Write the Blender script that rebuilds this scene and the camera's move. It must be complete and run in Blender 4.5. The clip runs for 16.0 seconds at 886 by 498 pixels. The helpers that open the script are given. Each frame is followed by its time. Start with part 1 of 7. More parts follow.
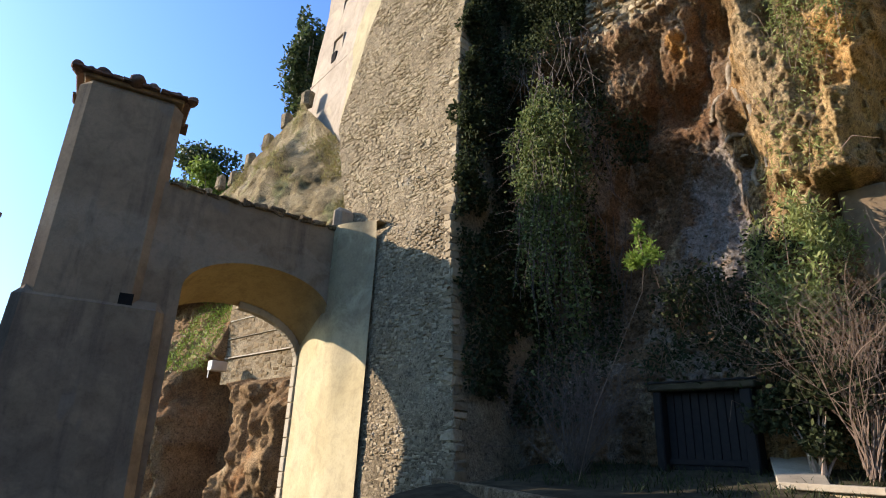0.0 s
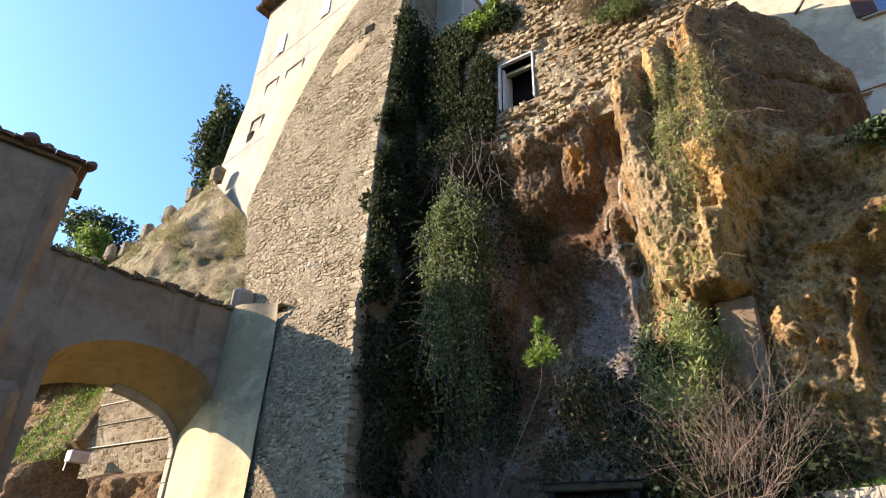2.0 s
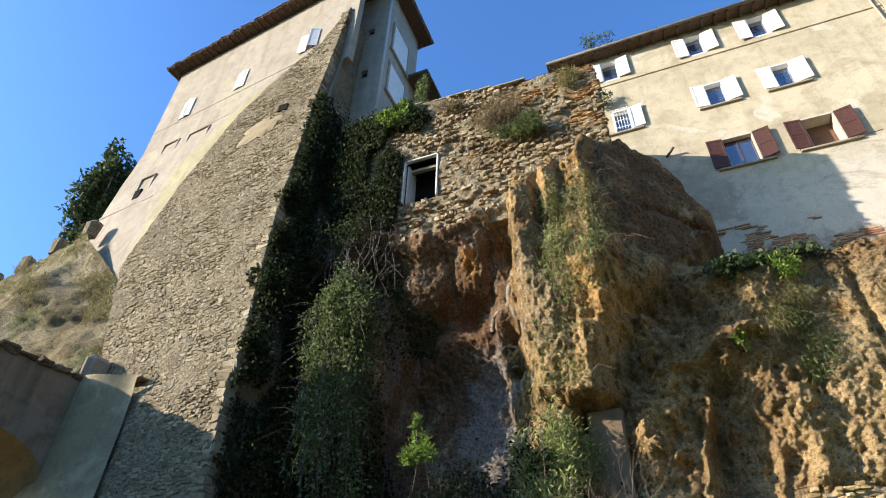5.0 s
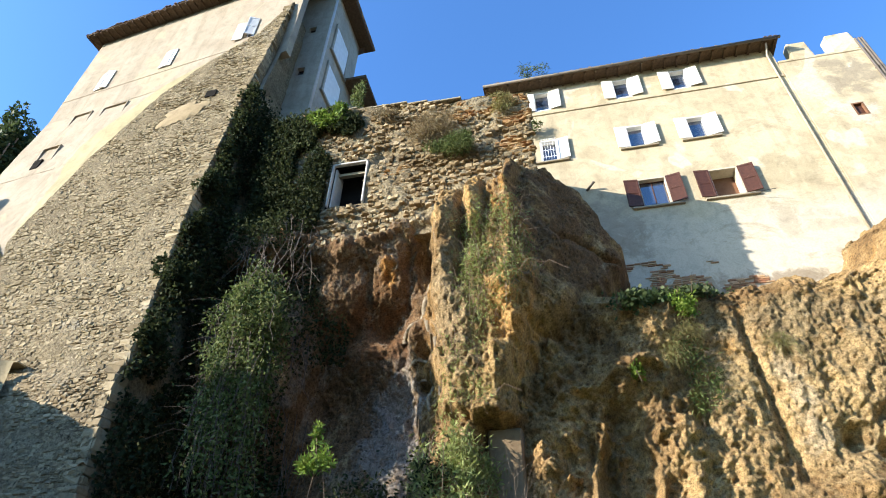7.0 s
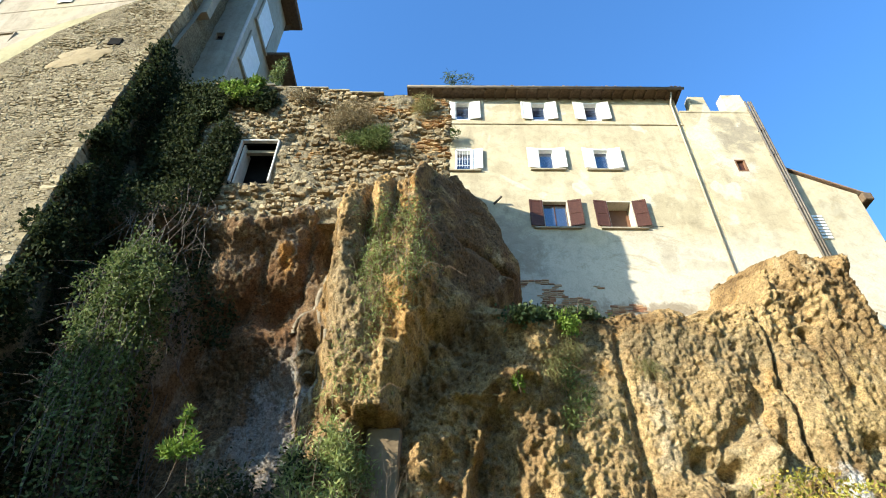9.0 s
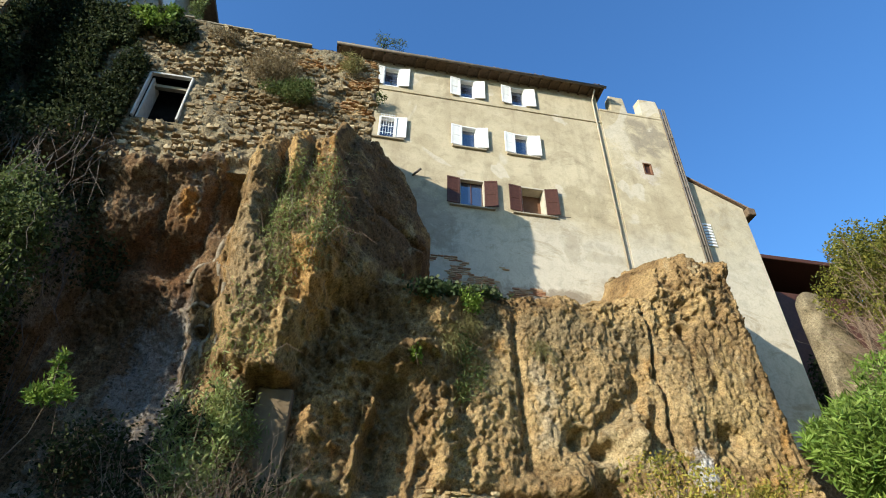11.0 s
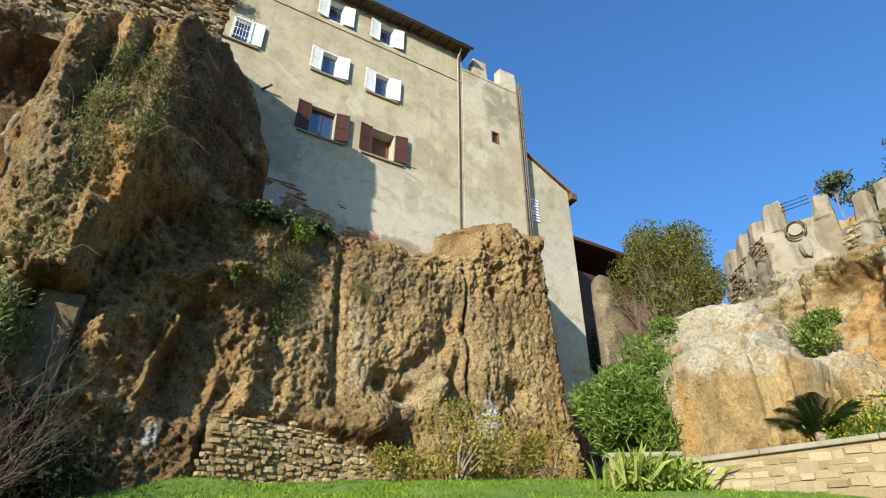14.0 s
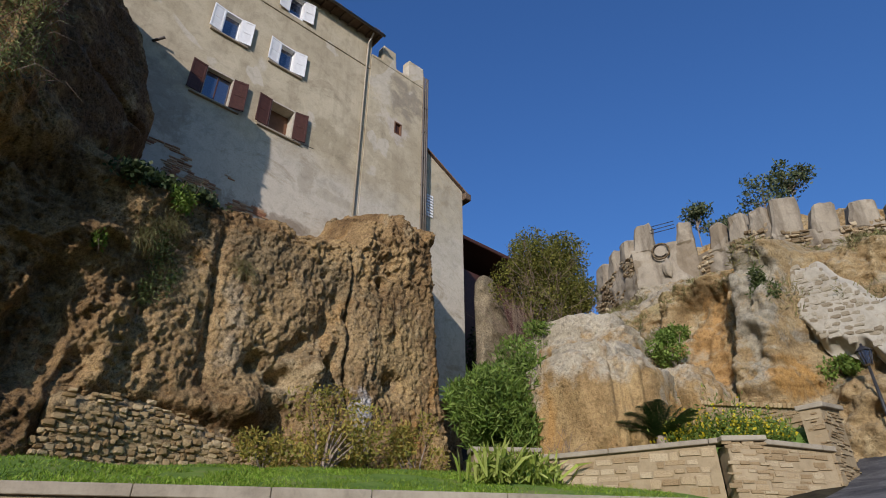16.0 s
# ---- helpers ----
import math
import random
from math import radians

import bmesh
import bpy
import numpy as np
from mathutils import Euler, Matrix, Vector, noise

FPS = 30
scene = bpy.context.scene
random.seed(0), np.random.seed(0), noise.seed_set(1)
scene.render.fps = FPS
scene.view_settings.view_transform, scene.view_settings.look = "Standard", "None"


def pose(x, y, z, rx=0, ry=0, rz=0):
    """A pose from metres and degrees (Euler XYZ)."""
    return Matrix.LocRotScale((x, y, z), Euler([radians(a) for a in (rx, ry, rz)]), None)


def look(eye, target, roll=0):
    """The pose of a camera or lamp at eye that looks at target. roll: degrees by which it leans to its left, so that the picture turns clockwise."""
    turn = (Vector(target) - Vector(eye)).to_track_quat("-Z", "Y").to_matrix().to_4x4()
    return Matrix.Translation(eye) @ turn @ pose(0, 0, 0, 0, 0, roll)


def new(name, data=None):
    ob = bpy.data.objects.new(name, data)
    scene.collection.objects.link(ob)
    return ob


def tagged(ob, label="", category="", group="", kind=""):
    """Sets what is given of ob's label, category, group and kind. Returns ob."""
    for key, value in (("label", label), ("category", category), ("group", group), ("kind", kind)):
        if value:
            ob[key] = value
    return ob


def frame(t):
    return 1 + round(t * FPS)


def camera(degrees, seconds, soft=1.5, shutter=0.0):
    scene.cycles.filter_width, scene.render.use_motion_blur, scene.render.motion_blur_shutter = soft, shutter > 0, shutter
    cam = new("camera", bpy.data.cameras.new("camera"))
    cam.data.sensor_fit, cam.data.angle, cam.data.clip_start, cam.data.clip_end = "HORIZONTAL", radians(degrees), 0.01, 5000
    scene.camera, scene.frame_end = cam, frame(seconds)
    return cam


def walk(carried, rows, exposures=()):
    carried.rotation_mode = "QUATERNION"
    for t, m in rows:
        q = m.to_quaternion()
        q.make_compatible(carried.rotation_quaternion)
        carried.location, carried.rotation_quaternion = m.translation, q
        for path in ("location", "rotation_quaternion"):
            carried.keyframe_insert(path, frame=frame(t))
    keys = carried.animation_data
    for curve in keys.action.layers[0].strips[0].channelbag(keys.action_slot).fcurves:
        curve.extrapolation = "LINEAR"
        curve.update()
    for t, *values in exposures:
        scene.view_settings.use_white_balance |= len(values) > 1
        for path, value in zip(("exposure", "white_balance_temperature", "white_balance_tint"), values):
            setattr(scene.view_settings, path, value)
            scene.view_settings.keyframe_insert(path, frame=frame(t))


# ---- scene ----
cam = camera(74.5, 16.0, soft=1.0)
# ---------------------------------------------------------------- camera
# seconds, pitch, roll, yaw; the camera turns on one spot
TURN = [
    (0, 19.63, -2.35, 44.16),
    (0.5, 22.69, -2.24, 42.19),
    (1, 25.27, -2.12, 39.62),
    (1.5, 27.18, -2.00, 37.00),
    (2, 28.78, -1.92, 34.31),
    (2.5, 30.49, -1.83, 31.74),
    (3, 32.41, -1.77, 29.53),
    (3.5, 34.23, -1.66, 27.65),
    (4, 35.84, -1.59, 25.71),
    (6.5, 39.22, -1.13, 15.34),
    (7, 39.32, -1.05, 12.35),
    (7.5, 39.33, -0.99, 9.09),
    (8, 39.41, -0.95, 5.97),
    (8.5, 39.43, -0.86, 3.05),
    (9, 39.43, -0.82, 0.23),
    (11.5, 35.71, -0.52, -13.30),
    (12, 34.84, -0.47, -16.13),
    (12.5, 33.79, -0.49, -19.23),
    (13, 32.69, -0.36, -22.72),
    (13.5, 31.67, -0.27, -26.15),
    (14, 31.01, -0.25, -29.61),
    (14.5, 30.69, -0.13, -33.12),
    (15, 30.49, -0.06, -36.25),
    (15.5, 30.35, -0.04, -39.14),
    (16, 30.14, 0.01, -41.94),
]
EYE = (0.0, 0.0, 1.6)
walk(cam, [(t, pose(*EYE, 90 + p, r, w)) for t, p, r, w in TURN],
     exposures=[(0, 1.1, 7350, 21), (1, 1.45, 7400, 23), (2, 1.55, 7400, 24), (3, 1.35, 7150, 20), (4, 1.0, 6800, 15), (6.5, 1.25, 6950, 13), (8, 1.45, 6850, 7), (9, 1.32, 6950, 5), (11.5, 0.65, 6900, 7), (13, 0.8, 6900, 5), (14.5, 0.25, 6700, 11), (16, -0.35, 6400, 20)])

# ---------------------------------------------------------------- light
SUN_AZ, SUN_EL = -123.0, 18.5      # azimuth from +y towards +x
world = bpy.data.worlds.new("sky")
scene.world = world
world.use_nodes = True
wn = world.node_tree
sky = wn.nodes.new("ShaderNodeTexSky")
sky.sky_type = "NISHITA"
sky.sun_disc = False
sky.sun_elevation = radians(SUN_EL)
sky.sun_rotation = radians(SUN_AZ)
sky.altitude = 300
sky.air_density, sky.dust_density, sky.ozone_density = 1.6, 3.0, 5.5
wn.nodes["Background"].inputs["Strength"].default_value = 0.145
clear = wn.nodes.new("ShaderNodeMix")
clear.data_type, clear.blend_type = "RGBA", "MULTIPLY"
clear.inputs[0].default_value = 1.0
clear.inputs[7].default_value = (0.56, 0.89, 1.28, 1)      # dry, clear winter air
wn.links.new(sky.outputs[0], clear.inputs[6])
wn.links.new(clear.outputs[2], wn.nodes["Background"].inputs["Color"])
sun_data = bpy.data.lights.new("sun", "SUN")
sun_data.energy, sun_data.angle, sun_data.color = 4.6, radians(0.5), (1.0, 0.95, 0.87)
sun = new("sun", sun_data)
sv = Vector((math.sin(radians(SUN_AZ)) * math.cos(radians(SUN_EL)), math.cos(radians(SUN_AZ)) * math.cos(radians(SUN_EL)), math.sin(radians(SUN_EL))))
sun.matrix_world = look(sv * 60, (0, 0, 0))

# ---------------------------------------------------------------- materials
def mat_new(name, rough=0.9, spec=0.2):
    m = bpy.data.materials.new(name)
    m.use_nodes = True
    b = m.node_tree.nodes["Principled BSDF"]
    b.inputs["Roughness"].default_value = rough
    b.inputs["Specular IOR Level"].default_value = spec
    return m, m.node_tree, b


def node(nt, kind, **vals):
    n = nt.nodes.new(kind)
    for k, v in vals.items():
        n.inputs[k].default_value = v
    return n


def coords(nt, sx=1, sy=1, sz=1):
    c = nt.nodes.new("ShaderNodeTexCoord")
    mp = nt.nodes.new("ShaderNodeMapping")
    mp.inputs["Scale"].default_value = (sx, sy, sz)
    nt.links.new(c.outputs["Object"], mp.inputs["Vector"])
    return mp.outputs[0]


def noise_tex(nt, vec, scale, detail=5, rough=0.6, dist=0.0):
    n = node(nt, "ShaderNodeTexNoise", Scale=scale, Detail=detail, Roughness=rough, Distortion=dist)
    nt.links.new(vec, n.inputs["Vector"])
    return n.outputs[0]


def ramp(nt, fac, stops):
    r = nt.nodes.new("ShaderNodeValToRGB")
    e = r.color_ramp.elements
    while len(e) < len(stops):
        e.new(0.5)
    for k, (p, c) in enumerate(stops):
        e[k].position = p
        e[k].color = (*c, 1) if len(c) == 3 else c
    nt.links.new(fac, r.inputs[0])
    return r.outputs[0]


def mix(nt, a, b, fac, blend="MIX"):
    m = nt.nodes.new("ShaderNodeMix")
    m.data_type, m.blend_type = "RGBA", blend
    for sock, v in ((m.inputs[6], a), (m.inputs[7], b), (m.inputs[0], fac)):
        if isinstance(v, bpy.types.NodeSocket):
            nt.links.new(v, sock)
        elif isinstance(v, (int, float)):
            sock.default_value = v
        else:
            sock.default_value = (*v, 1)
    return m.outputs[2]


def grey(v):
    return (v, v, v)


def bump(nt, b, height, strength=0.5, dist=0.02):
    n = node(nt, "ShaderNodeBump", Strength=strength, Distance=dist)
    nt.links.new(height, n.inputs["Height"])
    nt.links.new(n.outputs[0], b.inputs["Normal"])


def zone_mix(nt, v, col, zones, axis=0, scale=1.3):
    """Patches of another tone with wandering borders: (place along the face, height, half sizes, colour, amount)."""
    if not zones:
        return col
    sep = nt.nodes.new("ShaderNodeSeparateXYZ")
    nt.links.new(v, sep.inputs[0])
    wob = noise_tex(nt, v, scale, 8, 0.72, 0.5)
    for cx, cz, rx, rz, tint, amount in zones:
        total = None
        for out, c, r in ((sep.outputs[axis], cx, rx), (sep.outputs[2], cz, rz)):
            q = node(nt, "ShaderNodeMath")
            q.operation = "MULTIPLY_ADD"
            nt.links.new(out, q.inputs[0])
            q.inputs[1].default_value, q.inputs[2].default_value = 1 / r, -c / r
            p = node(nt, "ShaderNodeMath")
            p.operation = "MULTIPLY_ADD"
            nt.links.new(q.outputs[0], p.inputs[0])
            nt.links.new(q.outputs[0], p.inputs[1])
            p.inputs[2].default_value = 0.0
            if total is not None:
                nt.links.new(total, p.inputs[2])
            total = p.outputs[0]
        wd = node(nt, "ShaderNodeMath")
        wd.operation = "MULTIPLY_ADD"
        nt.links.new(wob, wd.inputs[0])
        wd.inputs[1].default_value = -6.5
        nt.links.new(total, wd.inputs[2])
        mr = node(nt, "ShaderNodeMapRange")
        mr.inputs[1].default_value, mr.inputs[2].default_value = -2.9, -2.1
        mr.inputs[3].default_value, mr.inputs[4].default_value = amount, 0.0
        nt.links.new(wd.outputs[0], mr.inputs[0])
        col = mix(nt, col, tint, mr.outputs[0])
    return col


def rock_mat(name, low, mid, high, lichen, lichen_at=0.58, orange=None, scale=0.55, crust=0.0, soft=0.1, damp_shade=None, by_height=False, zones=(), axis=0):
    """Tuff: earthy tones in large clouds, porous, pale lichen, orange where fresh."""
    m, nt, b = mat_new(name, 0.95, 0.1)
    v = coords(nt)
    big = noise_tex(nt, v, scale, 6, 0.65, 0.3)
    fine = noise_tex(nt, v, 13.0, 9, 0.75)
    col = ramp(nt, big, [(0.32, low), (0.5, mid), (0.68, high)])
    if orange:
        o = noise_tex(nt, coords(nt, 1, 1, 0.8), 0.42, 5, 0.6, 0.6)
        col = mix(nt, col, orange, ramp(nt, o, [(0.57, grey(0)), (0.66, grey(0.7))]))
    if damp_shade:
        # damp iron-red rock of the left bay, shade mixed in, with a wandering border
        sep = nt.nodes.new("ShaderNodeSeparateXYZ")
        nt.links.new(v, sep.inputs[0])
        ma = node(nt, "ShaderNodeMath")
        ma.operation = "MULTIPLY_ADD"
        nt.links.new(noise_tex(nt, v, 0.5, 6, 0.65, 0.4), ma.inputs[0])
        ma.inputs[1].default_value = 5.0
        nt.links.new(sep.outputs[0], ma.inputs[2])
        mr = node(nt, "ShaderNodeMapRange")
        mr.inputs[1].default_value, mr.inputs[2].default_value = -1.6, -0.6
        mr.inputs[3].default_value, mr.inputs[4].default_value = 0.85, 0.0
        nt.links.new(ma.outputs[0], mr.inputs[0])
        red = ramp(nt, noise_tex(nt, coords(nt, 1, 1, 0.45), 0.8, 9, 0.75, 0.4), [(0.36, damp_shade), (0.5, (damp_shade[0] * 1.9, damp_shade[1] * 1.8, damp_shade[2] * 1.65)), (0.57, (0.22, 0.19, 0.155)), (0.66, (0.1, 0.068, 0.042))])
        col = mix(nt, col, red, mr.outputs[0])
    col = zone_mix(nt, v, col, zones, axis)
    li = noise_tex(nt, coords(nt, 1, 1, 0.9 if crust else 0.45), 0.9, 9, 0.72, 0.2)
    if crust:
        geo = nt.nodes.new("ShaderNodeNewGeometry")
        sep = nt.nodes.new("ShaderNodeSeparateXYZ")
        nt.links.new(v if by_height else geo.outputs["Normal"], sep.inputs[0])
        ma = node(nt, "ShaderNodeMath")
        ma.operation = "MULTIPLY_ADD"
        nt.links.new(sep.outputs[2], ma.inputs[0])
        ma.inputs[1].default_value = crust
        nt.links.new(li, ma.inputs[2])
        li = ma.outputs[0]
    col = mix(nt, col, lichen, ramp(nt, li, [(lichen_at, grey(0)), (lichen_at + soft, grey(0.8))]))
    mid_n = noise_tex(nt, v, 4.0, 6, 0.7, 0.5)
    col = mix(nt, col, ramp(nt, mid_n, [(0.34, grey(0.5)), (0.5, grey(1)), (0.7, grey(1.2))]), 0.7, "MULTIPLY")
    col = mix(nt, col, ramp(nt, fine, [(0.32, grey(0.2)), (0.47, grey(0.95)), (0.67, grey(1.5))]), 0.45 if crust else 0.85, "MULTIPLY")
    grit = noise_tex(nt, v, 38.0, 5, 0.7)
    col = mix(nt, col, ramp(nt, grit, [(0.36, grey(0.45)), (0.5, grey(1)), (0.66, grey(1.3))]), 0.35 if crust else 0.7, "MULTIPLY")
    # pits feed the bump; the shade inside them is also multiplied into the colour
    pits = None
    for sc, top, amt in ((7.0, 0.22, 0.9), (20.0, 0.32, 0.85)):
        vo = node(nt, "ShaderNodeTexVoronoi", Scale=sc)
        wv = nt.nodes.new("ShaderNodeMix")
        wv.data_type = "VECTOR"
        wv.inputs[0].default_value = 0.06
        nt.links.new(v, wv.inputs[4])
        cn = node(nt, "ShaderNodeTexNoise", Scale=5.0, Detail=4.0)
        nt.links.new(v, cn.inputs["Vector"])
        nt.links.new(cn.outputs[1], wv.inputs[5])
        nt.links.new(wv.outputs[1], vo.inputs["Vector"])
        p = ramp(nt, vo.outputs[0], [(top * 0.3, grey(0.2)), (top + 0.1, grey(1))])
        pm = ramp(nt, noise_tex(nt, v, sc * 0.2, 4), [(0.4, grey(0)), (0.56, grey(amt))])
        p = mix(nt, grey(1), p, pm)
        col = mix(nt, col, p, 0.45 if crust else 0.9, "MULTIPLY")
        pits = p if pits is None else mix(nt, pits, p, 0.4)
    nt.links.new(col, b.inputs["Base Color"])
    bump(nt, b, mix(nt, mix(nt, mix(nt, fine, grit, 0.25), pits, 0.5), mid_n, 0.25), 1.0, 0.16)
    return m


def stone_mat(name, a, c, d, bump_d=0.02, lich=0.5):
    """Single stones: one tone each, mottled."""
    m, nt, b = mat_new(name, 0.95, 0.1)
    v = coords(nt)
    info = nt.nodes.new("ShaderNodeObjectInfo")
    geo = nt.nodes.new("ShaderNodeNewGeometry")
    add = nt.nodes.new("ShaderNodeMath")
    add.operation = "ADD"
    nt.links.new(info.outputs["Random"], add.inputs[0])
    nt.links.new(geo.outputs["Random Per Island"], add.inputs[1])
    fr = nt.nodes.new("ShaderNodeMath")
    fr.operation = "FRACT"
    nt.links.new(add.outputs[0], fr.inputs[0])
    col = ramp(nt, fr.outputs[0], [(0.05, a), (0.5, c), (0.95, d)])
    fine = noise_tex(nt, v, 9.0, 8, 0.7)
    col = mix(nt, col, ramp(nt, fine, [(0.25, grey(0.45)), (0.5, grey(0.95)), (0.75, grey(1.2))]), 0.85, "MULTIPLY")
    li = noise_tex(nt, v, 1.1, 8, 0.7)
    col = mix(nt, col, (0.42, 0.39, 0.32), ramp(nt, li, [(0.58, grey(0)), (0.68, grey(lich))]))
    nt.links.new(col, b.inputs["Base Color"])
    bump(nt, b, fine, 0.8, bump_d)
    return m


def plaster_mat(name, a, c, stain, patch=None, streak=0.5, low=None, zones=()):
    """Old render: clouds, run-off streaks, patches fallen or repaired."""
    m, nt, b = mat_new(name, 0.92, 0.15)
    v = coords(nt)
    big = noise_tex(nt, v, 0.5, 6, 0.6, 0.4)
    col = ramp(nt, big, [(0.35, a), (0.65, c)])
    st = noise_tex(nt, coords(nt, 1, 1, 0.12), 1.6, 6, 0.65)
    col = mix(nt, col, stain, ramp(nt, st, [(0.5, grey(0)), (0.7, grey(streak))]))
    if low:
        # newer pale coat on the lower storey, ragged above, grey smudges on it
        sep = nt.nodes.new("ShaderNodeSeparateXYZ")
        nt.links.new(v, sep.inputs[0])
        ma = node(nt, "ShaderNodeMath")
        ma.operation = "MULTIPLY_ADD"
        nt.links.new(noise_tex(nt, coords(nt, 1, 1, 1.6), 0.33, 6, 0.6, 0.5), ma.inputs[0])
        ma.inputs[1].default_value = 5.0
        nt.links.new(sep.outputs[2], ma.inputs[2])
        mr = node(nt, "ShaderNodeMapRange")
        mr.inputs[1].default_value, mr.inputs[2].default_value = 17.6, 19.4
        mr.inputs[3].default_value, mr.inputs[4].default_value = 0.6, 0.0
        nt.links.new(ma.outputs[0], mr.inputs[0])
        col = mix(nt, col, low, mr.outputs[0])
        sm = noise_tex(nt, coords(nt, 0.6, 1, 1.0), 0.55, 8, 0.75, 1.2)
        col = mix(nt, col, stain, ramp(nt, sm, [(0.55, grey(0)), (0.65, grey(0.65))]))
    if patch:
        p = noise_tex(nt, v, 0.35, 3, 0.5, 0.8)
        col = mix(nt, col, patch, ramp(nt, p, [(0.6, grey(0)), (0.62, grey(0.75))]))
    col = zone_mix(nt, v, col, zones)
    mott = noise_tex(nt, v, 2.3, 7, 0.7, 0.6)
    col = mix(nt, col, ramp(nt, mott, [(0.34, grey(0.7)), (0.5, grey(1)), (0.66, grey(1.1))]), 0.6, "MULTIPLY")
    fine = noise_tex(nt, v, 14, 8, 0.7)
    col = mix(nt, col, ramp(nt, fine, [(0.3, grey(0.75)), (0.55, grey(1))]), 0.6, "MULTIPLY")
    nt.links.new(col, b.inputs["Base Color"])
    bump(nt, b, mix(nt, fine, big, 0.4), 0.35, 0.02)
    return m


def plain_mat(name, a, c, scale=8.0, rough=0.7, spec=0.3, bump_d=0.004, metal=0.0):
    m, nt, b = mat_new(name, rough, spec)
    n = noise_tex(nt, coords(nt), scale, 6, 0.65)
    nt.links.new(ramp(nt, n, [(0.35, a), (0.65, c)]), b.inputs["Base Color"])
    b.inputs["Metallic"].default_value = metal
    bump(nt, b, n, 0.4, bump_d)
    return m


def leaf_mat(name, a, c, d, rough=0.55):
    """Leaves: a tone of its own for each, some light through them."""
    m, nt, b = mat_new(name, rough, 0.18)
    geo = nt.nodes.new("ShaderNodeNewGeometry")
    col = ramp(nt, geo.outputs["Random Per Island"], [(0.0, a), (0.55, c), (1.0, d)])
    big = noise_tex(nt, coords(nt), 1.1, 3)
    col = mix(nt, col, ramp(nt, big, [(0.35, grey(0.6)), (0.65, grey(1.15))]), 0.8, "MULTIPLY")
    nt.links.new(col, b.inputs["Base Color"])
    tr = nt.nodes.new("ShaderNodeBsdfTranslucent")
    nt.links.new(col, tr.inputs["Color"])
    ms = nt.nodes.new("ShaderNodeMixShader")
    ms.inputs[0].default_value = 0.35
    nt.links.new(b.outputs[0], ms.inputs[1])
    nt.links.new(tr.outputs[0], ms.inputs[2])
    nt.links.new(ms.outputs[0], nt.nodes["Material Output"].inputs["Surface"])
    return m


M = {}
# the left bay is iron-red rock, darkened further in colour for its shade
M["tuff"] = rock_mat("tuff_rock", (0.13, 0.077, 0.034), (0.28, 0.18, 0.084), (0.42, 0.288, 0.132), (0.39, 0.31, 0.185), 0.58, (0.45, 0.225, 0.06), damp_shade=(0.085, 0.055, 0.034), zones=(
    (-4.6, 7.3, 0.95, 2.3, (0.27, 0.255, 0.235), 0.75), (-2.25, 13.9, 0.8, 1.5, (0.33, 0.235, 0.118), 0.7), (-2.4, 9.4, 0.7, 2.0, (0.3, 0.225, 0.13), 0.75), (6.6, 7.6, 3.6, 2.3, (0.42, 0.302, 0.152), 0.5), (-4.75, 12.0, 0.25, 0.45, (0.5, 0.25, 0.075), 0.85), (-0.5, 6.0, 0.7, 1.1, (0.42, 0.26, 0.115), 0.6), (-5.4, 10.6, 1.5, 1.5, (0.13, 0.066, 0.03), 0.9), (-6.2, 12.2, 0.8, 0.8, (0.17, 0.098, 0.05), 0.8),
    # the last zone of this row paints the flank's shade into the rock
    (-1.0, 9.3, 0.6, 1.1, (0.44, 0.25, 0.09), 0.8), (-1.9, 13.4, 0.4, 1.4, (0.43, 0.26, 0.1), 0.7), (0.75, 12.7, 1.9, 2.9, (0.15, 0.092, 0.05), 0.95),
    (6.0, 9.6, 3.2, 0.65, (0.24, 0.18, 0.1), 0.7), (9.2, 5.7, 0.35, 0.9, (0.5, 0.48, 0.45), 0.8), (0.75, 4.3, 0.12, 0.35, (0.48, 0.48, 0.48), 0.6),
    (7.4, 6.3, 1.3, 0.6, (0.48, 0.38, 0.22), 0.5), (5.2, 7.6, 0.35, 1.4, (0.42, 0.36, 0.26), 0.4), (10.6, 7.6, 1.1, 1.8, (0.44, 0.31, 0.14), 0.6)))
M["tuff_right"] = rock_mat("orange_tuff_rock", (0.2, 0.13, 0.06), (0.35, 0.245, 0.12), (0.45, 0.34, 0.18), (0.39, 0.345, 0.235), 0.55, (0.45, 0.255, 0.08), 0.6, 0.12, 0.14, axis=1, zones=(
    (7.7, 8.2, 1.25, 2.1, (0.45, 0.26, 0.095), 0.8), (5.6, 9.3, 0.75, 2.6, (0.34, 0.31, 0.235), 0.85), (5.1, 6.6, 0.4, 0.8, (0.44, 0.24, 0.07), 0.8), (11.5, 9.4, 2.2, 1.6, (0.37, 0.33, 0.25), 0.8),
    (12.5, 13.2, 2.0, 1.9, (0.36, 0.32, 0.24), 0.8), (9.6, 11.6, 2.2, 0.9, (0.33, 0.27, 0.13), 0.7), (3.0, 11.8, 1.8, 1.0, (0.34, 0.26, 0.13), 0.6), (7.4, 12.9, 1.5, 0.8, (0.36, 0.28, 0.16), 0.6)))
M["boulder"] = rock_mat("lichen_boulder", (0.26, 0.165, 0.072), (0.39, 0.26, 0.115), (0.47, 0.335, 0.16), (0.47, 0.425, 0.32), 0.56, (0.46, 0.24, 0.07), 0.55, 0.13, 0.14, None, True)
# dark tones that carry the shade of the gully wall and the bed kerb
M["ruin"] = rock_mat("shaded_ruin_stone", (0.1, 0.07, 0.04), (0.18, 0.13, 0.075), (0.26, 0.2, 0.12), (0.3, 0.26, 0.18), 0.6)
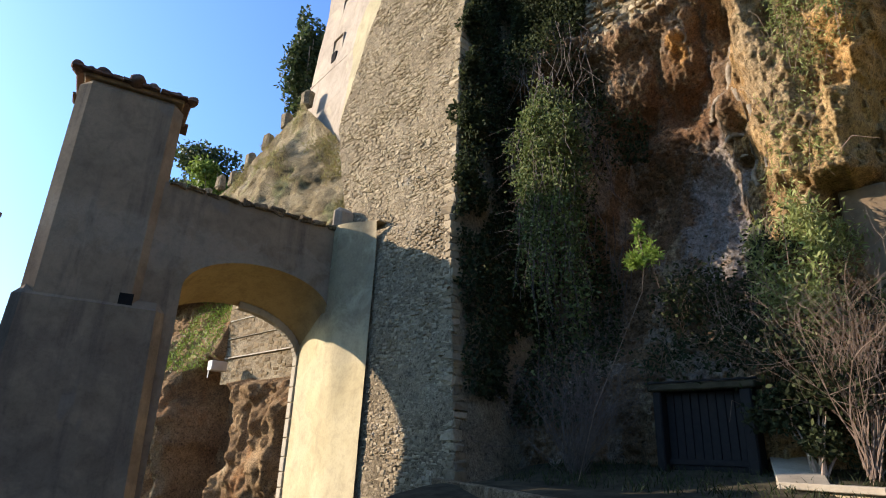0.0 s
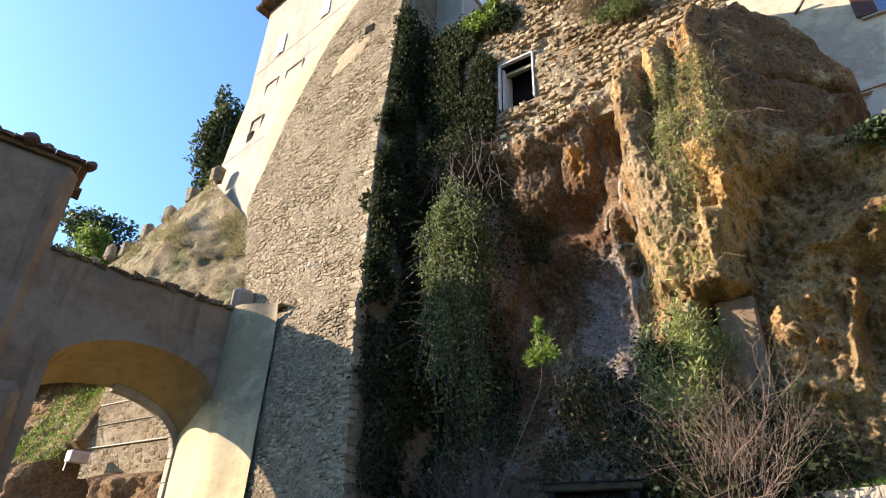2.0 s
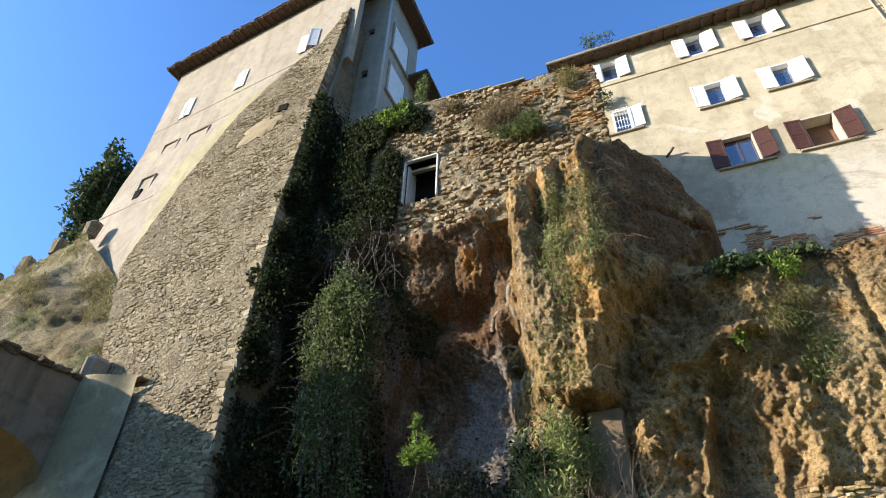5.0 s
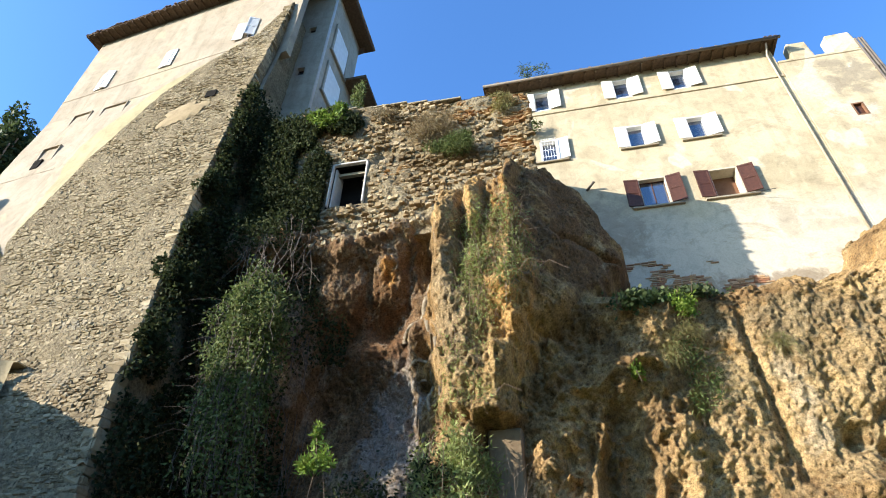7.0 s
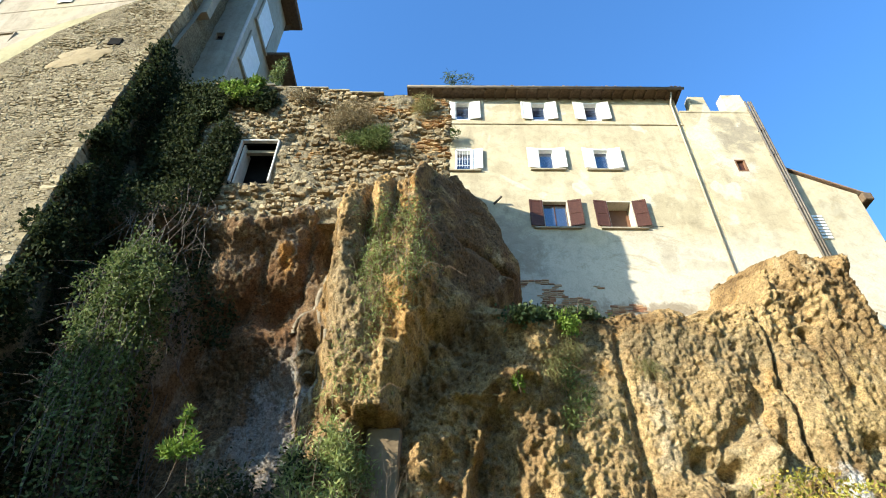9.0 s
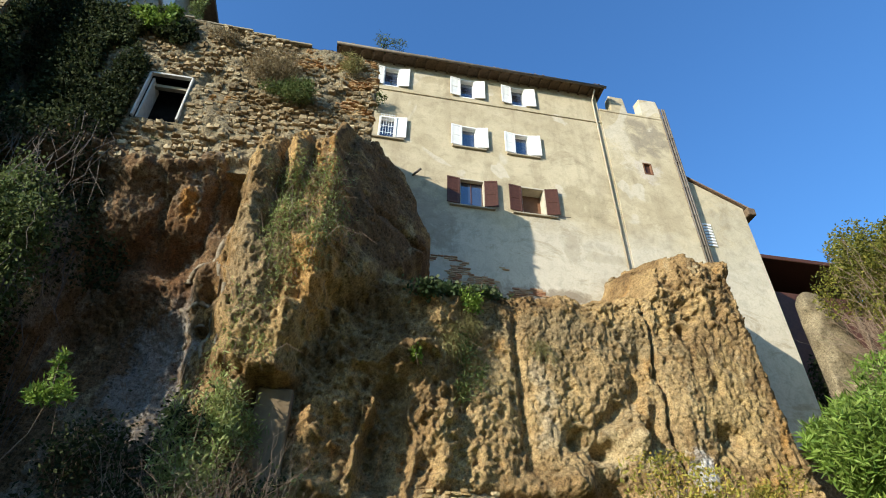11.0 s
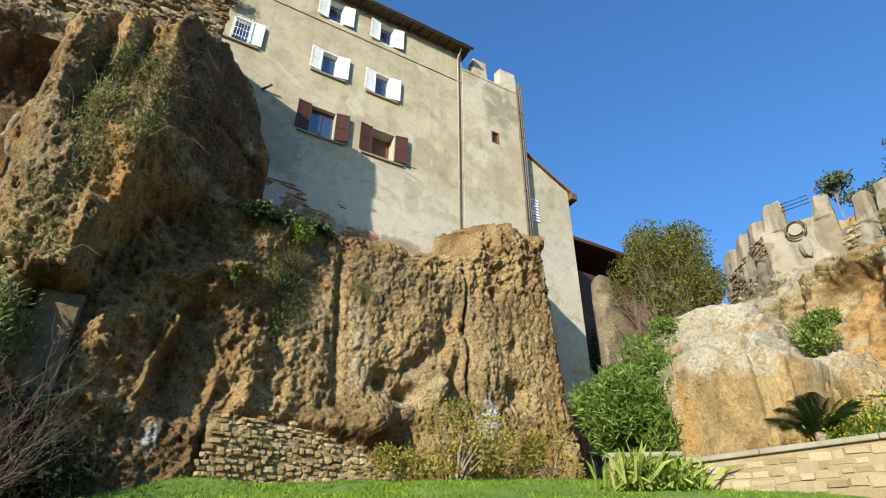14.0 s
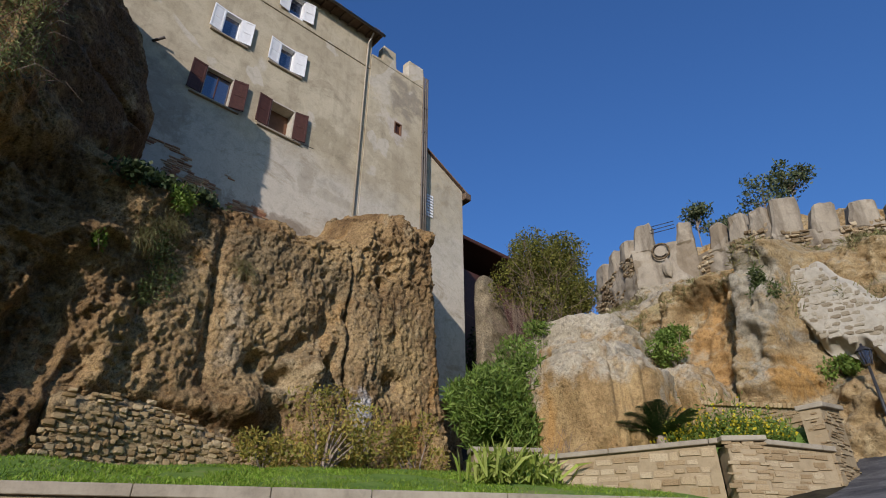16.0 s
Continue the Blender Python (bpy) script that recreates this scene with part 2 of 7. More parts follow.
M["brown_stone"] = stone_mat("brown_hill_stone", (0.12, 0.085, 0.045), (0.19, 0.14, 0.075), (0.27, 0.2, 0.115))
M["dryslope"] = rock_mat("dry_slope_earth", (0.12, 0.09, 0.045), (0.24, 0.19, 0.105), (0.35, 0.295, 0.185), (0.2, 0.2, 0.085), 0.53)
M["rubble_core"] = rock_mat("rubble_mortar", (0.17, 0.132, 0.08), (0.25, 0.2, 0.125), (0.33, 0.27, 0.172), (0.36, 0.31, 0.22), 0.62)
M["rubble"] = stone_mat("rubble_stone", (0.21, 0.163, 0.098), (0.3, 0.238, 0.146), (0.4, 0.325, 0.207), 0.02, 0.35)
M["warm_stone"] = stone_mat("warm_wall_stone", (0.3, 0.21, 0.11), (0.38, 0.28, 0.155), (0.46, 0.365, 0.225), 0.02, 0.3)
M["wall_stone"] = stone_mat("rubble_wall_stone", (0.17, 0.12, 0.065), (0.31, 0.225, 0.125), (0.46, 0.365, 0.23), 0.03, 0.3)
M["patch_stone"] = stone_mat("patch_stone", (0.27, 0.18, 0.083), (0.38, 0.27, 0.135), (0.47, 0.355, 0.195), 0.03, 0.2)
M["patch_mortar"] = rock_mat("patch_mortar", (0.25, 0.17, 0.082), (0.35, 0.25, 0.125), (0.43, 0.325, 0.18), (0.42, 0.34, 0.22), 0.55)
M["lime_stone"] = stone_mat("lime_washed_stone", (0.25, 0.2, 0.13), (0.33, 0.28, 0.19), (0.42, 0.37, 0.28))
M["hill"] = rock_mat("brown_hill_rock", (0.13, 0.08, 0.042), (0.22, 0.14, 0.07), (0.31, 0.21, 0.11), (0.3, 0.25, 0.15), 0.6, (0.3, 0.14, 0.055))
M["ochre_brick"] = stone_mat("ochre_brick", (0.3, 0.16, 0.075), (0.4, 0.25, 0.115), (0.5, 0.35, 0.19), 0.02, 0.25)
M["brick"] = stone_mat("old_brick", (0.3, 0.14, 0.08), (0.42, 0.24, 0.13), (0.52, 0.36, 0.22))
M["cream"] = plaster_mat("cream_plaster", (0.42, 0.349, 0.23), (0.535, 0.455, 0.312), (0.31, 0.252, 0.165), (0.55, 0.49, 0.385), 0.6, (0.54, 0.5, 0.42), (
    (8.2, 15.2, 0.35, 1.0, (0.33, 0.28, 0.2), 0.5), (9.4, 14.9, 1.0, 0.25, (0.36, 0.31, 0.22), 0.5), (7.6, 12.9, 1.2, 0.35, (0.2, 0.15, 0.1), 0.7), (9.0, 17.6, 1.3, 0.9, (0.34, 0.28, 0.175), 0.6), (5.2, 12.6, 2.0, 0.7, (0.27, 0.2, 0.14), 0.7), (4.2, 24.2, 3.4, 0.3, (0.35, 0.29, 0.19), 0.6),
    (12.7, 22.3, 1.1, 1.3, (0.29, 0.245, 0.18), 0.85), (11.4, 21.6, 0.5, 1.6, (0.57, 0.5, 0.38), 0.8), (12.4, 20.2, 0.55, 0.75, (0.53, 0.46, 0.38), 0.8), (12.6, 17.6, 1.2, 1.0, (0.38, 0.31, 0.2), 0.5), (15.8, 16.8, 1.4, 2.4, (0.45, 0.4, 0.3), 0.6), (2.5, 15.6, 1.1, 1.8, (0.34, 0.29, 0.22), 0.7)))
M["villa"] = plaster_mat("pale_villa_plaster", (0.33, 0.275, 0.205), (0.4, 0.34, 0.26), (0.25, 0.2, 0.14), (0.4, 0.345, 0.24), 0.7)
M["yellow"] = plaster_mat("yellow_plaster", (0.33, 0.29, 0.165), (0.4, 0.345, 0.21), (0.26, 0.22, 0.13), None, 0.6)
M["gate"] = plaster_mat("ochre_gate_plaster", (0.2, 0.145, 0.09), (0.29, 0.21, 0.13), (0.105, 0.082, 0.06), (0.2, 0.16, 0.115), 0.9, None, ((-16.0, 3.4, 1.8, 0.8, (0.14, 0.105, 0.072), 0.45), (-15.8, 1.2, 1.6, 0.7, (0.12, 0.092, 0.065), 0.4), (-16, 6.6, 1.2, 0.7, (0.3, 0.25, 0.18), 0.4)))
M["slab"] = plaster_mat("brown_repair_plaster", (0.16, 0.115, 0.07), (0.23, 0.165, 0.1), (0.12, 0.085, 0.05), None, 0.7)
M["oldtile"] = stone_mat("dark_old_tile", (0.1, 0.065, 0.05), (0.16, 0.1, 0.075), (0.22, 0.15, 0.115))
M["vault"] = plaster_mat("ochre_vault_plaster", (0.3, 0.215, 0.1), (0.39, 0.29, 0.145), (0.2, 0.14, 0.07), None, 0.6)
# the brown zone puts the shade high on this wall into its colour
M["band"] = plaster_mat("pale_yellow_plaster", (0.39, 0.32, 0.175), (0.47, 0.4, 0.24), (0.3, 0.25, 0.15), (0.44, 0.375, 0.23), 0.5, None, ((-13.7, 6.9, 1.7, 2.0, (0.24, 0.19, 0.115), 0.6),))
M["greyplaster"] = plaster_mat("grey_plaster", (0.36, 0.32, 0.25), (0.46, 0.41, 0.33), (0.27, 0.235, 0.18), None, 0.5)
M["merlon"] = plaster_mat("weathered_merlon", (0.27, 0.225, 0.16), (0.38, 0.325, 0.24), (0.15, 0.12, 0.085), (0.22, 0.17, 0.11), 0.95)
M["white"] = plain_mat("white_shutter_paint", (0.72, 0.71, 0.68), (0.82, 0.81, 0.78), 5, 0.55, 0.3)
M["oldwhite"] = plain_mat("old_white_paint", (0.46, 0.44, 0.4), (0.58, 0.56, 0.52), 6, 0.7, 0.2)
M["brown"] = plain_mat("brown_shutter_paint", (0.06, 0.025, 0.015), (0.095, 0.037, 0.022), 9, 0.5, 0.3)
M["wood"] = plain_mat("dark_rafter_wood", (0.09, 0.06, 0.04), (0.16, 0.11, 0.07), 7, 0.8, 0.2)
M["tile"] = stone_mat("roof_tile", (0.2, 0.13, 0.09), (0.3, 0.2, 0.14), (0.38, 0.28, 0.2))
M["concrete"] = plaster_mat("concrete_coping", (0.29, 0.245, 0.175), (0.38, 0.33, 0.24), (0.21, 0.175, 0.12), None, 0.5)
M["pipe"] = plain_mat("grey_pipe", (0.4, 0.38, 0.35), (0.5, 0.48, 0.45), 3, 0.6, 0.4)
M["creampipe"] = plain_mat("cream_pipe_paint", (0.4, 0.34, 0.25), (0.48, 0.42, 0.32), 3, 0.6, 0.3)
M["darkpipe"] = plain_mat("dark_pipe", (0.1, 0.085, 0.07), (0.16, 0.13, 0.1), 3, 0.6, 0.4)
M["iron"] = plain_mat("black_iron", (0.02, 0.02, 0.02), (0.04, 0.04, 0.04), 12, 0.5, 0.4)
# near-black colour stands for the shade of unlit rooms and holes
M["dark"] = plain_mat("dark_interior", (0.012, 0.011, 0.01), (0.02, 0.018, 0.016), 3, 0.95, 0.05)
M["room"] = plain_mat("dim_room_wall", (0.17, 0.085, 0.05), (0.22, 0.12, 0.075), 3, 0.9, 0.1)
M["gatewood"] = plain_mat("black_gate_boards", (0.006, 0.006, 0.006), (0.014, 0.013, 0.012), 10, 0.7, 0.2)
M["bark"] = plain_mat("bark", (0.2, 0.15, 0.11), (0.34, 0.27, 0.21), 12, 0.9, 0.1, 0.01)
M["root"] = plain_mat("pale_root_bark", (0.15, 0.12, 0.08), (0.28, 0.235, 0.175), 9, 0.9, 0.1, 0.02)
M["twig"] = plain_mat("bare_twig", (0.14, 0.1, 0.07), (0.28, 0.2, 0.145), 12, 0.85, 0.15)
M["greytwig"] = plain_mat("grey_twig", (0.07, 0.055, 0.045), (0.14, 0.115, 0.095), 12, 0.85, 0.15)
M["ivy"] = leaf_mat("ivy_leaf", (0.022, 0.03, 0.013), (0.038, 0.052, 0.02), (0.075, 0.088, 0.035), 0.85)
M["vine"] = leaf_mat("vine_leaf", (0.05, 0.075, 0.02), (0.105, 0.14, 0.042), (0.21, 0.235, 0.095), 0.75)
M["drygrass"] = leaf_mat("dry_grass", (0.2, 0.17, 0.07), (0.32, 0.27, 0.12), (0.22, 0.24, 0.08), 0.8)
M["deadgrass"] = leaf_mat("dead_grass", (0.16, 0.12, 0.065), (0.26, 0.2, 0.11), (0.34, 0.27, 0.16), 0.8)
M["bright"] = leaf_mat("bright_leaf", (0.12, 0.2, 0.03), (0.2, 0.3, 0.05), (0.3, 0.38, 0.09))
M["shrub"] = leaf_mat("shrub_leaf", (0.08, 0.14, 0.022), (0.18, 0.27, 0.045), (0.3, 0.39, 0.1))
M["tree"] = leaf_mat("tree_leaf", (0.08, 0.09, 0.015), (0.17, 0.17, 0.03), (0.31, 0.28, 0.065))
M["pale"] = leaf_mat("pale_leaf", (0.15, 0.19, 0.05), (0.27, 0.31, 0.1), (0.4, 0.42, 0.17))
M["pine"] = leaf_mat("dark_tree_leaf", (0.03, 0.052, 0.02), (0.06, 0.09, 0.032), (0.11, 0.14, 0.055))
M["euca"] = leaf_mat("eucalyptus_leaf", (0.08, 0.1, 0.04), (0.15, 0.175, 0.075), (0.24, 0.26, 0.13))
M["gold"] = leaf_mat("golden_leaf", (0.2, 0.21, 0.04), (0.42, 0.36, 0.08), (0.5, 0.33, 0.08))
M["grass"] = leaf_mat("grass_blade", (0.14, 0.25, 0.02), (0.24, 0.38, 0.04), (0.38, 0.46, 0.09))
M["yucca"] = leaf_mat("yucca_leaf", (0.2, 0.27, 0.04), (0.36, 0.43, 0.08), (0.5, 0.54, 0.16), 0.8)
M["palm"] = leaf_mat("sago_leaf", (0.03, 0.06, 0.016), (0.05, 0.1, 0.025), (0.08, 0.14, 0.04), 0.4)
M["flower"] = leaf_mat("yellow_petal", (0.75, 0.55, 0.02), (0.8, 0.65, 0.04), (0.85, 0.7, 0.1))


def soil_mat():
    m, nt, b = mat_new("lawn_soil", 0.95, 0.1)
    n = noise_tex(nt, coords(nt), 0.8, 8, 0.7)
    nt.links.new(ramp(nt, n, [(0.35, (0.09, 0.16, 0.03)), (0.55, (0.15, 0.23, 0.045)), (0.72, (0.25, 0.21, 0.1))]), b.inputs["Base Color"])
    bump(nt, b, noise_tex(nt, coords(nt), 20, 6), 0.8, 0.03)
    return m


def asphalt_mat():
    m, nt, b = mat_new("worn_asphalt", 0.9, 0.2)
    n = noise_tex(nt, coords(nt), 0.9, 7, 0.7, 0.5)
    fine = noise_tex(nt, coords(nt), 60, 4)
    col = ramp(nt, n, [(0.4, (0.05, 0.05, 0.05)), (0.52, (0.1, 0.095, 0.09)), (0.64, (0.17, 0.165, 0.155))])
    nt.links.new(mix(nt, col, ramp(nt, fine, [(0.3, grey(0.7)), (0.6, grey(1.1))]), 0.6, "MULTIPLY"), b.inputs["Base Color"])
    bump(nt, b, fine, 0.5, 0.01)
    return m


def glass_mat():
    m, nt, b = mat_new("window_glass", 0.03, 0.6)
    b.inputs["Base Color"].default_value = (0.035, 0.05, 0.085, 1)
    b.inputs["IOR"].default_value = 2.3
    return m


M["mortar"] = plaster_mat("pale_mortar", (0.31, 0.235, 0.135), (0.39, 0.305, 0.185), (0.24, 0.18, 0.1), None, 0.4)
M["lime"] = plaster_mat("pale_lime_mortar", (0.37, 0.33, 0.25), (0.45, 0.41, 0.32), (0.28, 0.24, 0.17), None, 0.5)
M["earth"] = plain_mat("dark_earth", (0.028, 0.025, 0.016), (0.065, 0.055, 0.033), 3.0, 0.95, 0.05, 0.03)
M["soil"], M["asphalt"], M["glass"] = soil_mat(), asphalt_mat(), glass_mat()

# ---------------------------------------------------------------- mesh helpers
RNG = np.random.default_rng(7)


def link(name, me, parent=None, label=""):
    ob = new(name, me)
    if parent:
        ob.parent = parent
    if label:
        ob["label"] = label
    return ob


def mesh_of(name, verts, faces, mat, smooth=False):
    me = bpy.data.meshes.new(name)
    me.from_pydata(np.asarray(verts, float).reshape(-1, 3).tolist(), [], [tuple(int(i) for i in f) for f in faces])
    me.materials.append(mat)
    if smooth:
        me.polygons.foreach_set("use_smooth", [True] * len(me.polygons))
    me.update()
    return me


def part(name, bm, material, parent=None, label="", smooth=False):
    me = bpy.data.meshes.new(name)
    bm.to_mesh(me)
    bm.free()
    me.materials.append(material)
    if smooth:
        me.polygons.foreach_set("use_smooth", [True] * len(me.polygons))
    return link(name, me, parent, label)


def empty(name, x=0, y=0, z=0):
    ob = new(name)
    ob.location = (x, y, z)
    return ob


def add_box(bm, x0, x1, y0, y1, z0, z1, bev=0.0, m=None):
    r = bmesh.ops.create_cube(bm, size=1)
    vs = r["verts"]
    for v in vs:
        v.co = Vector((x0 + (v.co.x + 0.5) * (x1 - x0), y0 + (v.co.y + 0.5) * (y1 - y0), z0 + (v.co.z + 0.5) * (z1 - z0)))
    if m is not None:
        bmesh.ops.transform(bm, matrix=m, verts=vs)
    if bev > 0:
        es = list({e for v in vs for e in v.link_edges})
        bmesh.ops.bevel(bm, geom=es, offset=bev, segments=1, affect="EDGES")


def box(name, x0, x1, y0, y1, z0, z1, mat, parent=None, label="", bev=0.0, m=None):
    bm = bmesh.new()
    add_box(bm, x0, x1, y0, y1, z0, z1, bev, m)
    return part(name, bm, mat, parent, label)


def tube(name, pts, radius, mat, parent=None, label="", sides=8, taper=None):
    vs, fs = tube_data(pts, radius, sides, taper)
    return link(name, mesh_of(name, vs, fs, mat, True), parent, label)


def tube_data(pts, radius, sides=6, taper=None):
    pts = [Vector(p) for p in pts]
    vs, fs = [], []
    n = len(pts)
    for k, p in enumerate(pts):
        d = (pts[min(k + 1, n - 1)] - pts[max(k - 1, 0)]).normalized()
        a = d.orthogonal().normalized()
        c = d.cross(a)
        r = radius + ((taper if taper is not None else radius) - radius) * k / max(n - 1, 1)
        for s in range(sides):
            w = 2 * math.pi * s / sides
            vs.append(p + (a * math.cos(w) + c * math.sin(w)) * r)
    for k in range(n - 1):
        for s in range(sides):
            q = (s + 1) % sides
            fs.append((k * sides + s, k * sides + q, (k + 1) * sides + q, (k + 1) * sides + s))
    fs.append(tuple(range(sides - 1, -1, -1)))
    fs.append(tuple((n - 1) * sides + s for s in range(sides)))
    return vs, fs


# noise on arrays
def hash3(i, j, k):
    h = (i.astype(np.int64) * 374761393 + j.astype(np.int64) * 668265263 + k.astype(np.int64) * 2147483647) & 0xFFFFFFFF
    h = ((h ^ (h >> 13)) * 1274126177) & 0xFFFFFFFF
    return ((h ^ (h >> 16)) & 0xFFFF) / 65535.0


def vnoise(x, y, z):
    i, j, k = np.floor(x), np.floor(y), np.floor(z)
    u, v, w = x - i, y - j, z - k
    u, v, w = (a * a * a * (a * (a * 6 - 15) + 10) for a in (u, v, w))
    out = 0
    for a in (0, 1):
        for b in (0, 1):
            for c in (0, 1):
                out = out + hash3(i + a, j + b, k + c) * (u if a else 1 - u) * (v if b else 1 - v) * (w if c else 1 - w)
    return out * 2 - 1


def fbm(x, y, z, octaves=5, gain=0.5, ridged=False):
    out, amp, f = 0, 1.0, 1.0
    for o in range(octaves):
        n = vnoise(x * f + 17.3 * o, y * f + 5.1 * o, z * f + 9.7 * o)
        out = out + amp * ((1 - np.abs(n)) * 2 - 1 if ridged else n)
        amp *= gain
        f *= 2.03
    return out


def S(a, b, x):
    t = np.clip((x - a) / (b - a), 0, 1)
    return t * t * (3 - 2 * t)


def win(a, b, soft, x):
    return S(a - soft, a + soft, x) * (1 - S(b - soft, b + soft, x))


def blob(x, z, cx, cz, rx, rz):
    return np.exp(-(((x - cx) / rx) ** 2 + ((z - cz) / rz) ** 2))


def grid_faces(nu, nv, flip=False):
    a = np.arange(nu * nv).reshape(nv, nu)
    q = np.stack([a[:-1, :-1], a[:-1, 1:], a[1:, 1:], a[1:, :-1]], -1).reshape(-1, 4)
    return q[:, ::-1] if flip else q


def sheet(name, X, Y, Z, mat, flip=False, smooth=True):
    nv, nu = X.shape
    me = bpy.data.meshes.new(name)
    fa = grid_faces(nu, nv, flip)
    me.vertices.add(nu * nv)
    me.vertices.foreach_set("co", np.stack([X, Y, Z], -1).astype(np.float32).ravel())
    me.loops.add(fa.size)
    me.loops.foreach_set("vertex_index", fa.astype(np.int32).ravel())
    me.polygons.add(len(fa))
    me.polygons.foreach_set("loop_start", np.arange(0, fa.size, 4, dtype=np.int32))
    me.polygons.foreach_set("use_smooth", np.full(len(fa), smooth))
    me.update(calc_edges=True)
    me.materials.append(mat)
    return me


def quads(name, V, mat):
    """V: n x 4 x 3, one loose quad each."""
    n = len(V)
    me = bpy.data.meshes.new(name)
    me.vertices.add(n * 4)
    me.vertices.foreach_set("co", np.asarray(V, np.float32).ravel())
    me.loops.add(n * 4)
    me.loops.foreach_set("vertex_index", np.arange(n * 4, dtype=np.int32))
    me.polygons.add(n)
    me.polygons.foreach_set("loop_start", np.arange(0, n * 4, 4, dtype=np.int32))
    me.update(calc_edges=True)
    me.materials.append(mat)
    return me


def leaves(P, length, width, up=0.0, out=None, droop=0.0):
    """Leaf quads at points P: random directions, leaning to 'out' and up."""
    n = len(P)
    d = RNG.normal(size=(n, 3))
    if out is not None:
        d = d * 0.8 + out
    d[:, 2] += up
    d /= np.linalg.norm(d, axis=1, keepdims=True)
    s = np.cross(d, RNG.normal(size=(n, 3)))
    s /= np.linalg.norm(s, axis=1, keepdims=True) + 1e-9
    L = length * RNG.uniform(0.6, 1.3, (n, 1))
    w = width * RNG.uniform(0.6, 1.3, (n, 1))
    tip = P + d * L
    tip[:, 2] -= droop * L[:, 0]
    mid = P + d * L * 0.5
    return np.stack([P, mid + s * w * 0.5, tip, mid - s * w * 0.5], 1)


# ---------------------------------------------------------------- ground
KA, KD = np.array((-0.9, 12.15)), np.array((0.8517, -0.524))   # coping line of the upper terrace, and its direction
KN = np.array((0.524, 0.8517))


def low_ground(x, y):
    z = (1.15 * S(3, 9.5, y) + 0.5 * S(9, 13, y)) * (1 - S(0, 4, x)) * S(-11, -8.6, x) - 0.7 * (1 - S(-12, -8, x))
    z = z + 0.235 * np.clip(x, 0, 14) * S(0, 3, x) + 0.27 * np.clip(x - 14, 0, 30) * (1 - S(25, 60, x) * 0.4)
    return z


def build_ground():
    t = np.linspace(-1, 1, 221)
    g = np.sign(t) * (np.abs(t) * 24 + np.abs(t) ** 6 * 900)
    X, Y = np.meshgrid(g + 4, g + 5)
    Z = low_ground(X, Y) + 0.05 * fbm(X * 0.7, Y * 0.7, X * 0, 4)
    ob = link("ground", sheet("ground", X, Y, Z, M["earth"]))
    tagged(ob, "earth and grass ground rising towards the cliff", "ground", kind="structure")
    # upper terrace lawn
    u = np.linspace(-1.2, 22, 150)
    v = np.linspace(0.12, 9.0, 60)
    U, V = np.meshgrid(u, v)
    X, Y = KA[0] + KD[0] * U + KN[0] * V, KA[1] + KD[1] * U + KN[1] * V
    Z = 2.86 + 0.25 * np.clip(V, 0, 4.2) + 0.05 * fbm(X * 0.9, Y * 0.9, X * 0, 4) * S(0.1, 0.8, V) + 0.25 * blob(X, Y, 1.6, 12.6, 1.2, 0.8)
    ob = link("lawn_terrace", sheet("lawn_terrace", X, Y, Z, M["soil"]))
    tagged(ob, "green lawn terrace below the tuff cliff", "lawn", kind="structure")


build_ground()

# ---------------------------------------------------------------- main cliff
def line_d(x, z, pts):
    """Distance in the face's plane to a bent line."""
    best = None
    for (xa, za), (xb, zb) in zip(pts, pts[1:]):
        dx, dz = xb - xa, zb - za
        t = np.clip(((x - xa) * dx + (z - za) * dz) / (dx * dx + dz * dz), 0, 1)
        d = np.hypot(x - xa - t * dx, z - za - t * dz)
        best = d if best is None else np.minimum(best, d)
    return best


def groove(x, z, pts, w):
    return np.exp(-(line_d(x, z, pts) / w) ** 2)


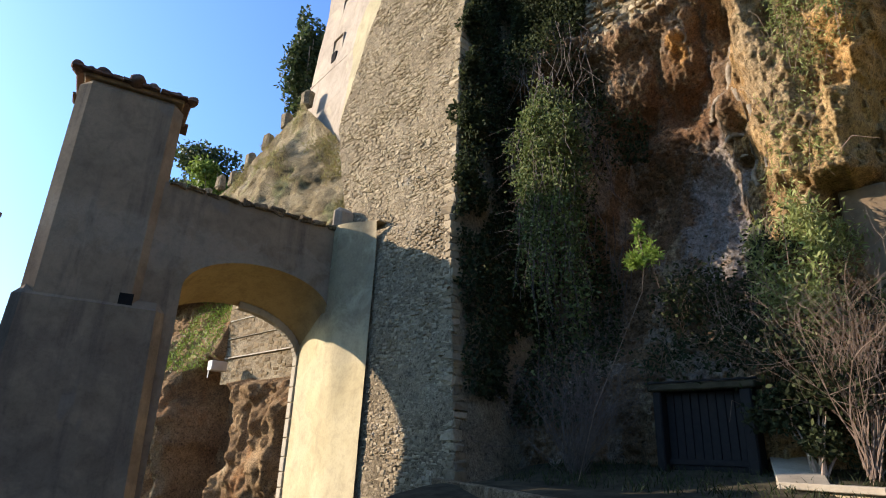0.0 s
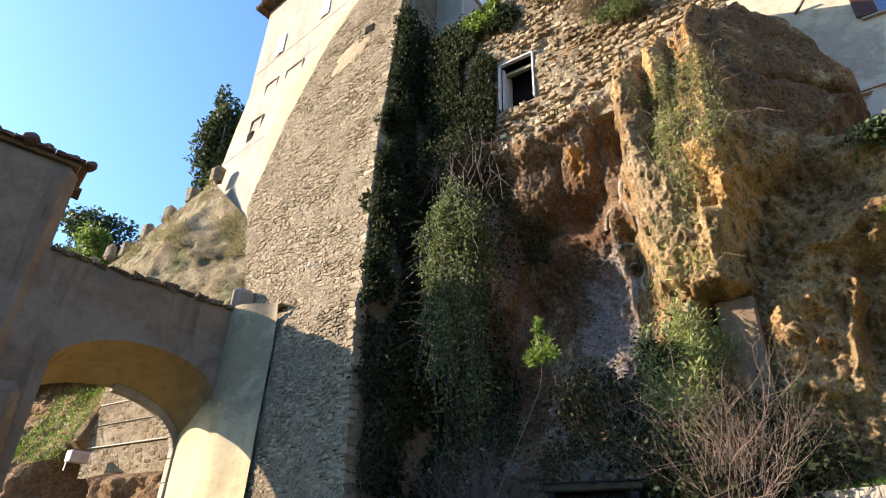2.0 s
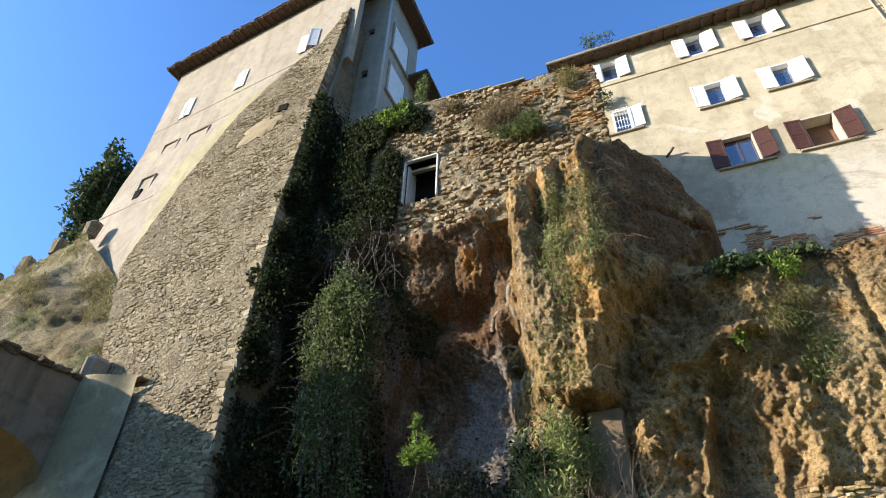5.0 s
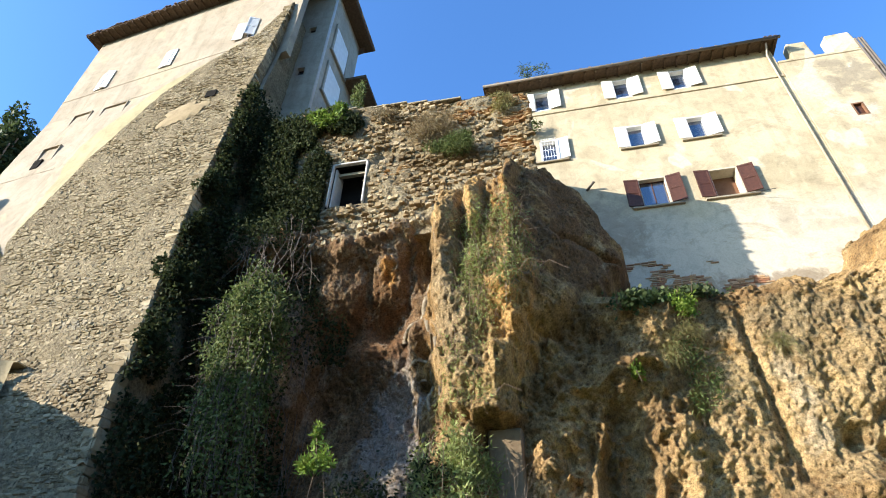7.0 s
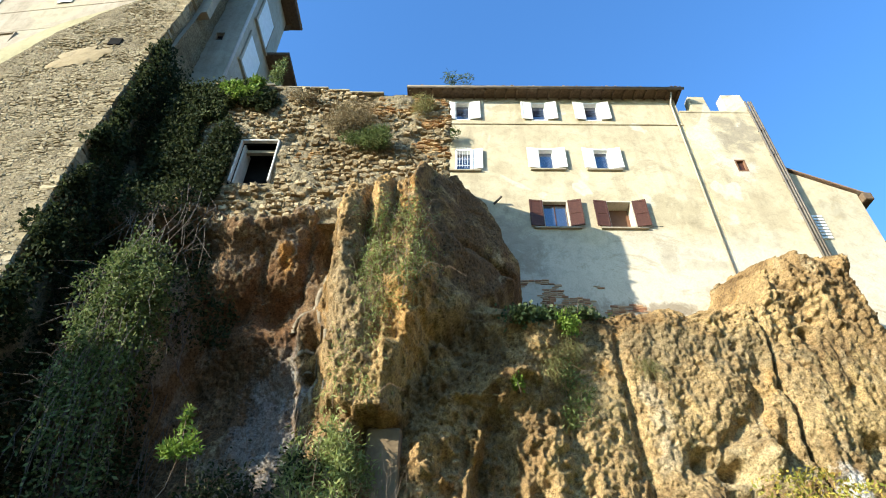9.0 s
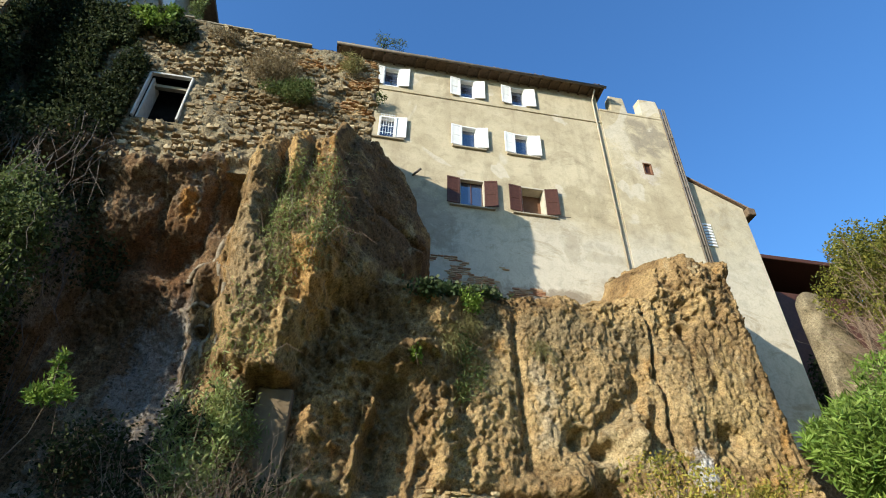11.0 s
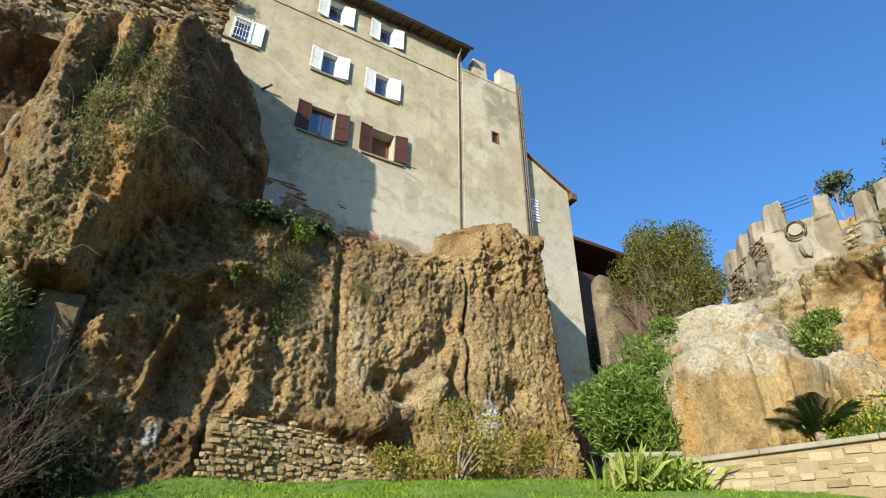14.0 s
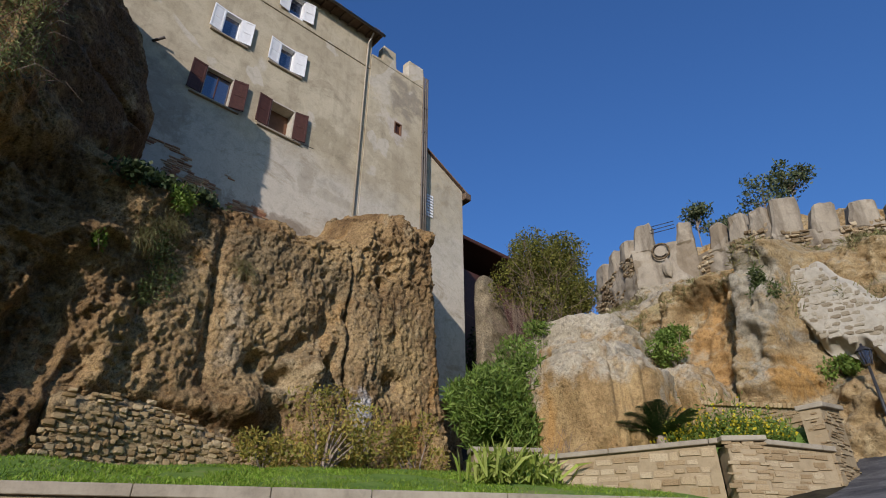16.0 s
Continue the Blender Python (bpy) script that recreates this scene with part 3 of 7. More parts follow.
def cliff_y(x, z):
    # deep shaded recess between the scarp and the column, door plane at its foot
    rec = 13.3 + 1.9 * S(2.8, 5.5, z) + 0.8 * S(5, 9, z) - 0.9 * S(9.0, 11.0, z) - 0.45 * S(10.9, 13.4, z + 0.3 * np.sin(x * 1.7)) - 0.75 * S(13.3, 14.2, z + 0.25 * np.sin(x * 1.7)) + 1.1 * S(15.0, 16.1, z + 0.25 * np.sin(x * 3.1))
    rec = rec - 1.7 * (1 - S(-8.6, -7.3, x)) * S(6, 9, z) * (1 - S(11.2, 13.0, z)) - 0.4 * (1 - S(-8.6, -7.3, x)) * S(13, 14, z)
    right = 14.25 - 0.3 * (1 - S(3, 7, z))
    y = rec + (right - rec) * S(-4.3, -2.6, x)
    # lumps under the empty window, a scooped hollow below them
    y = y - 0.45 * blob(x, z, -5.15, 13.5, 0.45, 0.7) - 0.35 * blob(x, z, -6.1, 13.9, 0.6, 0.5) - 0.3 * blob(x, z, -4.7, 14.6, 0.35, 0.4) - 0.3 * blob(x, z, -6.8, 13.0, 0.5, 0.6)
    y = y + 0.85 * blob(x, z, -5.3, 11.5, 0.85, 0.5) + 0.5 * blob(x, z, -6.7, 11.2, 0.6, 0.5) + 0.6 * blob(x, z, -3.95, 13.4, 0.3, 1.3)
    y = y + 0.25 * groove(x, z, [(-6.3, 14.6), (-5.8, 13.2), (-6.1, 12.0)], 0.16) + 0.2 * groove(x, z, [(-4.75, 14.2), (-4.5, 12.6), (-4.6, 11.8)], 0.14)
    # pedestal of pale rock left of the column, with a root-like arch
    y = y - 0.9 * win(-4.15, -2.3, 0.3, x + 0.12 * (z - 8)) * (1 - S(10.6, 11.6, z)) * S(2.5, 5.0, z)
    y = y + 0.6 * blob(x, z, -3.75, 10.1, 0.34, 0.4) + 0.55 * blob(x, z, -3.7, 9.1, 0.3, 0.38) + 0.35 * blob(x, z, -3.1, 8.7, 0.2, 0.4)
    # hanging column with a narrow undercut foot
    half = 0.95 + 0.6 * S(8.0, 11.5, z)
    mid = -2.05 + 0.1 * S(8.5, 11.5, z)
    col = (1 - S(half - 0.5, half + 0.3, np.abs(x - mid))) * S(7.25, 7.5, z) * (1 - S(15.3, 16.3, z + 0.28 * np.abs(x + 1.4)))
    dome = 1 - 0.4 * S(13.0, 16.0, z) ** 1.5
    y = y + (12.35 + 0.45 * (1 - S(8.5, 11.5, z)) + 1.0 * (1 - dome) / 0.4 + 0.12 * (x + 2.2) - y) * col
    y = y + col * (0.42 * groove(x, z, [(-2.45, 15.2), (-2.3, 13.2), (-2.5, 11.0)], 0.13) + 0.3 * groove(x, z, [(-1.75, 15.4), (-1.6, 13.8), (-1.8, 12.4)], 0.1) - 0.3 * blob(x, z, -2.05, 14.4, 0.25, 0.9) - 0.25 * blob(x, z, -2.8, 13.0, 0.3, 1.0) + 0.35 * blob(x, z, -2.0, 12.2, 0.3, 0.4))
    y = y - 0.35 * blob(x, z, -0.95, 9.8, 0.45, 0.45) - 0.45 * blob(x, z, -1.3, 8.6, 0.45, 0.55)
    # broad flank of the column, turned from the sun and overhanging
    top = np.interp(x, (-1.6, -1.0, -0.4, 0.1, 1.06, 1.65, 2.55, 2.75), (15.8, 16.4, 17.0, 17.4, 16.6, 15.2, 13.95, 12.8))
    low = np.interp(x, (-1.6, -0.9, -0.1, 0.6, 1.65, 2.5), (8.3, 9.6, 10.3, 11.0, 12.2, 13.1))
    fl = S(-1.45, -0.95, x) * (1 - S(2.35, 2.75, x)) * S(low - 0.35, low + 0.35, z) * (1 - S(top - 0.35, top + 0.2, z))
    yf = 12.4 + 1.0 * np.clip(x + 1.05, 0, 9) + 0.35 * S(14.5, 16.6, z) + 0.3 * blob(x, z, 0.35, 14.9, 0.35, 0.55) - 0.25 * blob(x, z, 0.9, 14.0, 0.4, 0.5) + 0.3 * groove(x, z, [(0.2, 13.2), (1.2, 13.3), (2.2, 13.0)], 0.12) - 0.3 * blob(x, z, 2.2, 12.9, 0.35, 0.35) + 0.2 * groove(x, z, [(-0.7, 15.6), (-0.6, 14.0), (-0.3, 12.5)], 0.15)
    y = y + 2.4 * S(10.9, 12.4, z) * S(0.3, 1.7, x) * (1 - S(2.2, 3.0, x))
    y = y + (yf - y) * fl
    # hollow under it, with a ledge
    y = y + 0.5 * blob(x, z, 1.1, 10.0, 1.1, 0.7) + 0.65 * win(0.6, 2.1, 0.4, x) * win(5.2, 8.1, 0.5, z) - 0.3 * win(-1.0, 0.2, 0.4, x) * win(4.6, 7.1, 0.5, z)
    # shelf running back to the houses
    shelf = 10.25 + 0.06 * x + 1.7 * win(9.35, 13.8, 0.3, x) * (0.86 + 0.3 * fbm(x * 1.9, z * 0 + 5.0, x * 0.4, 3)) + 0.12 * np.sin(x * 2.3) + 0.08 * np.sin(x * 5.1)
    y = y + 4.2 * S(shelf - 0.05, shelf + 2.9, z) * S(2.2, 3.0, x)
    # above the bulge towards the rubble wall
    y = y + 0.9 * S(15.6, 16.8, z) * (1 - S(1.2, 2.4, x)) * S(-4.5, -3.5, x) + 7 * S(0.0, 0.6, z - np.interp(x, (-0.4, 0.1, 1.06, 1.65, 2.55, 2.75, 3.2), (17.0, 17.4, 16.6, 15.2, 13.95, 13.2, 14.8))) * S(-0.7, -0.2, x)
    y = y + 0.5 * S(14.2, 15.2, z) * (1 - S(-4.6, -3.6, x)) * S(-7.6, -7.2, x) + 2.2 * S(15.7, 16.1, z) * S(-8.0, -7.75, x) * (1 - S(-5.9, -5.5, x))
    # right-hand face: rather flat, with thin upright cracks, shallow flutes, a scooped groove and caves below it
    rf = S(2.4, 3.6, x) * (1 - S(shelf - 0.3, shelf + 0.5, z))
    fl = fbm(x * 0.8 + 0.5 * fbm(x * 0.4, x * 0.6, z * 0.5, 3), x * 0 + 3.1, z * 0.34, 4, 0.55)
    y = y - rf * 0.035 * fl * (1 - 0.6 * S(9.0, 9.4, x))
    y = y + rf * (0.24 * groove(x, z, [(4.72, 10.6), (4.7, 9.2), (4.85, 7.5), (4.95, 5.9)], 0.11) + 0.12 * groove(x, z, [(4.85, 7.8), (4.95, 5.9)], 0.3))
    y = y + rf * 0.32 * groove(x, z, [(3.0, 8.6), (3.1, 7.4), (3.0, 6.0)], 0.22) - rf * 0.12 * blob(x, z, 4.0, 7.4, 0.5, 1.3)
    y = y + rf * (0.6 * groove(x, z, [(8.85, 11.4), (8.95, 9.0), (9.05, 6.0)], 0.05))
    y = y + rf * (0.22 * groove(x, z, [(8.5, 9.8), (8.45, 8.7), (7.75, 7.85), (6.7, 7.0)], 0.24) - 0.1 * blob(x, z, 7.3, 8.9, 0.35, 0.8) + 0.06 * groove(x, z, [(6.3, 9.4), (6.5, 8.2), (6.2, 7.2)], 0.13) + 0.3 * blob(x, z, 8.15, 8.6, 0.2, 0.75) + 0.2 * blob(x, z, 8.6, 7.7, 0.16, 0.5))
    y = y + rf * (0.04 * groove(x, z, [(5.6, 9.9), (5.5, 8.4), (5.7, 7.0)], 0.1) + 0.05 * groove(x, z, [(7.2, 10.3), (7.0, 9.4)], 0.1) + 0.06 * groove(x, z, [(8.0, 10.3), (8.1, 9.6)], 0.12))
    y = y + 0.95 * blob(x, z, 7.05, 6.5, 0.42, 0.24) + 0.7 * blob(x, z, 6.25, 6.75, 0.28, 0.3) + 0.7 * blob(x, z, 8.45, 6.9, 0.25, 0.4)
    y = y - 0.5 * blob(x, z, 7.9, 6.75, 0.45, 0.4) - 0.55 * blob(x, z, 6.0, 5.5, 0.6, 0.55) + 0.75 * blob(x, z, 7.0, 5.3, 0.7, 0.5)
    # pillar at the end, with holes and short flutes
    y = y + rf * (0.45 * blob(x, z, 10.0, 10.35, 0.16, 0.16) + 0.06 * groove(x, z, [(10.1, 10.0), (10.2, 8.2)], 0.1) + 0.07 * groove(x, z, [(10.7, 9.9), (10.75, 8.6)], 0.12) + 0.6 * blob(x, z, 10.75, 7.05, 0.35, 0.33) - 0.2 * blob(x, z, 9.6, 7.0, 0.35, 1.6) + 0.08 * groove(x, z, [(9.6, 7.9), (9.75, 6.4)], 0.08))
    y = y + 6.5 * S(12.4, 14.6, x + 0.08 * (z - 8)) ** 1.3
    y = y + 0.5 * win(2.0, 7.2, 0.3, x) * (1 - S(4.9, 5.4, z))
    # dripstone ribs
    for cx, w, a in ((1.78, 0.12, 0.4), (0.48, 0.1, 0.6), (2.45, 0.2, 0.22), (3.6, 0.18, 0.08)):
        y = y - a * np.exp(-((x - cx - 0.1 * (z - 6) - 0.06 * np.sin(z * 3 + cx)) / w) ** 2) * win(5.3, 7.5, 0.5, z)
    # nodules and a ledge that catch the light
    for cx, cz, rr in ((-0.83, 6.72, 0.16), (-0.35, 6.92, 0.13), (0.0, 6.85, 0.12), (-0.5, 6.33, 0.17), (-0.15, 6.14, 0.13), (-0.26, 9.5, 0.26), (-0.85, 9.4, 0.28), (-1.25, 10.6, 0.4), (-1.3, 8.9, 0.25), (-0.3, 8.6, 0.16), (-0.75, 5.7, 0.2)):
        y = y - (0.22 + 0.5 * rr) * blob(x, z, cx, cz, rr, rr)
    y = y - 0.2 * groove(x, z, [(-0.2, 8.2), (0.6, 8.25), (1.4, 8.6), (2.5, 8.95)], 0.14)
    y = y - 0.5 * blob(x, z, -0.5, 5.0, 0.5, 0.22) - 0.35 * blob(x, z, -0.75, 6.4, 0.4, 0.45)
    return y


def nearness(x):
    return 0.914 + 0.051 * S(1.6, 4.2, x)


def cliff_pt(x, z, off=0.0):
    """The cliff's surface, off metres before it; its left part lies nearer."""
    s = nearness(x)
    return np.stack([x * s, (cliff_y(x, z) - off) * s, 1.6 + (z - 1.6) * s], -1)


def nearer(ob, s=0.914):
    """Shrinks a thing towards the eye's spot, so that it keeps its bearing."""
    ob.location = ((Vector(ob.location) - Vector(EYE)) * s + Vector(EYE))
    ob.scale = (s, s, s)


def build_cliff():
    x = np.linspace(-10.9, 15.6, 760)
    z = np.linspace(0.4, 20.6, 580)
    X, Z = np.meshgrid(x, z)
    n1 = fbm(X * 0.5, Z * 0.5, X * 0 + 2, 3)
    colm = win(-3.4, -0.9, 0.4, X) * S(9.0, 10.5, Z)
    wv = 0.17 - 0.1 * S(2.6, 3.6, X) - 0.08 * colm
    Xw, Zw = X + wv * fbm(X * 1.1, Z * 1.1, X * 0 + 4, 4), Z + wv * fbm(X * 1.1, Z * 1.1, X * 0 + 9, 4)
    Y = cliff_y(Xw, Zw)
    n2 = fbm(X * 1.3, Y * 1.0, Z * 0.9, 6, 0.6)
    n3 = fbm(X * 4.0, Y * 3.5, Z * 2.6, 4, 0.65, True)
    n4 = fbm(X * 9.0, Y * 8.0, Z * 9.0, 3, 0.6)
    crag = np.abs(fbm(X * 1.5 + 3, Y * 1.2, Z * 1.2, 4, 0.55))
    pit = np.clip(fbm(X * 2.6, Y * 2.0, Z * 2.6 + 40, 3) - 0.45, 0, 1)
    n5 = fbm(X * 21.0, Y * 18.0, Z * 21.0, 2, 0.6)
    n6 = fbm(X * 5.0 + 0.6 * n2, Y * 2.0, Z * 0.8, 4, 0.6, True)
    hole = np.clip(fbm(X * 5.5, Y * 5.0, Z * 6.0 + 11, 2) - 0.42, 0, 1)
    flat = S(2.8, 4.2, X) * (1 - S(12.2, 13.2, X)) * (1 - S(10.2, 11.2, Z)) * (0.74 + 0.12 * S(8.9, 9.3, X))
    bay = (1 - S(-4.4, -3.2, X)) * S(4.5, 6, Z)
    flank = win(-1.1, 2.6, 0.3, X) * S(10.5, 11.5, Z)
    calm = 1 - np.maximum(flat, np.maximum(0.8 * flank, np.maximum(0.45 * bay, 0.35 * colm)))
    Y2 = Y - (0.16 * n1 + 0.11 * n2) * calm + (0.2 * crag - 0.06) * calm - 0.035 * n3 * (1 - 0.5 * flank - 0.5 * bay - 0.25 * flat) - (0.05 * n4 + 0.034 * n5) * (1 - 0.6 * flat - 0.5 * flank - 0.4 * bay - 0.25 * colm) + flat * 0.008 * np.clip(n6, 0, 1) * (1 - 0.5 * S(8.9, 9.3, X)) + (0.2 * pit + 0.15 * hole) * (1 - 0.6 * flank - 0.6 * bay - 0.6 * colm)
    band = win(-1.35, 0.0, 0.25, X + 0.12 * (Z - 9.5)) * win(7.7, 11.3, 0.4, Z) + 0.9 * win(-5.5, -4.75, 0.2, X) * win(12.6, 13.8, 0.3, Z) + 0.6 * win(-1.0, 0.3, 0.3, X) * win(5.0, 7.0, 0.3, Z)
    Y2 = Y2 - band * (0.3 * np.clip(0.55 - np.abs(fbm(X * 2.4, Y * 0.6, Z * 2.4, 3, 0.5)), 0, 1) - 0.05)
    s = nearness(X)
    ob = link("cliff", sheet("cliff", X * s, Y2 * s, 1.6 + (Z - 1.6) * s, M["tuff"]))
    tagged(ob, "eroded brown and orange tuff cliff with hollows and flutes", "cliff", kind="structure")
    ob = box("wall_repair", -2.0, -1.15, 13.75, 14.6, 3.2, 7.25, M["slab"], bev=0.05)
    nearer(ob)
    tagged(ob, "smooth brown repair slab below the hanging rock", "wall", kind="structure")


build_cliff()

# ---------------------------------------------------------------- masonry
def stone_template(seed, face=0.7, rough=0.1, jit=0.085, sides=4, square=0.38):
    r = np.random.default_rng(seed)
    ring = np.array([(-1, -1), (1, -1), (1, 1), (-1, 1)], float) * 0.5 if sides == 4 else np.array([(math.copysign(abs(math.cos(w)) ** square, math.cos(w)), math.copysign(abs(math.sin(w)) ** square, math.sin(w))) for w in (2 * math.pi * (k + 0.5) / sides + 0.3 for k in range(sides))]) * 0.525
    vs = []
    for s, d in ((1.0, 0.0), (0.98, 0.55), (face, 1.0)):
        for a, b in ring:
            vs.append((a * s + r.normal(0, jit), b * s + r.normal(0, jit * 1.2), d + r.normal(0, rough) * (d > 0.9)))
    fs = []
    for k in range(2):
        for s in range(sides):
            q = (s + 1) % sides
            fs.append((k * sides + s, k * sides + q, (k + 1) * sides + q, (k + 1) * sides + s))
    if sides == 4:
        fs.append((8, 9, 10, 11))
    else:
        # a domed face of quads and a triangle-free fan
        vs.append((r.normal(0, 0.06), r.normal(0, 0.06), 1.0 + rough))
        top = len(vs) - 1
        for s in range(0, sides, 2):
            fs.append((2 * sides + s, 2 * sides + (s + 1) % sides, 2 * sides + (s + 2) % sides, top))
    return np.array(vs), np.array(fs)


TEMPLATES = [stone_template(100 + k, 0.78, 0.12, 0.05, 8) for k in range(18)]
ROUGH = [stone_template(300 + k, 0.84, 0.1, 0.06, 8) for k in range(18)]
LUMPY = [stone_template(600 + k, 0.74, 0.22, 0.04, 8, 0.5) for k in range(24)]
SMALL = [stone_template(400 + k, 0.72, 0.16, 0.1) for k in range(24)]
BLOCK = [stone_template(500 + k, 0.86, 0.12, 0.055) for k in range(20)]
FLAT = [stone_template(200 + k, 0.9, 0.05, 0.035) for k in range(14)]


def course_layout(u0, u1, v0, v1, wmin, wmax, hmin, hmax, seed, keep=None, gap=0.02, wander=0.16):
    """Stones in uneven courses: rows of (u, v, width, height)."""
    r = np.random.default_rng(seed)
    out = []
    v = v0
    while v < v1:
        h = r.uniform(hmin, hmax)
        u = u0 - r.uniform(0, wmax)
        while u < u1:
            w = r.uniform(wmin, wmax)
            hh = h * r.uniform(0.6, 1.15)
            c = (u + w / 2, v + h / 2 + r.normal(0, wander * h) + 0.06 * math.sin(u * 1.3 + v), w - gap, hh - gap)
            if c[0] > u0 and c[0] < u1 and (keep is None or keep(c[0], c[1])):
                out.append(c)
            u += w
        v += h
    return out


def lay(stones, place, depth, seed):
    """World frames of stones: (origin, u axis, v axis, normal) from place(u, v)."""
    r = np.random.default_rng(seed)
    res = []
    for u, v, w, h in stones:
        o, ua, va, na = place(u, v)
        res.append((np.array(o), np.array(ua) * w, np.array(va) * h, np.array(na) * depth * r.uniform(0.6, 1.5)))
    return res


def stones_joined(name, laid, mat, seed=1, shapes=TEMPLATES):
    r = np.random.default_rng(seed)
    V, F, base = [], [], 0
    for o, a, b, c in laid:
        tv, tf = shapes[r.integers(len(shapes))]
        V.append(o + tv[:, :1] * a + tv[:, 1:2] * b + tv[:, 2:] * c)
        F.append(tf + base)
        base += len(tv)
    return mesh_of(name, np.concatenate(V), np.concatenate(F), mat)


STONE_MESH = {}


def stone_parts(name, laid, mat, parent, seed=1, shapes=TEMPLATES):
    """Each stone an object of its own; alike stones share a mesh."""
    r = np.random.default_rng(seed)
    for o, a, b, c in laid:
        k = int(r.integers(len(shapes)))
        key = (name, mat.name, k, len(shapes), shapes is ROUGH)
        if key not in STONE_MESH:
            STONE_MESH[key] = mesh_of(name, shapes[k][0], shapes[k][1], mat)
        ob = new(name, STONE_MESH[key])
        m = Matrix.Identity(4)
        for i in range(3):
            m[i][0], m[i][1], m[i][2], m[i][3] = a[i], b[i], c[i], o[i]
        ob.parent = parent
        ob.matrix_local = m


def masonry(stones, place, depth, mat, parent, seed, near=None, part_name="stone", rest_name="stones", shapes=TEMPLATES):
    laid = lay(stones, place, depth, seed)
    if near is None:
        first, rest = laid[:280], laid[280:]
    else:
        idx = [k for k, s in enumerate(stones) if near(s[0], s[1])][:290]
        keep = set(idx)
        first, rest = [laid[k] for k in idx], [l for k, l in enumerate(laid) if k not in keep]
    stone_parts(part_name, first, mat, parent, seed, shapes)
    if rest:
        ob = link(rest_name, stones_joined(rest_name, rest, mat, seed, shapes), parent)
        tagged(ob, kind="stuff")


# ---------------------------------------------------------------- scarp tower and villa
def scarp_y(z):
    return 9.9 + 0.095 * (z - 1) - 0.16 * (1 - S(7.7, 8.3, z))


def scarp_x(z):
    return np.interp(z, (0, 1, 8, 14, 21, 30), (-9.0, -9.1, -10.2, -10.75, -10.95, -10.85))


def scarp_left(z):
    return np.interp(z, (0, 8.2, 8.4, 13.6, 18, 22.3, 25, 26.5, 29.4, 31), (-12.5, -13.6, -15.2, -17.2, -16.4, -15.0, -13.2, -11.9, -10.95, -10.9))


def build_scarp():
    scarp = empty("scarp_wall", -10, 10.5, 0)
    scarp.location = (0, 0, 0)
    # core: front sheet and side sheet
    z = np.linspace(-0.5, 29.4, 260)
    t = np.linspace(0, 1, 90)
    T, Z = np.meshgrid(t, z)
    XL, XR = scarp_left(Z), scarp_x(Z)
    X = XL + (XR - XL) * T
    Y = scarp_y(Z) + 0.012 - 0.022 * fbm(X * 1.1, Z * 1.1, X * 0, 4) + 0.015 * fbm(X * 5, Z * 5, X * 0 + 2, 3)
    link("wall_core", sheet("wall_core", X, Y, Z, M["rubble_core"]), scarp)
    # shaded side running back
    T, Z = np.meshgrid(np.linspace(0, 1, 50), z)
    XR = scarp_x(Z)
    Y = scarp_y(Z) + T * 5.0
    X = XR - 0.02 - 0.06 * fbm(Y * 1.3, Z * 1.3, X[:, :50] * 0 + 1, 4) * S(0.01, 0.1, T)
    link("side_core", sheet("side_core", X, Y, Z, M["rubble_core"]), scarp)
    # quoin-like rounded top closing
    st = course_layout(-17.6, -8.6, 0.2, 29.3, 0.07, 0.2, 0.06, 0.14, 3,
                       lambda u, v: scarp_left(v) + 0.1 < u < scarp_x(v) - 0.12 and not (u < -12.2 - 0.125 * min(v, 8.2) and v < 8.35), 0.012, 0.3)

    def place(u, v):
        y = float(scarp_y(v))
        n = np.array((0, -0.9955, 0.0945))
        return (u, y + 0.04, v), (1, 0, 0), (0, 0.0945, 0.9955), n
    masonry(st, place, 0.039, M["rubble"], scarp, 5, lambda u, v: u > -11 and 5.2 < v < 8.4, "stone", "stones", SMALL)
    # corner stones
    cs = []
    v = 0.3
    k = 0
    while v < 29:
        h = RNG.uniform(0.14, 0.28)
        cs.append((v, h, RNG.uniform(0.2, 0.5)))
        v += h
        k += 1
    for v, h, w in cs:
        x, y = float(scarp_x(v)), float(scarp_y(v))
        bm = bmesh.new()
        add_box(bm, x - w, x + 0.008, y + 0.012, y + 0.72 - w, v + 0.01, v + h - 0.01, 0.03)
        for q in bm.verts:
            q.co += Vector(RNG.normal(0, 0.02, 3))
        part("quoin", bm, M["rubble"], scarp)
    # shallow weathered hollow with a pale patch of old plaster
    # no hole is cut: a near-black block gives the hole's shade by colour
    box("beam_hole_block", -12.75, -12.3, 11.765, 11.9, 20.95, 21.35, M["dark"], scarp, "dark block standing for a beam hole")
    T, Z = np.meshgrid(np.linspace(0, 1, 40), np.linspace(0, 1, 30))
    r = np.sqrt(np.maximum(np.abs(2 * T - 1), np.abs(2 * Z - 1)))
    w = np.arctan2(2 * Z - 1, 2 * T - 1)
    r = np.maximum(np.abs(2 * T - 1), np.abs(2 * Z - 1)) * np.clip(0.9 + 0.4 * fbm(np.cos(w) * 1.2, np.sin(w) * 1.2, w * 0, 4, 0.5), 0.6, 1.25)
    X, Z = -13.35 + 1.0 * r * np.cos(w), 20.0 + 0.75 * r * np.sin(w) + 0.4 * r * np.cos(w)
    link("old_plaster", sheet("old_plaster", X, scarp_y(Z) - 0.05 + 0.05 * r ** 4 + 0.012 * fbm(X * 4, Z * 4, X * 0, 4), Z, M["mortar"]), scarp, "pale patch of old plaster")
    tagged(scarp, "tall battered rubble-stone scarp wall", "wall", kind="structure")


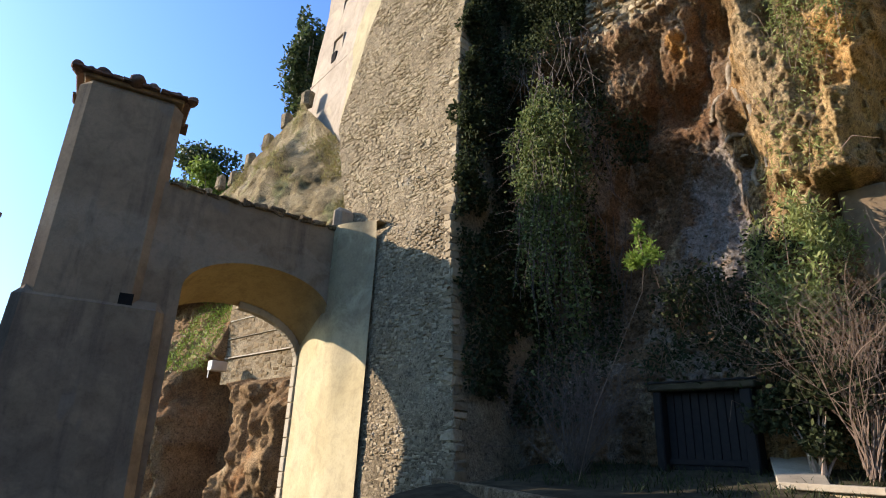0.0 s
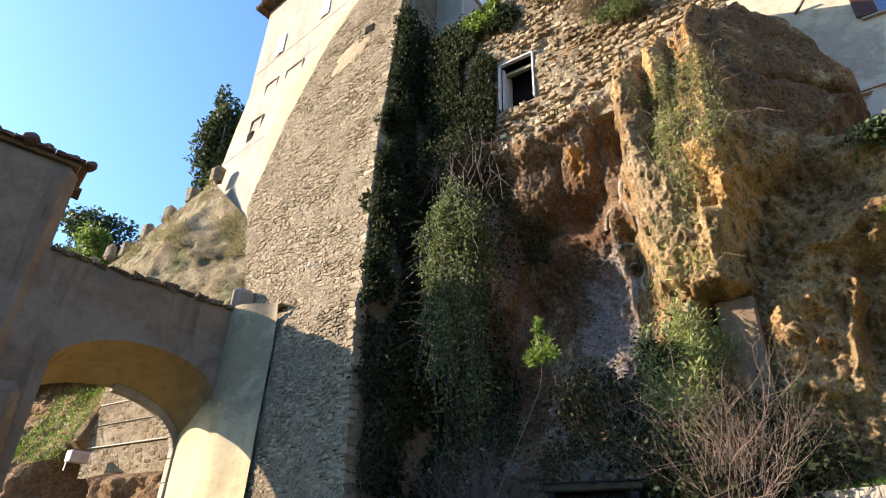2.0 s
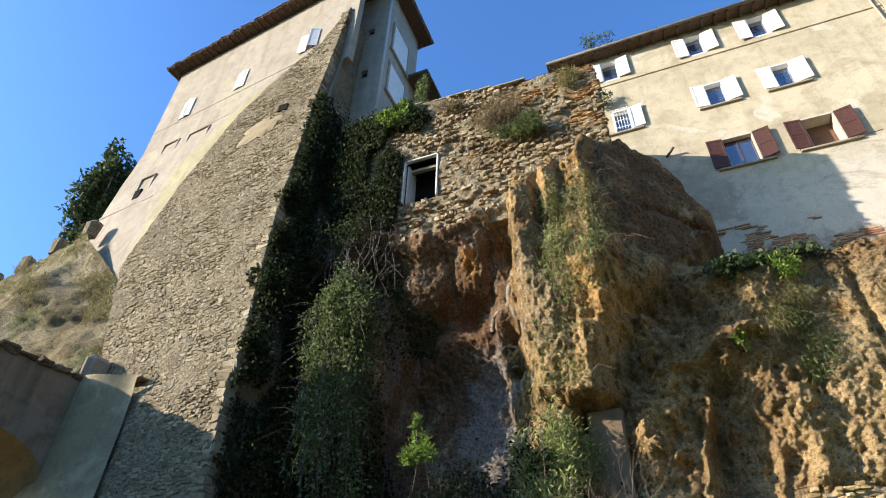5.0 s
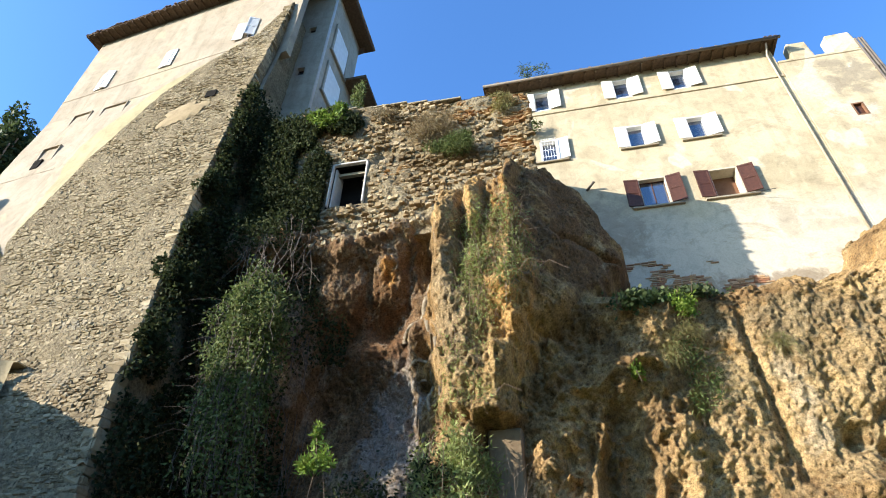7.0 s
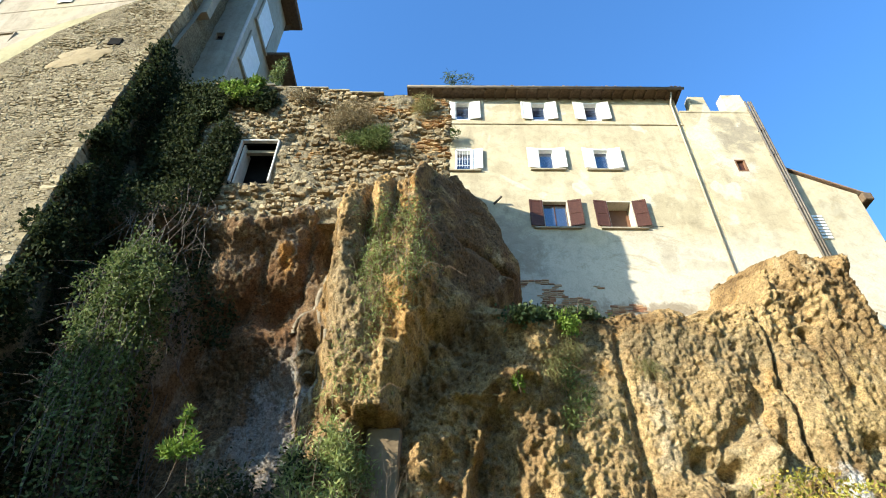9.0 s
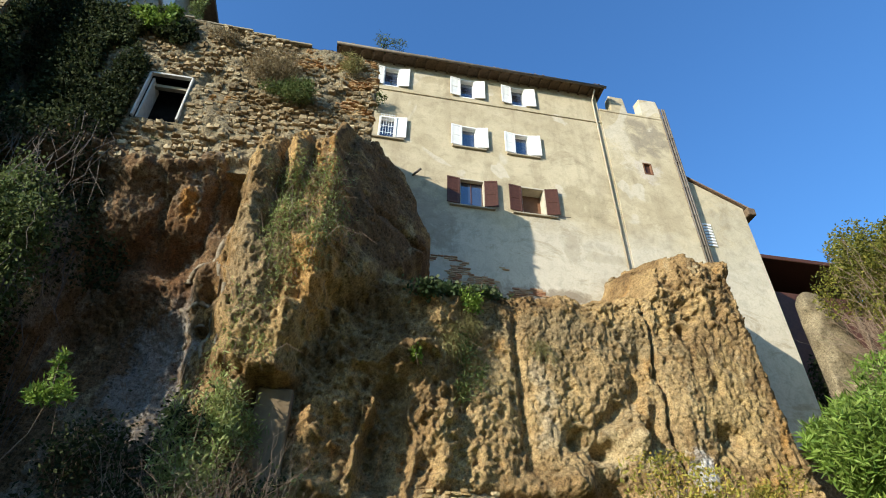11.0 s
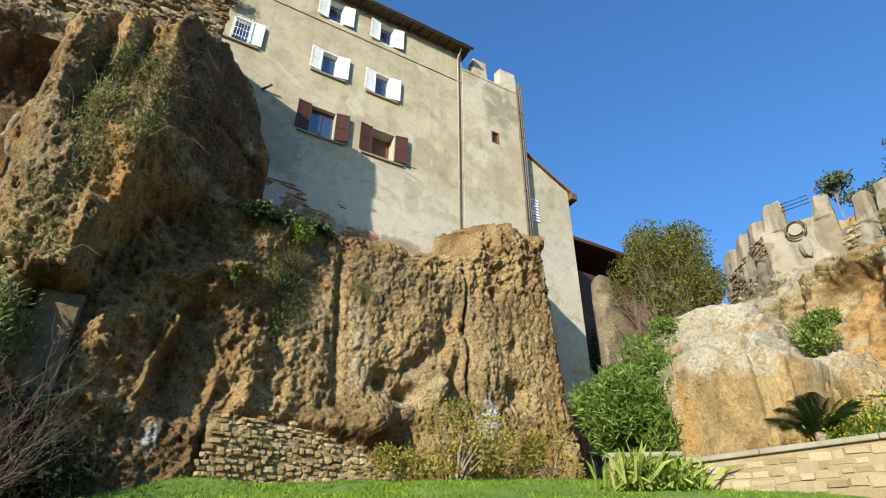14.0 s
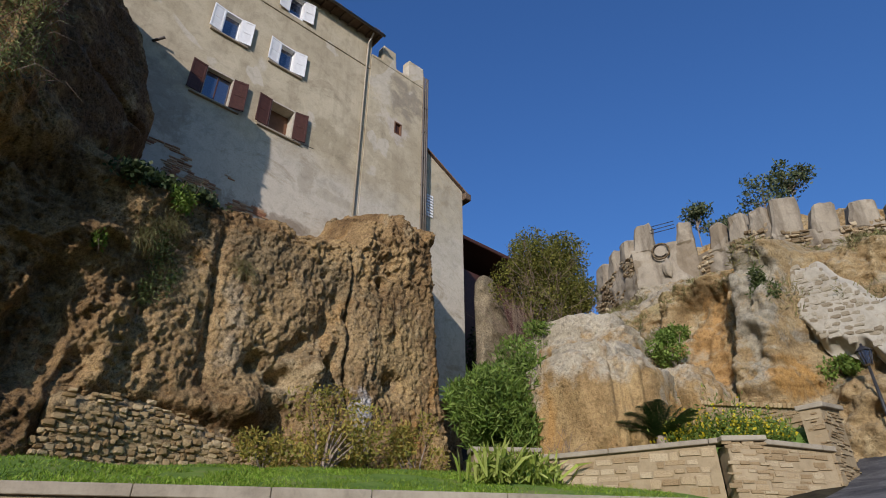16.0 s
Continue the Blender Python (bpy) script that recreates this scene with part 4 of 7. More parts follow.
build_scarp()


def shutter(name, w, h, mat, parent, x, y, z, hinge, angle, louvres=9):
    """One leaf: stiles, rails and slats; hinge -1 left, 1 right of the opening; angle open from closed."""
    leaf = empty(name, x, y, z)
    leaf.parent = parent
    bm = bmesh.new()
    s = -hinge
    for a, b in ((0, 0.07), (w - 0.07, w)):
        add_box(bm, s * a if s > 0 else -b, s * b if s > 0 else -a, -0.02, 0.02, 0, h, 0.004)
    for a, b in ((0, 0.09), (h / 2 - 0.04, h / 2 + 0.04), (h - 0.09, h)):
        add_box(bm, min(s * 0.07, s * (w - 0.07)), max(s * 0.07, s * (w - 0.07)), -0.018, 0.018, a, b, 0.003)
    part("shutter_frame", bm, mat, leaf)
    bm = bmesh.new()
    for k in range(louvres):
        z0 = 0.1 + (h - 0.2) * (k + 0.5) / louvres
        hh = (h - 0.2) / louvres * 0.55
        add_box(bm, min(s * 0.07, s * (w - 0.07)), max(s * 0.07, s * (w - 0.07)), -0.006, 0.006, z0 - hh, z0 + hh, 0, None)
    part("louvre_panel", bm, mat, leaf)
    leaf.rotation_euler = (0, 0, radians(angle * s))
    return leaf


def window_unit(name, x, z0, w, h, y, leafmat, sill=True, glass=True, open_l=165, open_r=160, tag="", depth=0.27, room="dark", grille=False, surround=None):
    """A window in a wall that faces -y: reveal, frame, panes, sill, shutters."""
    win_ob = empty(name, x, y, z0)
    wo = win_ob
    bm = bmesh.new()
    for a, b, c, d in ((-w / 2 - 0.04, -w / 2 + 0.025, 0, h), (w / 2 - 0.025, w / 2 + 0.04, 0, h), (-w / 2 - 0.04, w / 2 + 0.04, -0.04, 0.02), (-w / 2 - 0.04, w / 2 + 0.04, h - 0.025, h + 0.04)):
        add_box(bm, a, b, -0.006, depth, c, d)
    part("reveal", bm, surround or (M["white"] if leafmat is M["white"] else M["cream"]), wo)
    # plate behind the panes; its default near-black colour stands for an unlit room
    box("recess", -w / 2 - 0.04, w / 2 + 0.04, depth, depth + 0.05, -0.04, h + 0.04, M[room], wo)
    if glass:
        bm = bmesh.new()
        for a, b, c, d in ((-w / 2, -w / 2 + 0.045, 0, h), (w / 2 - 0.045, w / 2, 0, h), (-0.02, 0.02, 0, h if w > 0.8 else 0.07), (-w / 2, w / 2, 0, 0.06), (-w / 2, w / 2, h - 0.06, h)):
            add_box(bm, a, b, depth - 0.09, depth - 0.04, c, d, 0.004)
        part("window_frame", bm, M["white"] if leafmat is M["white"] else M["brown"], wo)
        for s in (-1, 1):
            box("pane", min(s * 0.002, s * (w / 2 - 0.04)), max(s * 0.002, s * (w / 2 - 0.04)), depth - 0.07, depth - 0.062, 0.06, h - 0.06, M["glass"], wo)
    if sill:
        box("window_sill", -w / 2 - 0.42, w / 2 + 0.42, -0.1, 0.06, -0.13, -0.05, M["concrete"], wo, bev=0.01)
    if grille:
        bm = bmesh.new()
        for k in range(6):
            xx = -w / 2 + 0.05 + (w - 0.1) * k / 5
            add_box(bm, xx - 0.008, xx + 0.008, -0.16, -0.144, 0, h)
        for zz in (0.1, h * 0.4, h * 0.7, h - 0.05):
            add_box(bm, -w / 2, w / 2, -0.162, -0.142, zz, zz + 0.016)
        for xx in (-w / 2, w / 2 - 0.016):
            add_box(bm, xx, xx + 0.016, -0.16, 0, 0.1, 0.116)
        part("grille", bm, M["white"], wo)
    lw = w / 2 + 0.16 if w < 0.8 else w / 2 + 0.04
    if leafmat is not None:
        if open_l is not None:
            shutter("shutter", lw, h, leafmat, wo, -w / 2 - 0.01, -0.04, 0, -1, -open_l)
        if open_r is not None:
            shutter("shutter", lw, h, leafmat, wo, w / 2 + 0.01, -0.04, 0, 1, -open_r)
    tagged(win_ob, tag, "window", kind="structure")
    return win_ob


def wall_panel(name, x0, x1, z0, z1, y, thick, holes, mat, parent=None):
    """A wall facing -y, with rectangular openings right through it."""
    xs = sorted({x0, x1, *[h[0] for h in holes], *[h[1] for h in holes]})
    zs = sorted({z0, z1, *[h[2] for h in holes], *[h[3] for h in holes]})
    bm = bmesh.new()
    V = {}

    def vert(i, j, k):
        if (i, j, k) not in V:
            V[(i, j, k)] = bm.verts.new((xs[i], y + thick * k, zs[j]))
        return V[(i, j, k)]

    def solid(i, j):
        if not (0 <= i < len(xs) - 1 and 0 <= j < len(zs) - 1):
            return False
        cx, cz = (xs[i] + xs[i + 1]) / 2, (zs[j] + zs[j + 1]) / 2
        return not any(a < cx < b and c < cz < d for a, b, c, d in holes)
    for i in range(len(xs) - 1):
        for j in range(len(zs) - 1):
            if not solid(i, j):
                continue
            bm.faces.new([vert(i, j, 0), vert(i + 1, j, 0), vert(i + 1, j + 1, 0), vert(i, j + 1, 0)])
            bm.faces.new([vert(i, j, 1), vert(i, j + 1, 1), vert(i + 1, j + 1, 1), vert(i + 1, j, 1)])
            if not solid(i - 1, j):
                bm.faces.new([vert(i, j, 0), vert(i, j + 1, 0), vert(i, j + 1, 1), vert(i, j, 1)])
            if not solid(i + 1, j):
                bm.faces.new([vert(i + 1, j, 0), vert(i + 1, j, 1), vert(i + 1, j + 1, 1), vert(i + 1, j + 1, 0)])
            if not solid(i, j - 1):
                bm.faces.new([vert(i, j, 0), vert(i, j, 1), vert(i + 1, j, 1), vert(i + 1, j, 0)])
            if not solid(i, j + 1):
                bm.faces.new([vert(i, j + 1, 0), vert(i + 1, j + 1, 0), vert(i + 1, j + 1, 1), vert(i, j + 1, 1)])
    return part(name, bm, mat, parent)


def tile_row_mesh(name, length, r=0.09, depth=0.5):
    """Half-round tiles side by side along x, their open ends at y = 0."""
    V, F = [], []
    n = int(length / (2 * r + 0.02))
    for k in range(n):
        cx = (k + 0.5) * length / n
        dz, dy = RNG.normal(0, 0.012), RNG.normal(0, 0.03)
        b = len(V)
        for yy, rr in ((0 + dy, r), (depth, r * 0.85)):
            for s in range(7):
                w = math.pi * s / 6
                V.append((cx + math.cos(w) * rr, yy, math.sin(w) * rr + dz + yy * 0.3))
            for s in range(7):
                w = math.pi * (6 - s) / 6
                V.append((cx + math.cos(w) * (rr - 0.018), yy, math.sin(w) * (rr - 0.018) + dz + yy * 0.3))
        for s in range(14):
            q = (s + 1) % 14
            F.append((b + s, b + q, b + 14 + q, b + 14 + s))
        F.append(tuple(b + s for s in range(13, -1, -1)))
    return mesh_of(name, V, F, M["tile"])


def eave(parent, x0, x1, y, z, over=0.6, rafters=22, slope=0.28):
    """Overhanging tiled eave along x over a wall at y: boards, rafter ends, tiles."""
    L = x1 - x0
    bm = bmesh.new()
    add_box(bm, x0, x1, y - over, y + 0.4, z + 0.02, z + 0.07, 0, None)
    part("soffit", bm, M["wood"], parent)
    for k in range(rafters):
        xx = x0 + 0.15 + (L - 0.3) * k / (rafters - 1)
        box("rafter", xx - 0.045, xx + 0.045, y - over + 0.04, y + 0.3, z - 0.09, z + 0.018, M["wood"], parent, bev=0.006)
    ob = tagged(link("tiles", tile_row_mesh("tiles", L), parent), kind="stuff")
    ob.location = (x0, y - over - 0.05, z + 0.08)
    V, F = [], []
    me = mesh_of("roof_slope", [(x0, y - over, z + 0.09), (x1, y - over, z + 0.09), (x1, y + 5, z + 0.09 + slope * 5.5), (x0, y + 5, z + 0.09 + slope * 5.5),
                                (x0, y + 5, z - 0.5), (x1, y + 5, z - 0.5)], [(0, 1, 2, 3), (3, 2, 5, 4)], M["tile"])
    link("roof_slope", me, parent)


def build_villa():
    P0, turn = Vector((-10.9, 12.75, 0)), radians(-6)
    frame_m = Matrix.Translation(P0) @ Matrix.Rotation(turn, 4, "Z")
    villa = empty("villa", 0, 0, 0)
    villa.matrix_world = frame_m
    # battered plaster base
    T, Z = np.meshgrid(np.linspace(0, 1, 60), np.linspace(9.5, 25.0, 60))
    X = -13.4 + T * 13.6
    Y = -0.1 * (25.0 - Z) + 0.02 * fbm(X * 0.8, Z * 0.8, X * 0, 3)
    link("battered_base", sheet("battered_base", X, Y, Z, M["villa"]), villa)
    A = [(-11.0, 26.95, 0.8, 1.5), (-7.0, 27.15, 0.7, 1.45), (-2.2, 27.45, 0.7, 1.5)]
    holes = [(x - w / 2, x + w / 2, z, z + h) for x, z, w, h in A]
    wall_panel("front_wall", -13.4, 0.45, 25.0, 32.5, 0, 0.35, holes, M["villa"], villa)
    me = mesh_of("left_wall", [(-13.4, 0.35, 12), (-13.4, 8, 12), (-13.4, 8, 32.5), (-13.4, 0.35, 32.5)], [(0, 3, 2, 1)], M["villa"])
    link("left_wall", me, villa)
    for zz, u0, u1 in ((26.75, -13.4, -1.2), (19.95, -13.4, -9.6)):
        yy = -0.1 * max(0, 25 - zz)
        box("belt", u0, u1, yy - 0.02, yy + 0.1, zz, zz + 0.1, M["villa"], villa, bev=0.008)
    for cx, z0, w, h in ((-10.9, 23.45, 1.15, 1.35), (-11.0, 20.4, 1.05, 1.6), (-8.85, 23.5, 1.5, 1.2)):
        bm = bmesh.new()
        yy = -0.1 * (25 - z0 - h / 2)
        for p, q, r, s in ((-w / 2, -w / 2 + 0.06, 0, h), (w / 2 - 0.06, w / 2, 0, h), (-w / 2, w / 2, -0.06, 0), (-w / 2, w / 2, h, h + 0.06)):
            add_box(bm, cx + p, cx + q, yy - 0.014, yy + 0.12, z0 + r, z0 + s, 0.004)
        part("blind_window_frame", bm, M["villa"], villa)
    # near-black block on the plaster; its colour stands for an opening's shade
    box("opening_block", -11.4, -10.95, -0.47, -0.3, 20.5, 21.1, M["dark"], villa, "dark block standing for a small opening")
    # yellowed strip beside the bare masonry
    T, Z = np.meshgrid(np.linspace(0, 1, 14), np.linspace(15.5, 27.0, 50))
    edge = (scarp_left(Z) * (13.4 - 0.1 * np.clip(25 - Z, 0, 20)) / scarp_y(Z) - P0.x) / math.cos(turn)
    X = edge - 0.1 - (1 - T) * (0.8 + 2.0 * S(16, 22, Z) * (1 - S(25, 27, Z))) + 0.12 * fbm(Z * 0.9, Z * 0 + T * 0.3, Z * 0, 4)
    Y = -0.1 * np.clip(25.0 - Z, 0, 20) - 0.035
    link("yellowed_plaster", sheet("yellowed_plaster", X, Y, Z, M["yellow"]), villa, "yellowed old plaster")
    eave(villa, -14.1, 1.2, 0, 32.5, 0.7, 34)
    tagged(villa, "pale plastered villa on a battered base", "house")
    for k, (x, z, w, h) in enumerate(A):
        ob = window_unit("window_villa", 0, 0, w, h, 0, M["white"], open_l=(2, 3, 172)[k], open_r=(14, 4, 30)[k], sill=False, tag="villa window with half-open white shutters", surround=M["villa"])
        ob.matrix_world = frame_m @ Matrix.Translation((x, 0, z))

    wing = empty("villa_wing", 0, 0, 0)
    y = 14.2
    wall_panel("front_wall", -12.4, -9.52, 18.0, 32.7, y, 0.35, [(-10.75, -10.3, 29.0, 29.6), (-10.75, -10.3, 25.3, 25.95)], M["greyplaster"], wing)
    box("side_wall", -9.9, -9.525, 14.56, 17.6, 18.0, 32.7, M["greyplaster"], wing)
    for zz in (26.85, 30.25):
        box("closed_shutter", -9.54, -9.47, 14.8, 16.4, zz - 2.15, zz, M["white"], wing, "closed white shutters", 0.01)
        bm = bmesh.new()
        add_box(bm, -9.54, -9.43, 14.66, 14.8, zz - 2.25, zz + 0.1, 0.01)
        add_box(bm, -9.54, -9.43, 16.4, 16.54, zz - 2.25, zz + 0.1, 0.01)
        add_box(bm, -9.54, -9.4, 14.58, 16.62, zz - 2.4, zz - 2.25, 0.01)
        part("window_surround", bm, M["greyplaster"], wing)
    tube("downpipe", [(-9.45, 14.08, 32.4), (-9.45, 14.08, 19.5)], 0.07, M["pipe"], wing, "pale downpipe")
    box("eave", -12.4, -8.75, 13.6, 18.0, 32.7, 32.85, M["wood"], wing, bev=0.02)
    box("roof", -12.4, -8.7, 13.55, 18.1, 32.85, 33.0, M["tile"], wing, bev=0.03)
    box("rear_wall", -9.8, -9.05, 17.62, 23.0, 12, 28.0, M["greyplaster"], wing)
    box("rear_eave", -10.5, -8.3, 16.6, 23.4, 28.0, 28.2, M["wood"], wing, bev=0.02)
    tagged(wing, "shaded grey villa wing with closed shutters", "house")
    for z0, h in ((29.0, 0.6), (25.3, 0.65)):
        window_unit("window_small", -10.525, z0, 0.45, h, y, None, sill=False, glass=True, tag="small square window in grey plaster", surround=M["greyplaster"])


build_villa()


# ---------------------------------------------------------------- rubble wall with the empty window
def mesh_cut(me, hole):
    """Takes the faces inside a rectangle of x and z out of a mesh."""
    bm = bmesh.new()
    bm.from_mesh(me)
    gone = [f for f in bm.faces if hole[0] - 0.02 < f.calc_center_median().x < hole[1] + 0.02 and hole[2] - 0.02 < f.calc_center_median().z < hole[3] + 0.02]
    bmesh.ops.delete(bm, geom=gone, context="FACES")
    bm.to_mesh(me)
    bm.free()
    return me


def build_rubble_wall():
    wall = empty("wall_rubble", 0, 0, 0)
    top = lambda u: 21.55 - 0.11 * (u + 8.5) + 0.06 * math.sin(u * 2.1)
    wf = (-7.62, -6.2, 15.9, 18.05)
    wall_panel("wall_core", -9.6, -0.05, 14.2, 20.6, 14.1, 0.5, [wf], M["rubble_core"], wall)
    drop = np.random.default_rng(32)
    brick_at = lambda u, v: (v > 19.3 + 0.5 * math.sin(u * 2.3) and u > -2.9 + 0.3 * math.sin(v * 5)) or (17.2 < v < 18.1 + 0.2 * math.sin(u * 5) and u > -1.5 + 0.5 * math.sin(v * 3)) or (17.0 < v < 17.5 and -5.6 < u < -4.6)
    bare = lambda u, v: float(fbm(np.array(u * 0.9), np.array(v * 1.1), np.array(5.0), 3))
    st = course_layout(-9.5, -0.1, 14.2, 22, 0.09, 0.3, 0.08, 0.24, 31,
                       lambda u, v: v < top(u) and not (wf[0] - 0.15 < u < wf[1] + 0.15 and wf[2] - 0.1 < v < wf[3] + 0.1) and not brick_at(u, v)
                       and bare(u, v) < 0.6 and drop.uniform() < 0.92, 0.01, 0.42)
    place = lambda u, v: ((u, 13.99, v), (1, 0, 0), (0, 0, 1), (0, -1, 0))
    masonry(st, place, 0.13, M["wall_stone"], wall, 33, lambda u, v: v > 16.8 and u > -6.0, "stone", "stones", TEMPLATES)
    # mortar face between the stones, hollow where stones have dropped out
    X, Z = np.meshgrid(np.linspace(-9.55, -0.08, 260), np.linspace(14.2, 21.5, 200))
    Zc = np.minimum(Z, 21.5 - 0.11 * (X + 8.5))
    Y = 13.93 - 0.05 * fbm(X * 3, Z * 3, X * 0, 5, 0.6) + 0.22 * np.clip(fbm(X * 0.9, Z * 1.1, X * 0 + 5, 3) - 0.35, 0, 1) - 0.1 * np.clip(fbm(X * 0.6, Z * 0.7, X * 0 + 8, 4), 0, 1)
    link("mortar_face", mesh_cut(sheet("mortar_face", X, Y, Zc, M["rubble_core"]), wf), wall)
    # courses of brick where the wall was mended
    br = course_layout(-6.0, -0.1, 16.9, 20.75, 0.2, 0.3, 0.07, 0.09, 35, lambda u, v: brick_at(u, v) and v < top(u) and drop.uniform() < 0.93, 0.012, 0.06)
    masonry(br, place, 0.11, M["ochre_brick"], wall, 36, None, "brick", "bricks")
    # coping
    x = -8.8
    while x < -3.2:
        w = RNG.uniform(0.5, 0.9)
        box("coping_slab", x, x + w - 0.01, 13.82, 14.5, top(x + w / 2) - 0.02, top(x + w / 2) + 0.06, M["concrete"], wall, bev=0.015)
        x += w
    nearer(wall)
    tagged(wall, "ragged rubble wall with brick patches above the cliff", "wall", kind="structure")
    w = empty("window_empty", (wf[0] + wf[1]) / 2, 13.9, wf[2])
    ww, hh = wf[1] - wf[0], wf[3] - wf[2]
    bm = bmesh.new()
    for a, b, c, d in ((-ww / 2, -ww / 2 + 0.07, 0, hh), (ww / 2 - 0.07, ww / 2, 0, hh), (-ww / 2, ww / 2, hh - 0.08, hh)):
        add_box(bm, a, b, -0.1, 0.05, c, d, 0.012)
    part("window_frame", bm, M["oldwhite"], w, "white wooden frame")
    leaf = box("casement", -ww / 2 + 0.1, -ww / 2 + 0.16, 0.06, 0.72, 0.05, hh - 0.16, M["oldwhite"], w, "white casement swung inwards")
    box("inner_lintel", -ww / 2 + 0.1, ww / 2 - 0.1, 0.25, 0.4, hh - 0.35, hh - 0.22, M["concrete"], w)
    # near-black plate and lining put the room's darkness into their colour
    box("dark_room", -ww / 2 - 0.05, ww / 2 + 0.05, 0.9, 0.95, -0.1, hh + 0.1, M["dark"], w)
    bm = bmesh.new()
    add_box(bm, -ww / 2 - 0.06, -ww / 2, 0.05, 0.95, -0.05, hh)
    add_box(bm, ww / 2, ww / 2 + 0.06, 0.05, 0.95, -0.05, hh)
    add_box(bm, -ww / 2, ww / 2, 0.05, 0.95, hh, hh + 0.05)
    add_box(bm, -ww / 2, ww / 2, 0.05, 0.95, -0.1, -0.04)
    part("room_lining", bm, M["dark"], w)
    nearer(w)
    tagged(w, "empty dark window with a white wooden frame", "window", kind="structure")


build_rubble_wall()


# ---------------------------------------------------------------- tall house and crenellated tower
def build_house():
    y = 17.0
    house = empty("tall_house", 0, 0, 0)
    W1 = [(0.53, 23.33), (4.1, 23.33), (6.56, 23.33)]
    W2 = [(0.55, 19.95), (4.14, 20.05), (6.54, 20.05)]
    holes = [(x - 0.33, x + 0.33, z, z + 1.25) for x, z in W1 + W2]
    B = [(4.2, 16.75), (6.78, 16.75)]
    holes += [(x - 0.5, x + 0.5, z, z + 1.38) for x, z in B]
    wall_panel("facade", -2.0, 10.6, 8.0, 24.98, y, 0.4, holes, M["cream"], house)
    me = mesh_of("side_wall", [(-2.0, 17.4, 8), (-2.0, 24, 8), (-2.0, 24, 24.95), (-2.0, 17.4, 24.95)], [(0, 3, 2, 1)], M["cream"])
    link("side_wall", me, house)
    me = mesh_of("side_wall", [(10.6, 17.4, 8), (10.6, 24, 8), (10.6, 24, 24.95), (10.6, 17.4, 24.95)], [(0, 1, 2, 3)], M["cream"])
    link("side_wall", me, house)
    box("string_course", -2.0, 10.6, y - 0.05, y + 0.02, 22.98, 23.1, M["cream"], house, bev=0.015)
    eave(house, -2.1, 10.85, y, 24.96, 0.55, 26)
    tube("downpipe", [(10.35, y - 0.45, 24.9), (10.35, y - 0.07, 24.5), (10.35, y - 0.07, 13.0)], 0.045, M["creampipe"], house, "pale downpipe")
    for k in range(7):
        box("pipe_bracket", 10.3, 10.4, y - 0.12, y, 14.2 + k * 1.7, 14.225 + k * 1.7, M["creampipe"], house)
    tube("gutter", [(-2.1, y - 0.62, 25.0), (10.9, y - 0.62, 24.96)], 0.07, M["darkpipe"], house)
    tube("waste_pipe_stub", [(1.75, 17.0, 17.95), (2.05, 16.7, 18.1)], 0.05, M["darkpipe"], house)
    tagged(house, "tall cream plastered house on the cliff edge", "house")
    for k, (x, z) in enumerate(W1):
        window_unit("window_top", x, z, 0.66, 1.25, y, M["white"], open_l=173, open_r=171, sill=False, tag="top-floor window with open white louvred shutters")
    window_unit("window_grille", 0.55, 19.95, 0.66, 1.25, y, M["white"], open_l=None, open_r=172, grille=True, tag="window with a white grille and one white shutter")
    for x, z in W2[1:]:
        window_unit("window_middle", x, z, 0.66, 1.25, y, M["white"], open_l=173, open_r=170, tag="window with open white louvred shutters")
    window_unit("window_brown", 4.2, 16.75, 1.0, 1.38, y, M["brown"], open_l=174, open_r=168, room="dark", tag="window with open brown louvred shutters")
    window_unit("window_brown", 6.78, 16.75, 1.0, 1.38, y, M["brown"], open_l=174, open_r=168, glass=False, room="room", depth=0.5, tag="open window with brown shutters and reddish room")
    # bricks bared where the plaster has fallen
    br = course_layout(1.8, 8.6, 11.9, 14.2, 0.22, 0.28, 0.075, 0.085, 45,
                       lambda u, v: float(fbm(np.array(u * 1.1), np.array(v * 1.7), np.array(0.3), 3)) > 0.05 + 0.5 * abs(v - 13.4 + 0.22 * (u - 3)), 0.014, 0.02)
    masonry(br, lambda u, v: ((u, y - 0.005, v), (1, 0, 0), (0, 0, 1), (0, -1, 0)), 0.03, M["brick"], house, 46, None, "brick", "bricks", FLAT)
    # wires and bracket under the sills
    tube("washing_line", [(7.3, 16.85, 16.6), (8.1, 16.6, 16.45)], 0.012, M["iron"], house)

    tower = empty("crenellated_tower", 0, 0, 0)
    yt = 16.95
    wall_panel("facade", 10.62, 14.0, 8.0, 24.0, yt, 0.5, [(12.2, 12.56, 19.95, 20.6)], M["cream"], tower)
    me = mesh_of("side_wall", [(14.0, yt, 8), (14.0, 24, 8), (14.0, 24, 24.0), (14.0, yt, 24.0)], [(0, 1, 2, 3)], M["cream"])
    link("side_wall", me, tower)
    box("top_band", 10.62, 14.02, yt - 0.03, yt + 0.5, 23.85, 24.0, M["cream"], tower, bev=0.02)
    for x0, x1, h in ((11.25, 12.1, 1.15), (12.85, 13.95, 1.3)):
        bm = bmesh.new()
        add_box(bm, x0, x1, yt, yt + 0.5, 23.95, 24.0 + h, 0.06)
        for v in bm.verts:
            v.co += Vector(RNG.normal(0, 0.02, 3))
            if v.co.z > 24.5:
                v.co.x = (x0 + x1) / 2 + (v.co.x - (x0 + x1) / 2) * 0.93
        part("merlon", bm, M["cream"], tower)
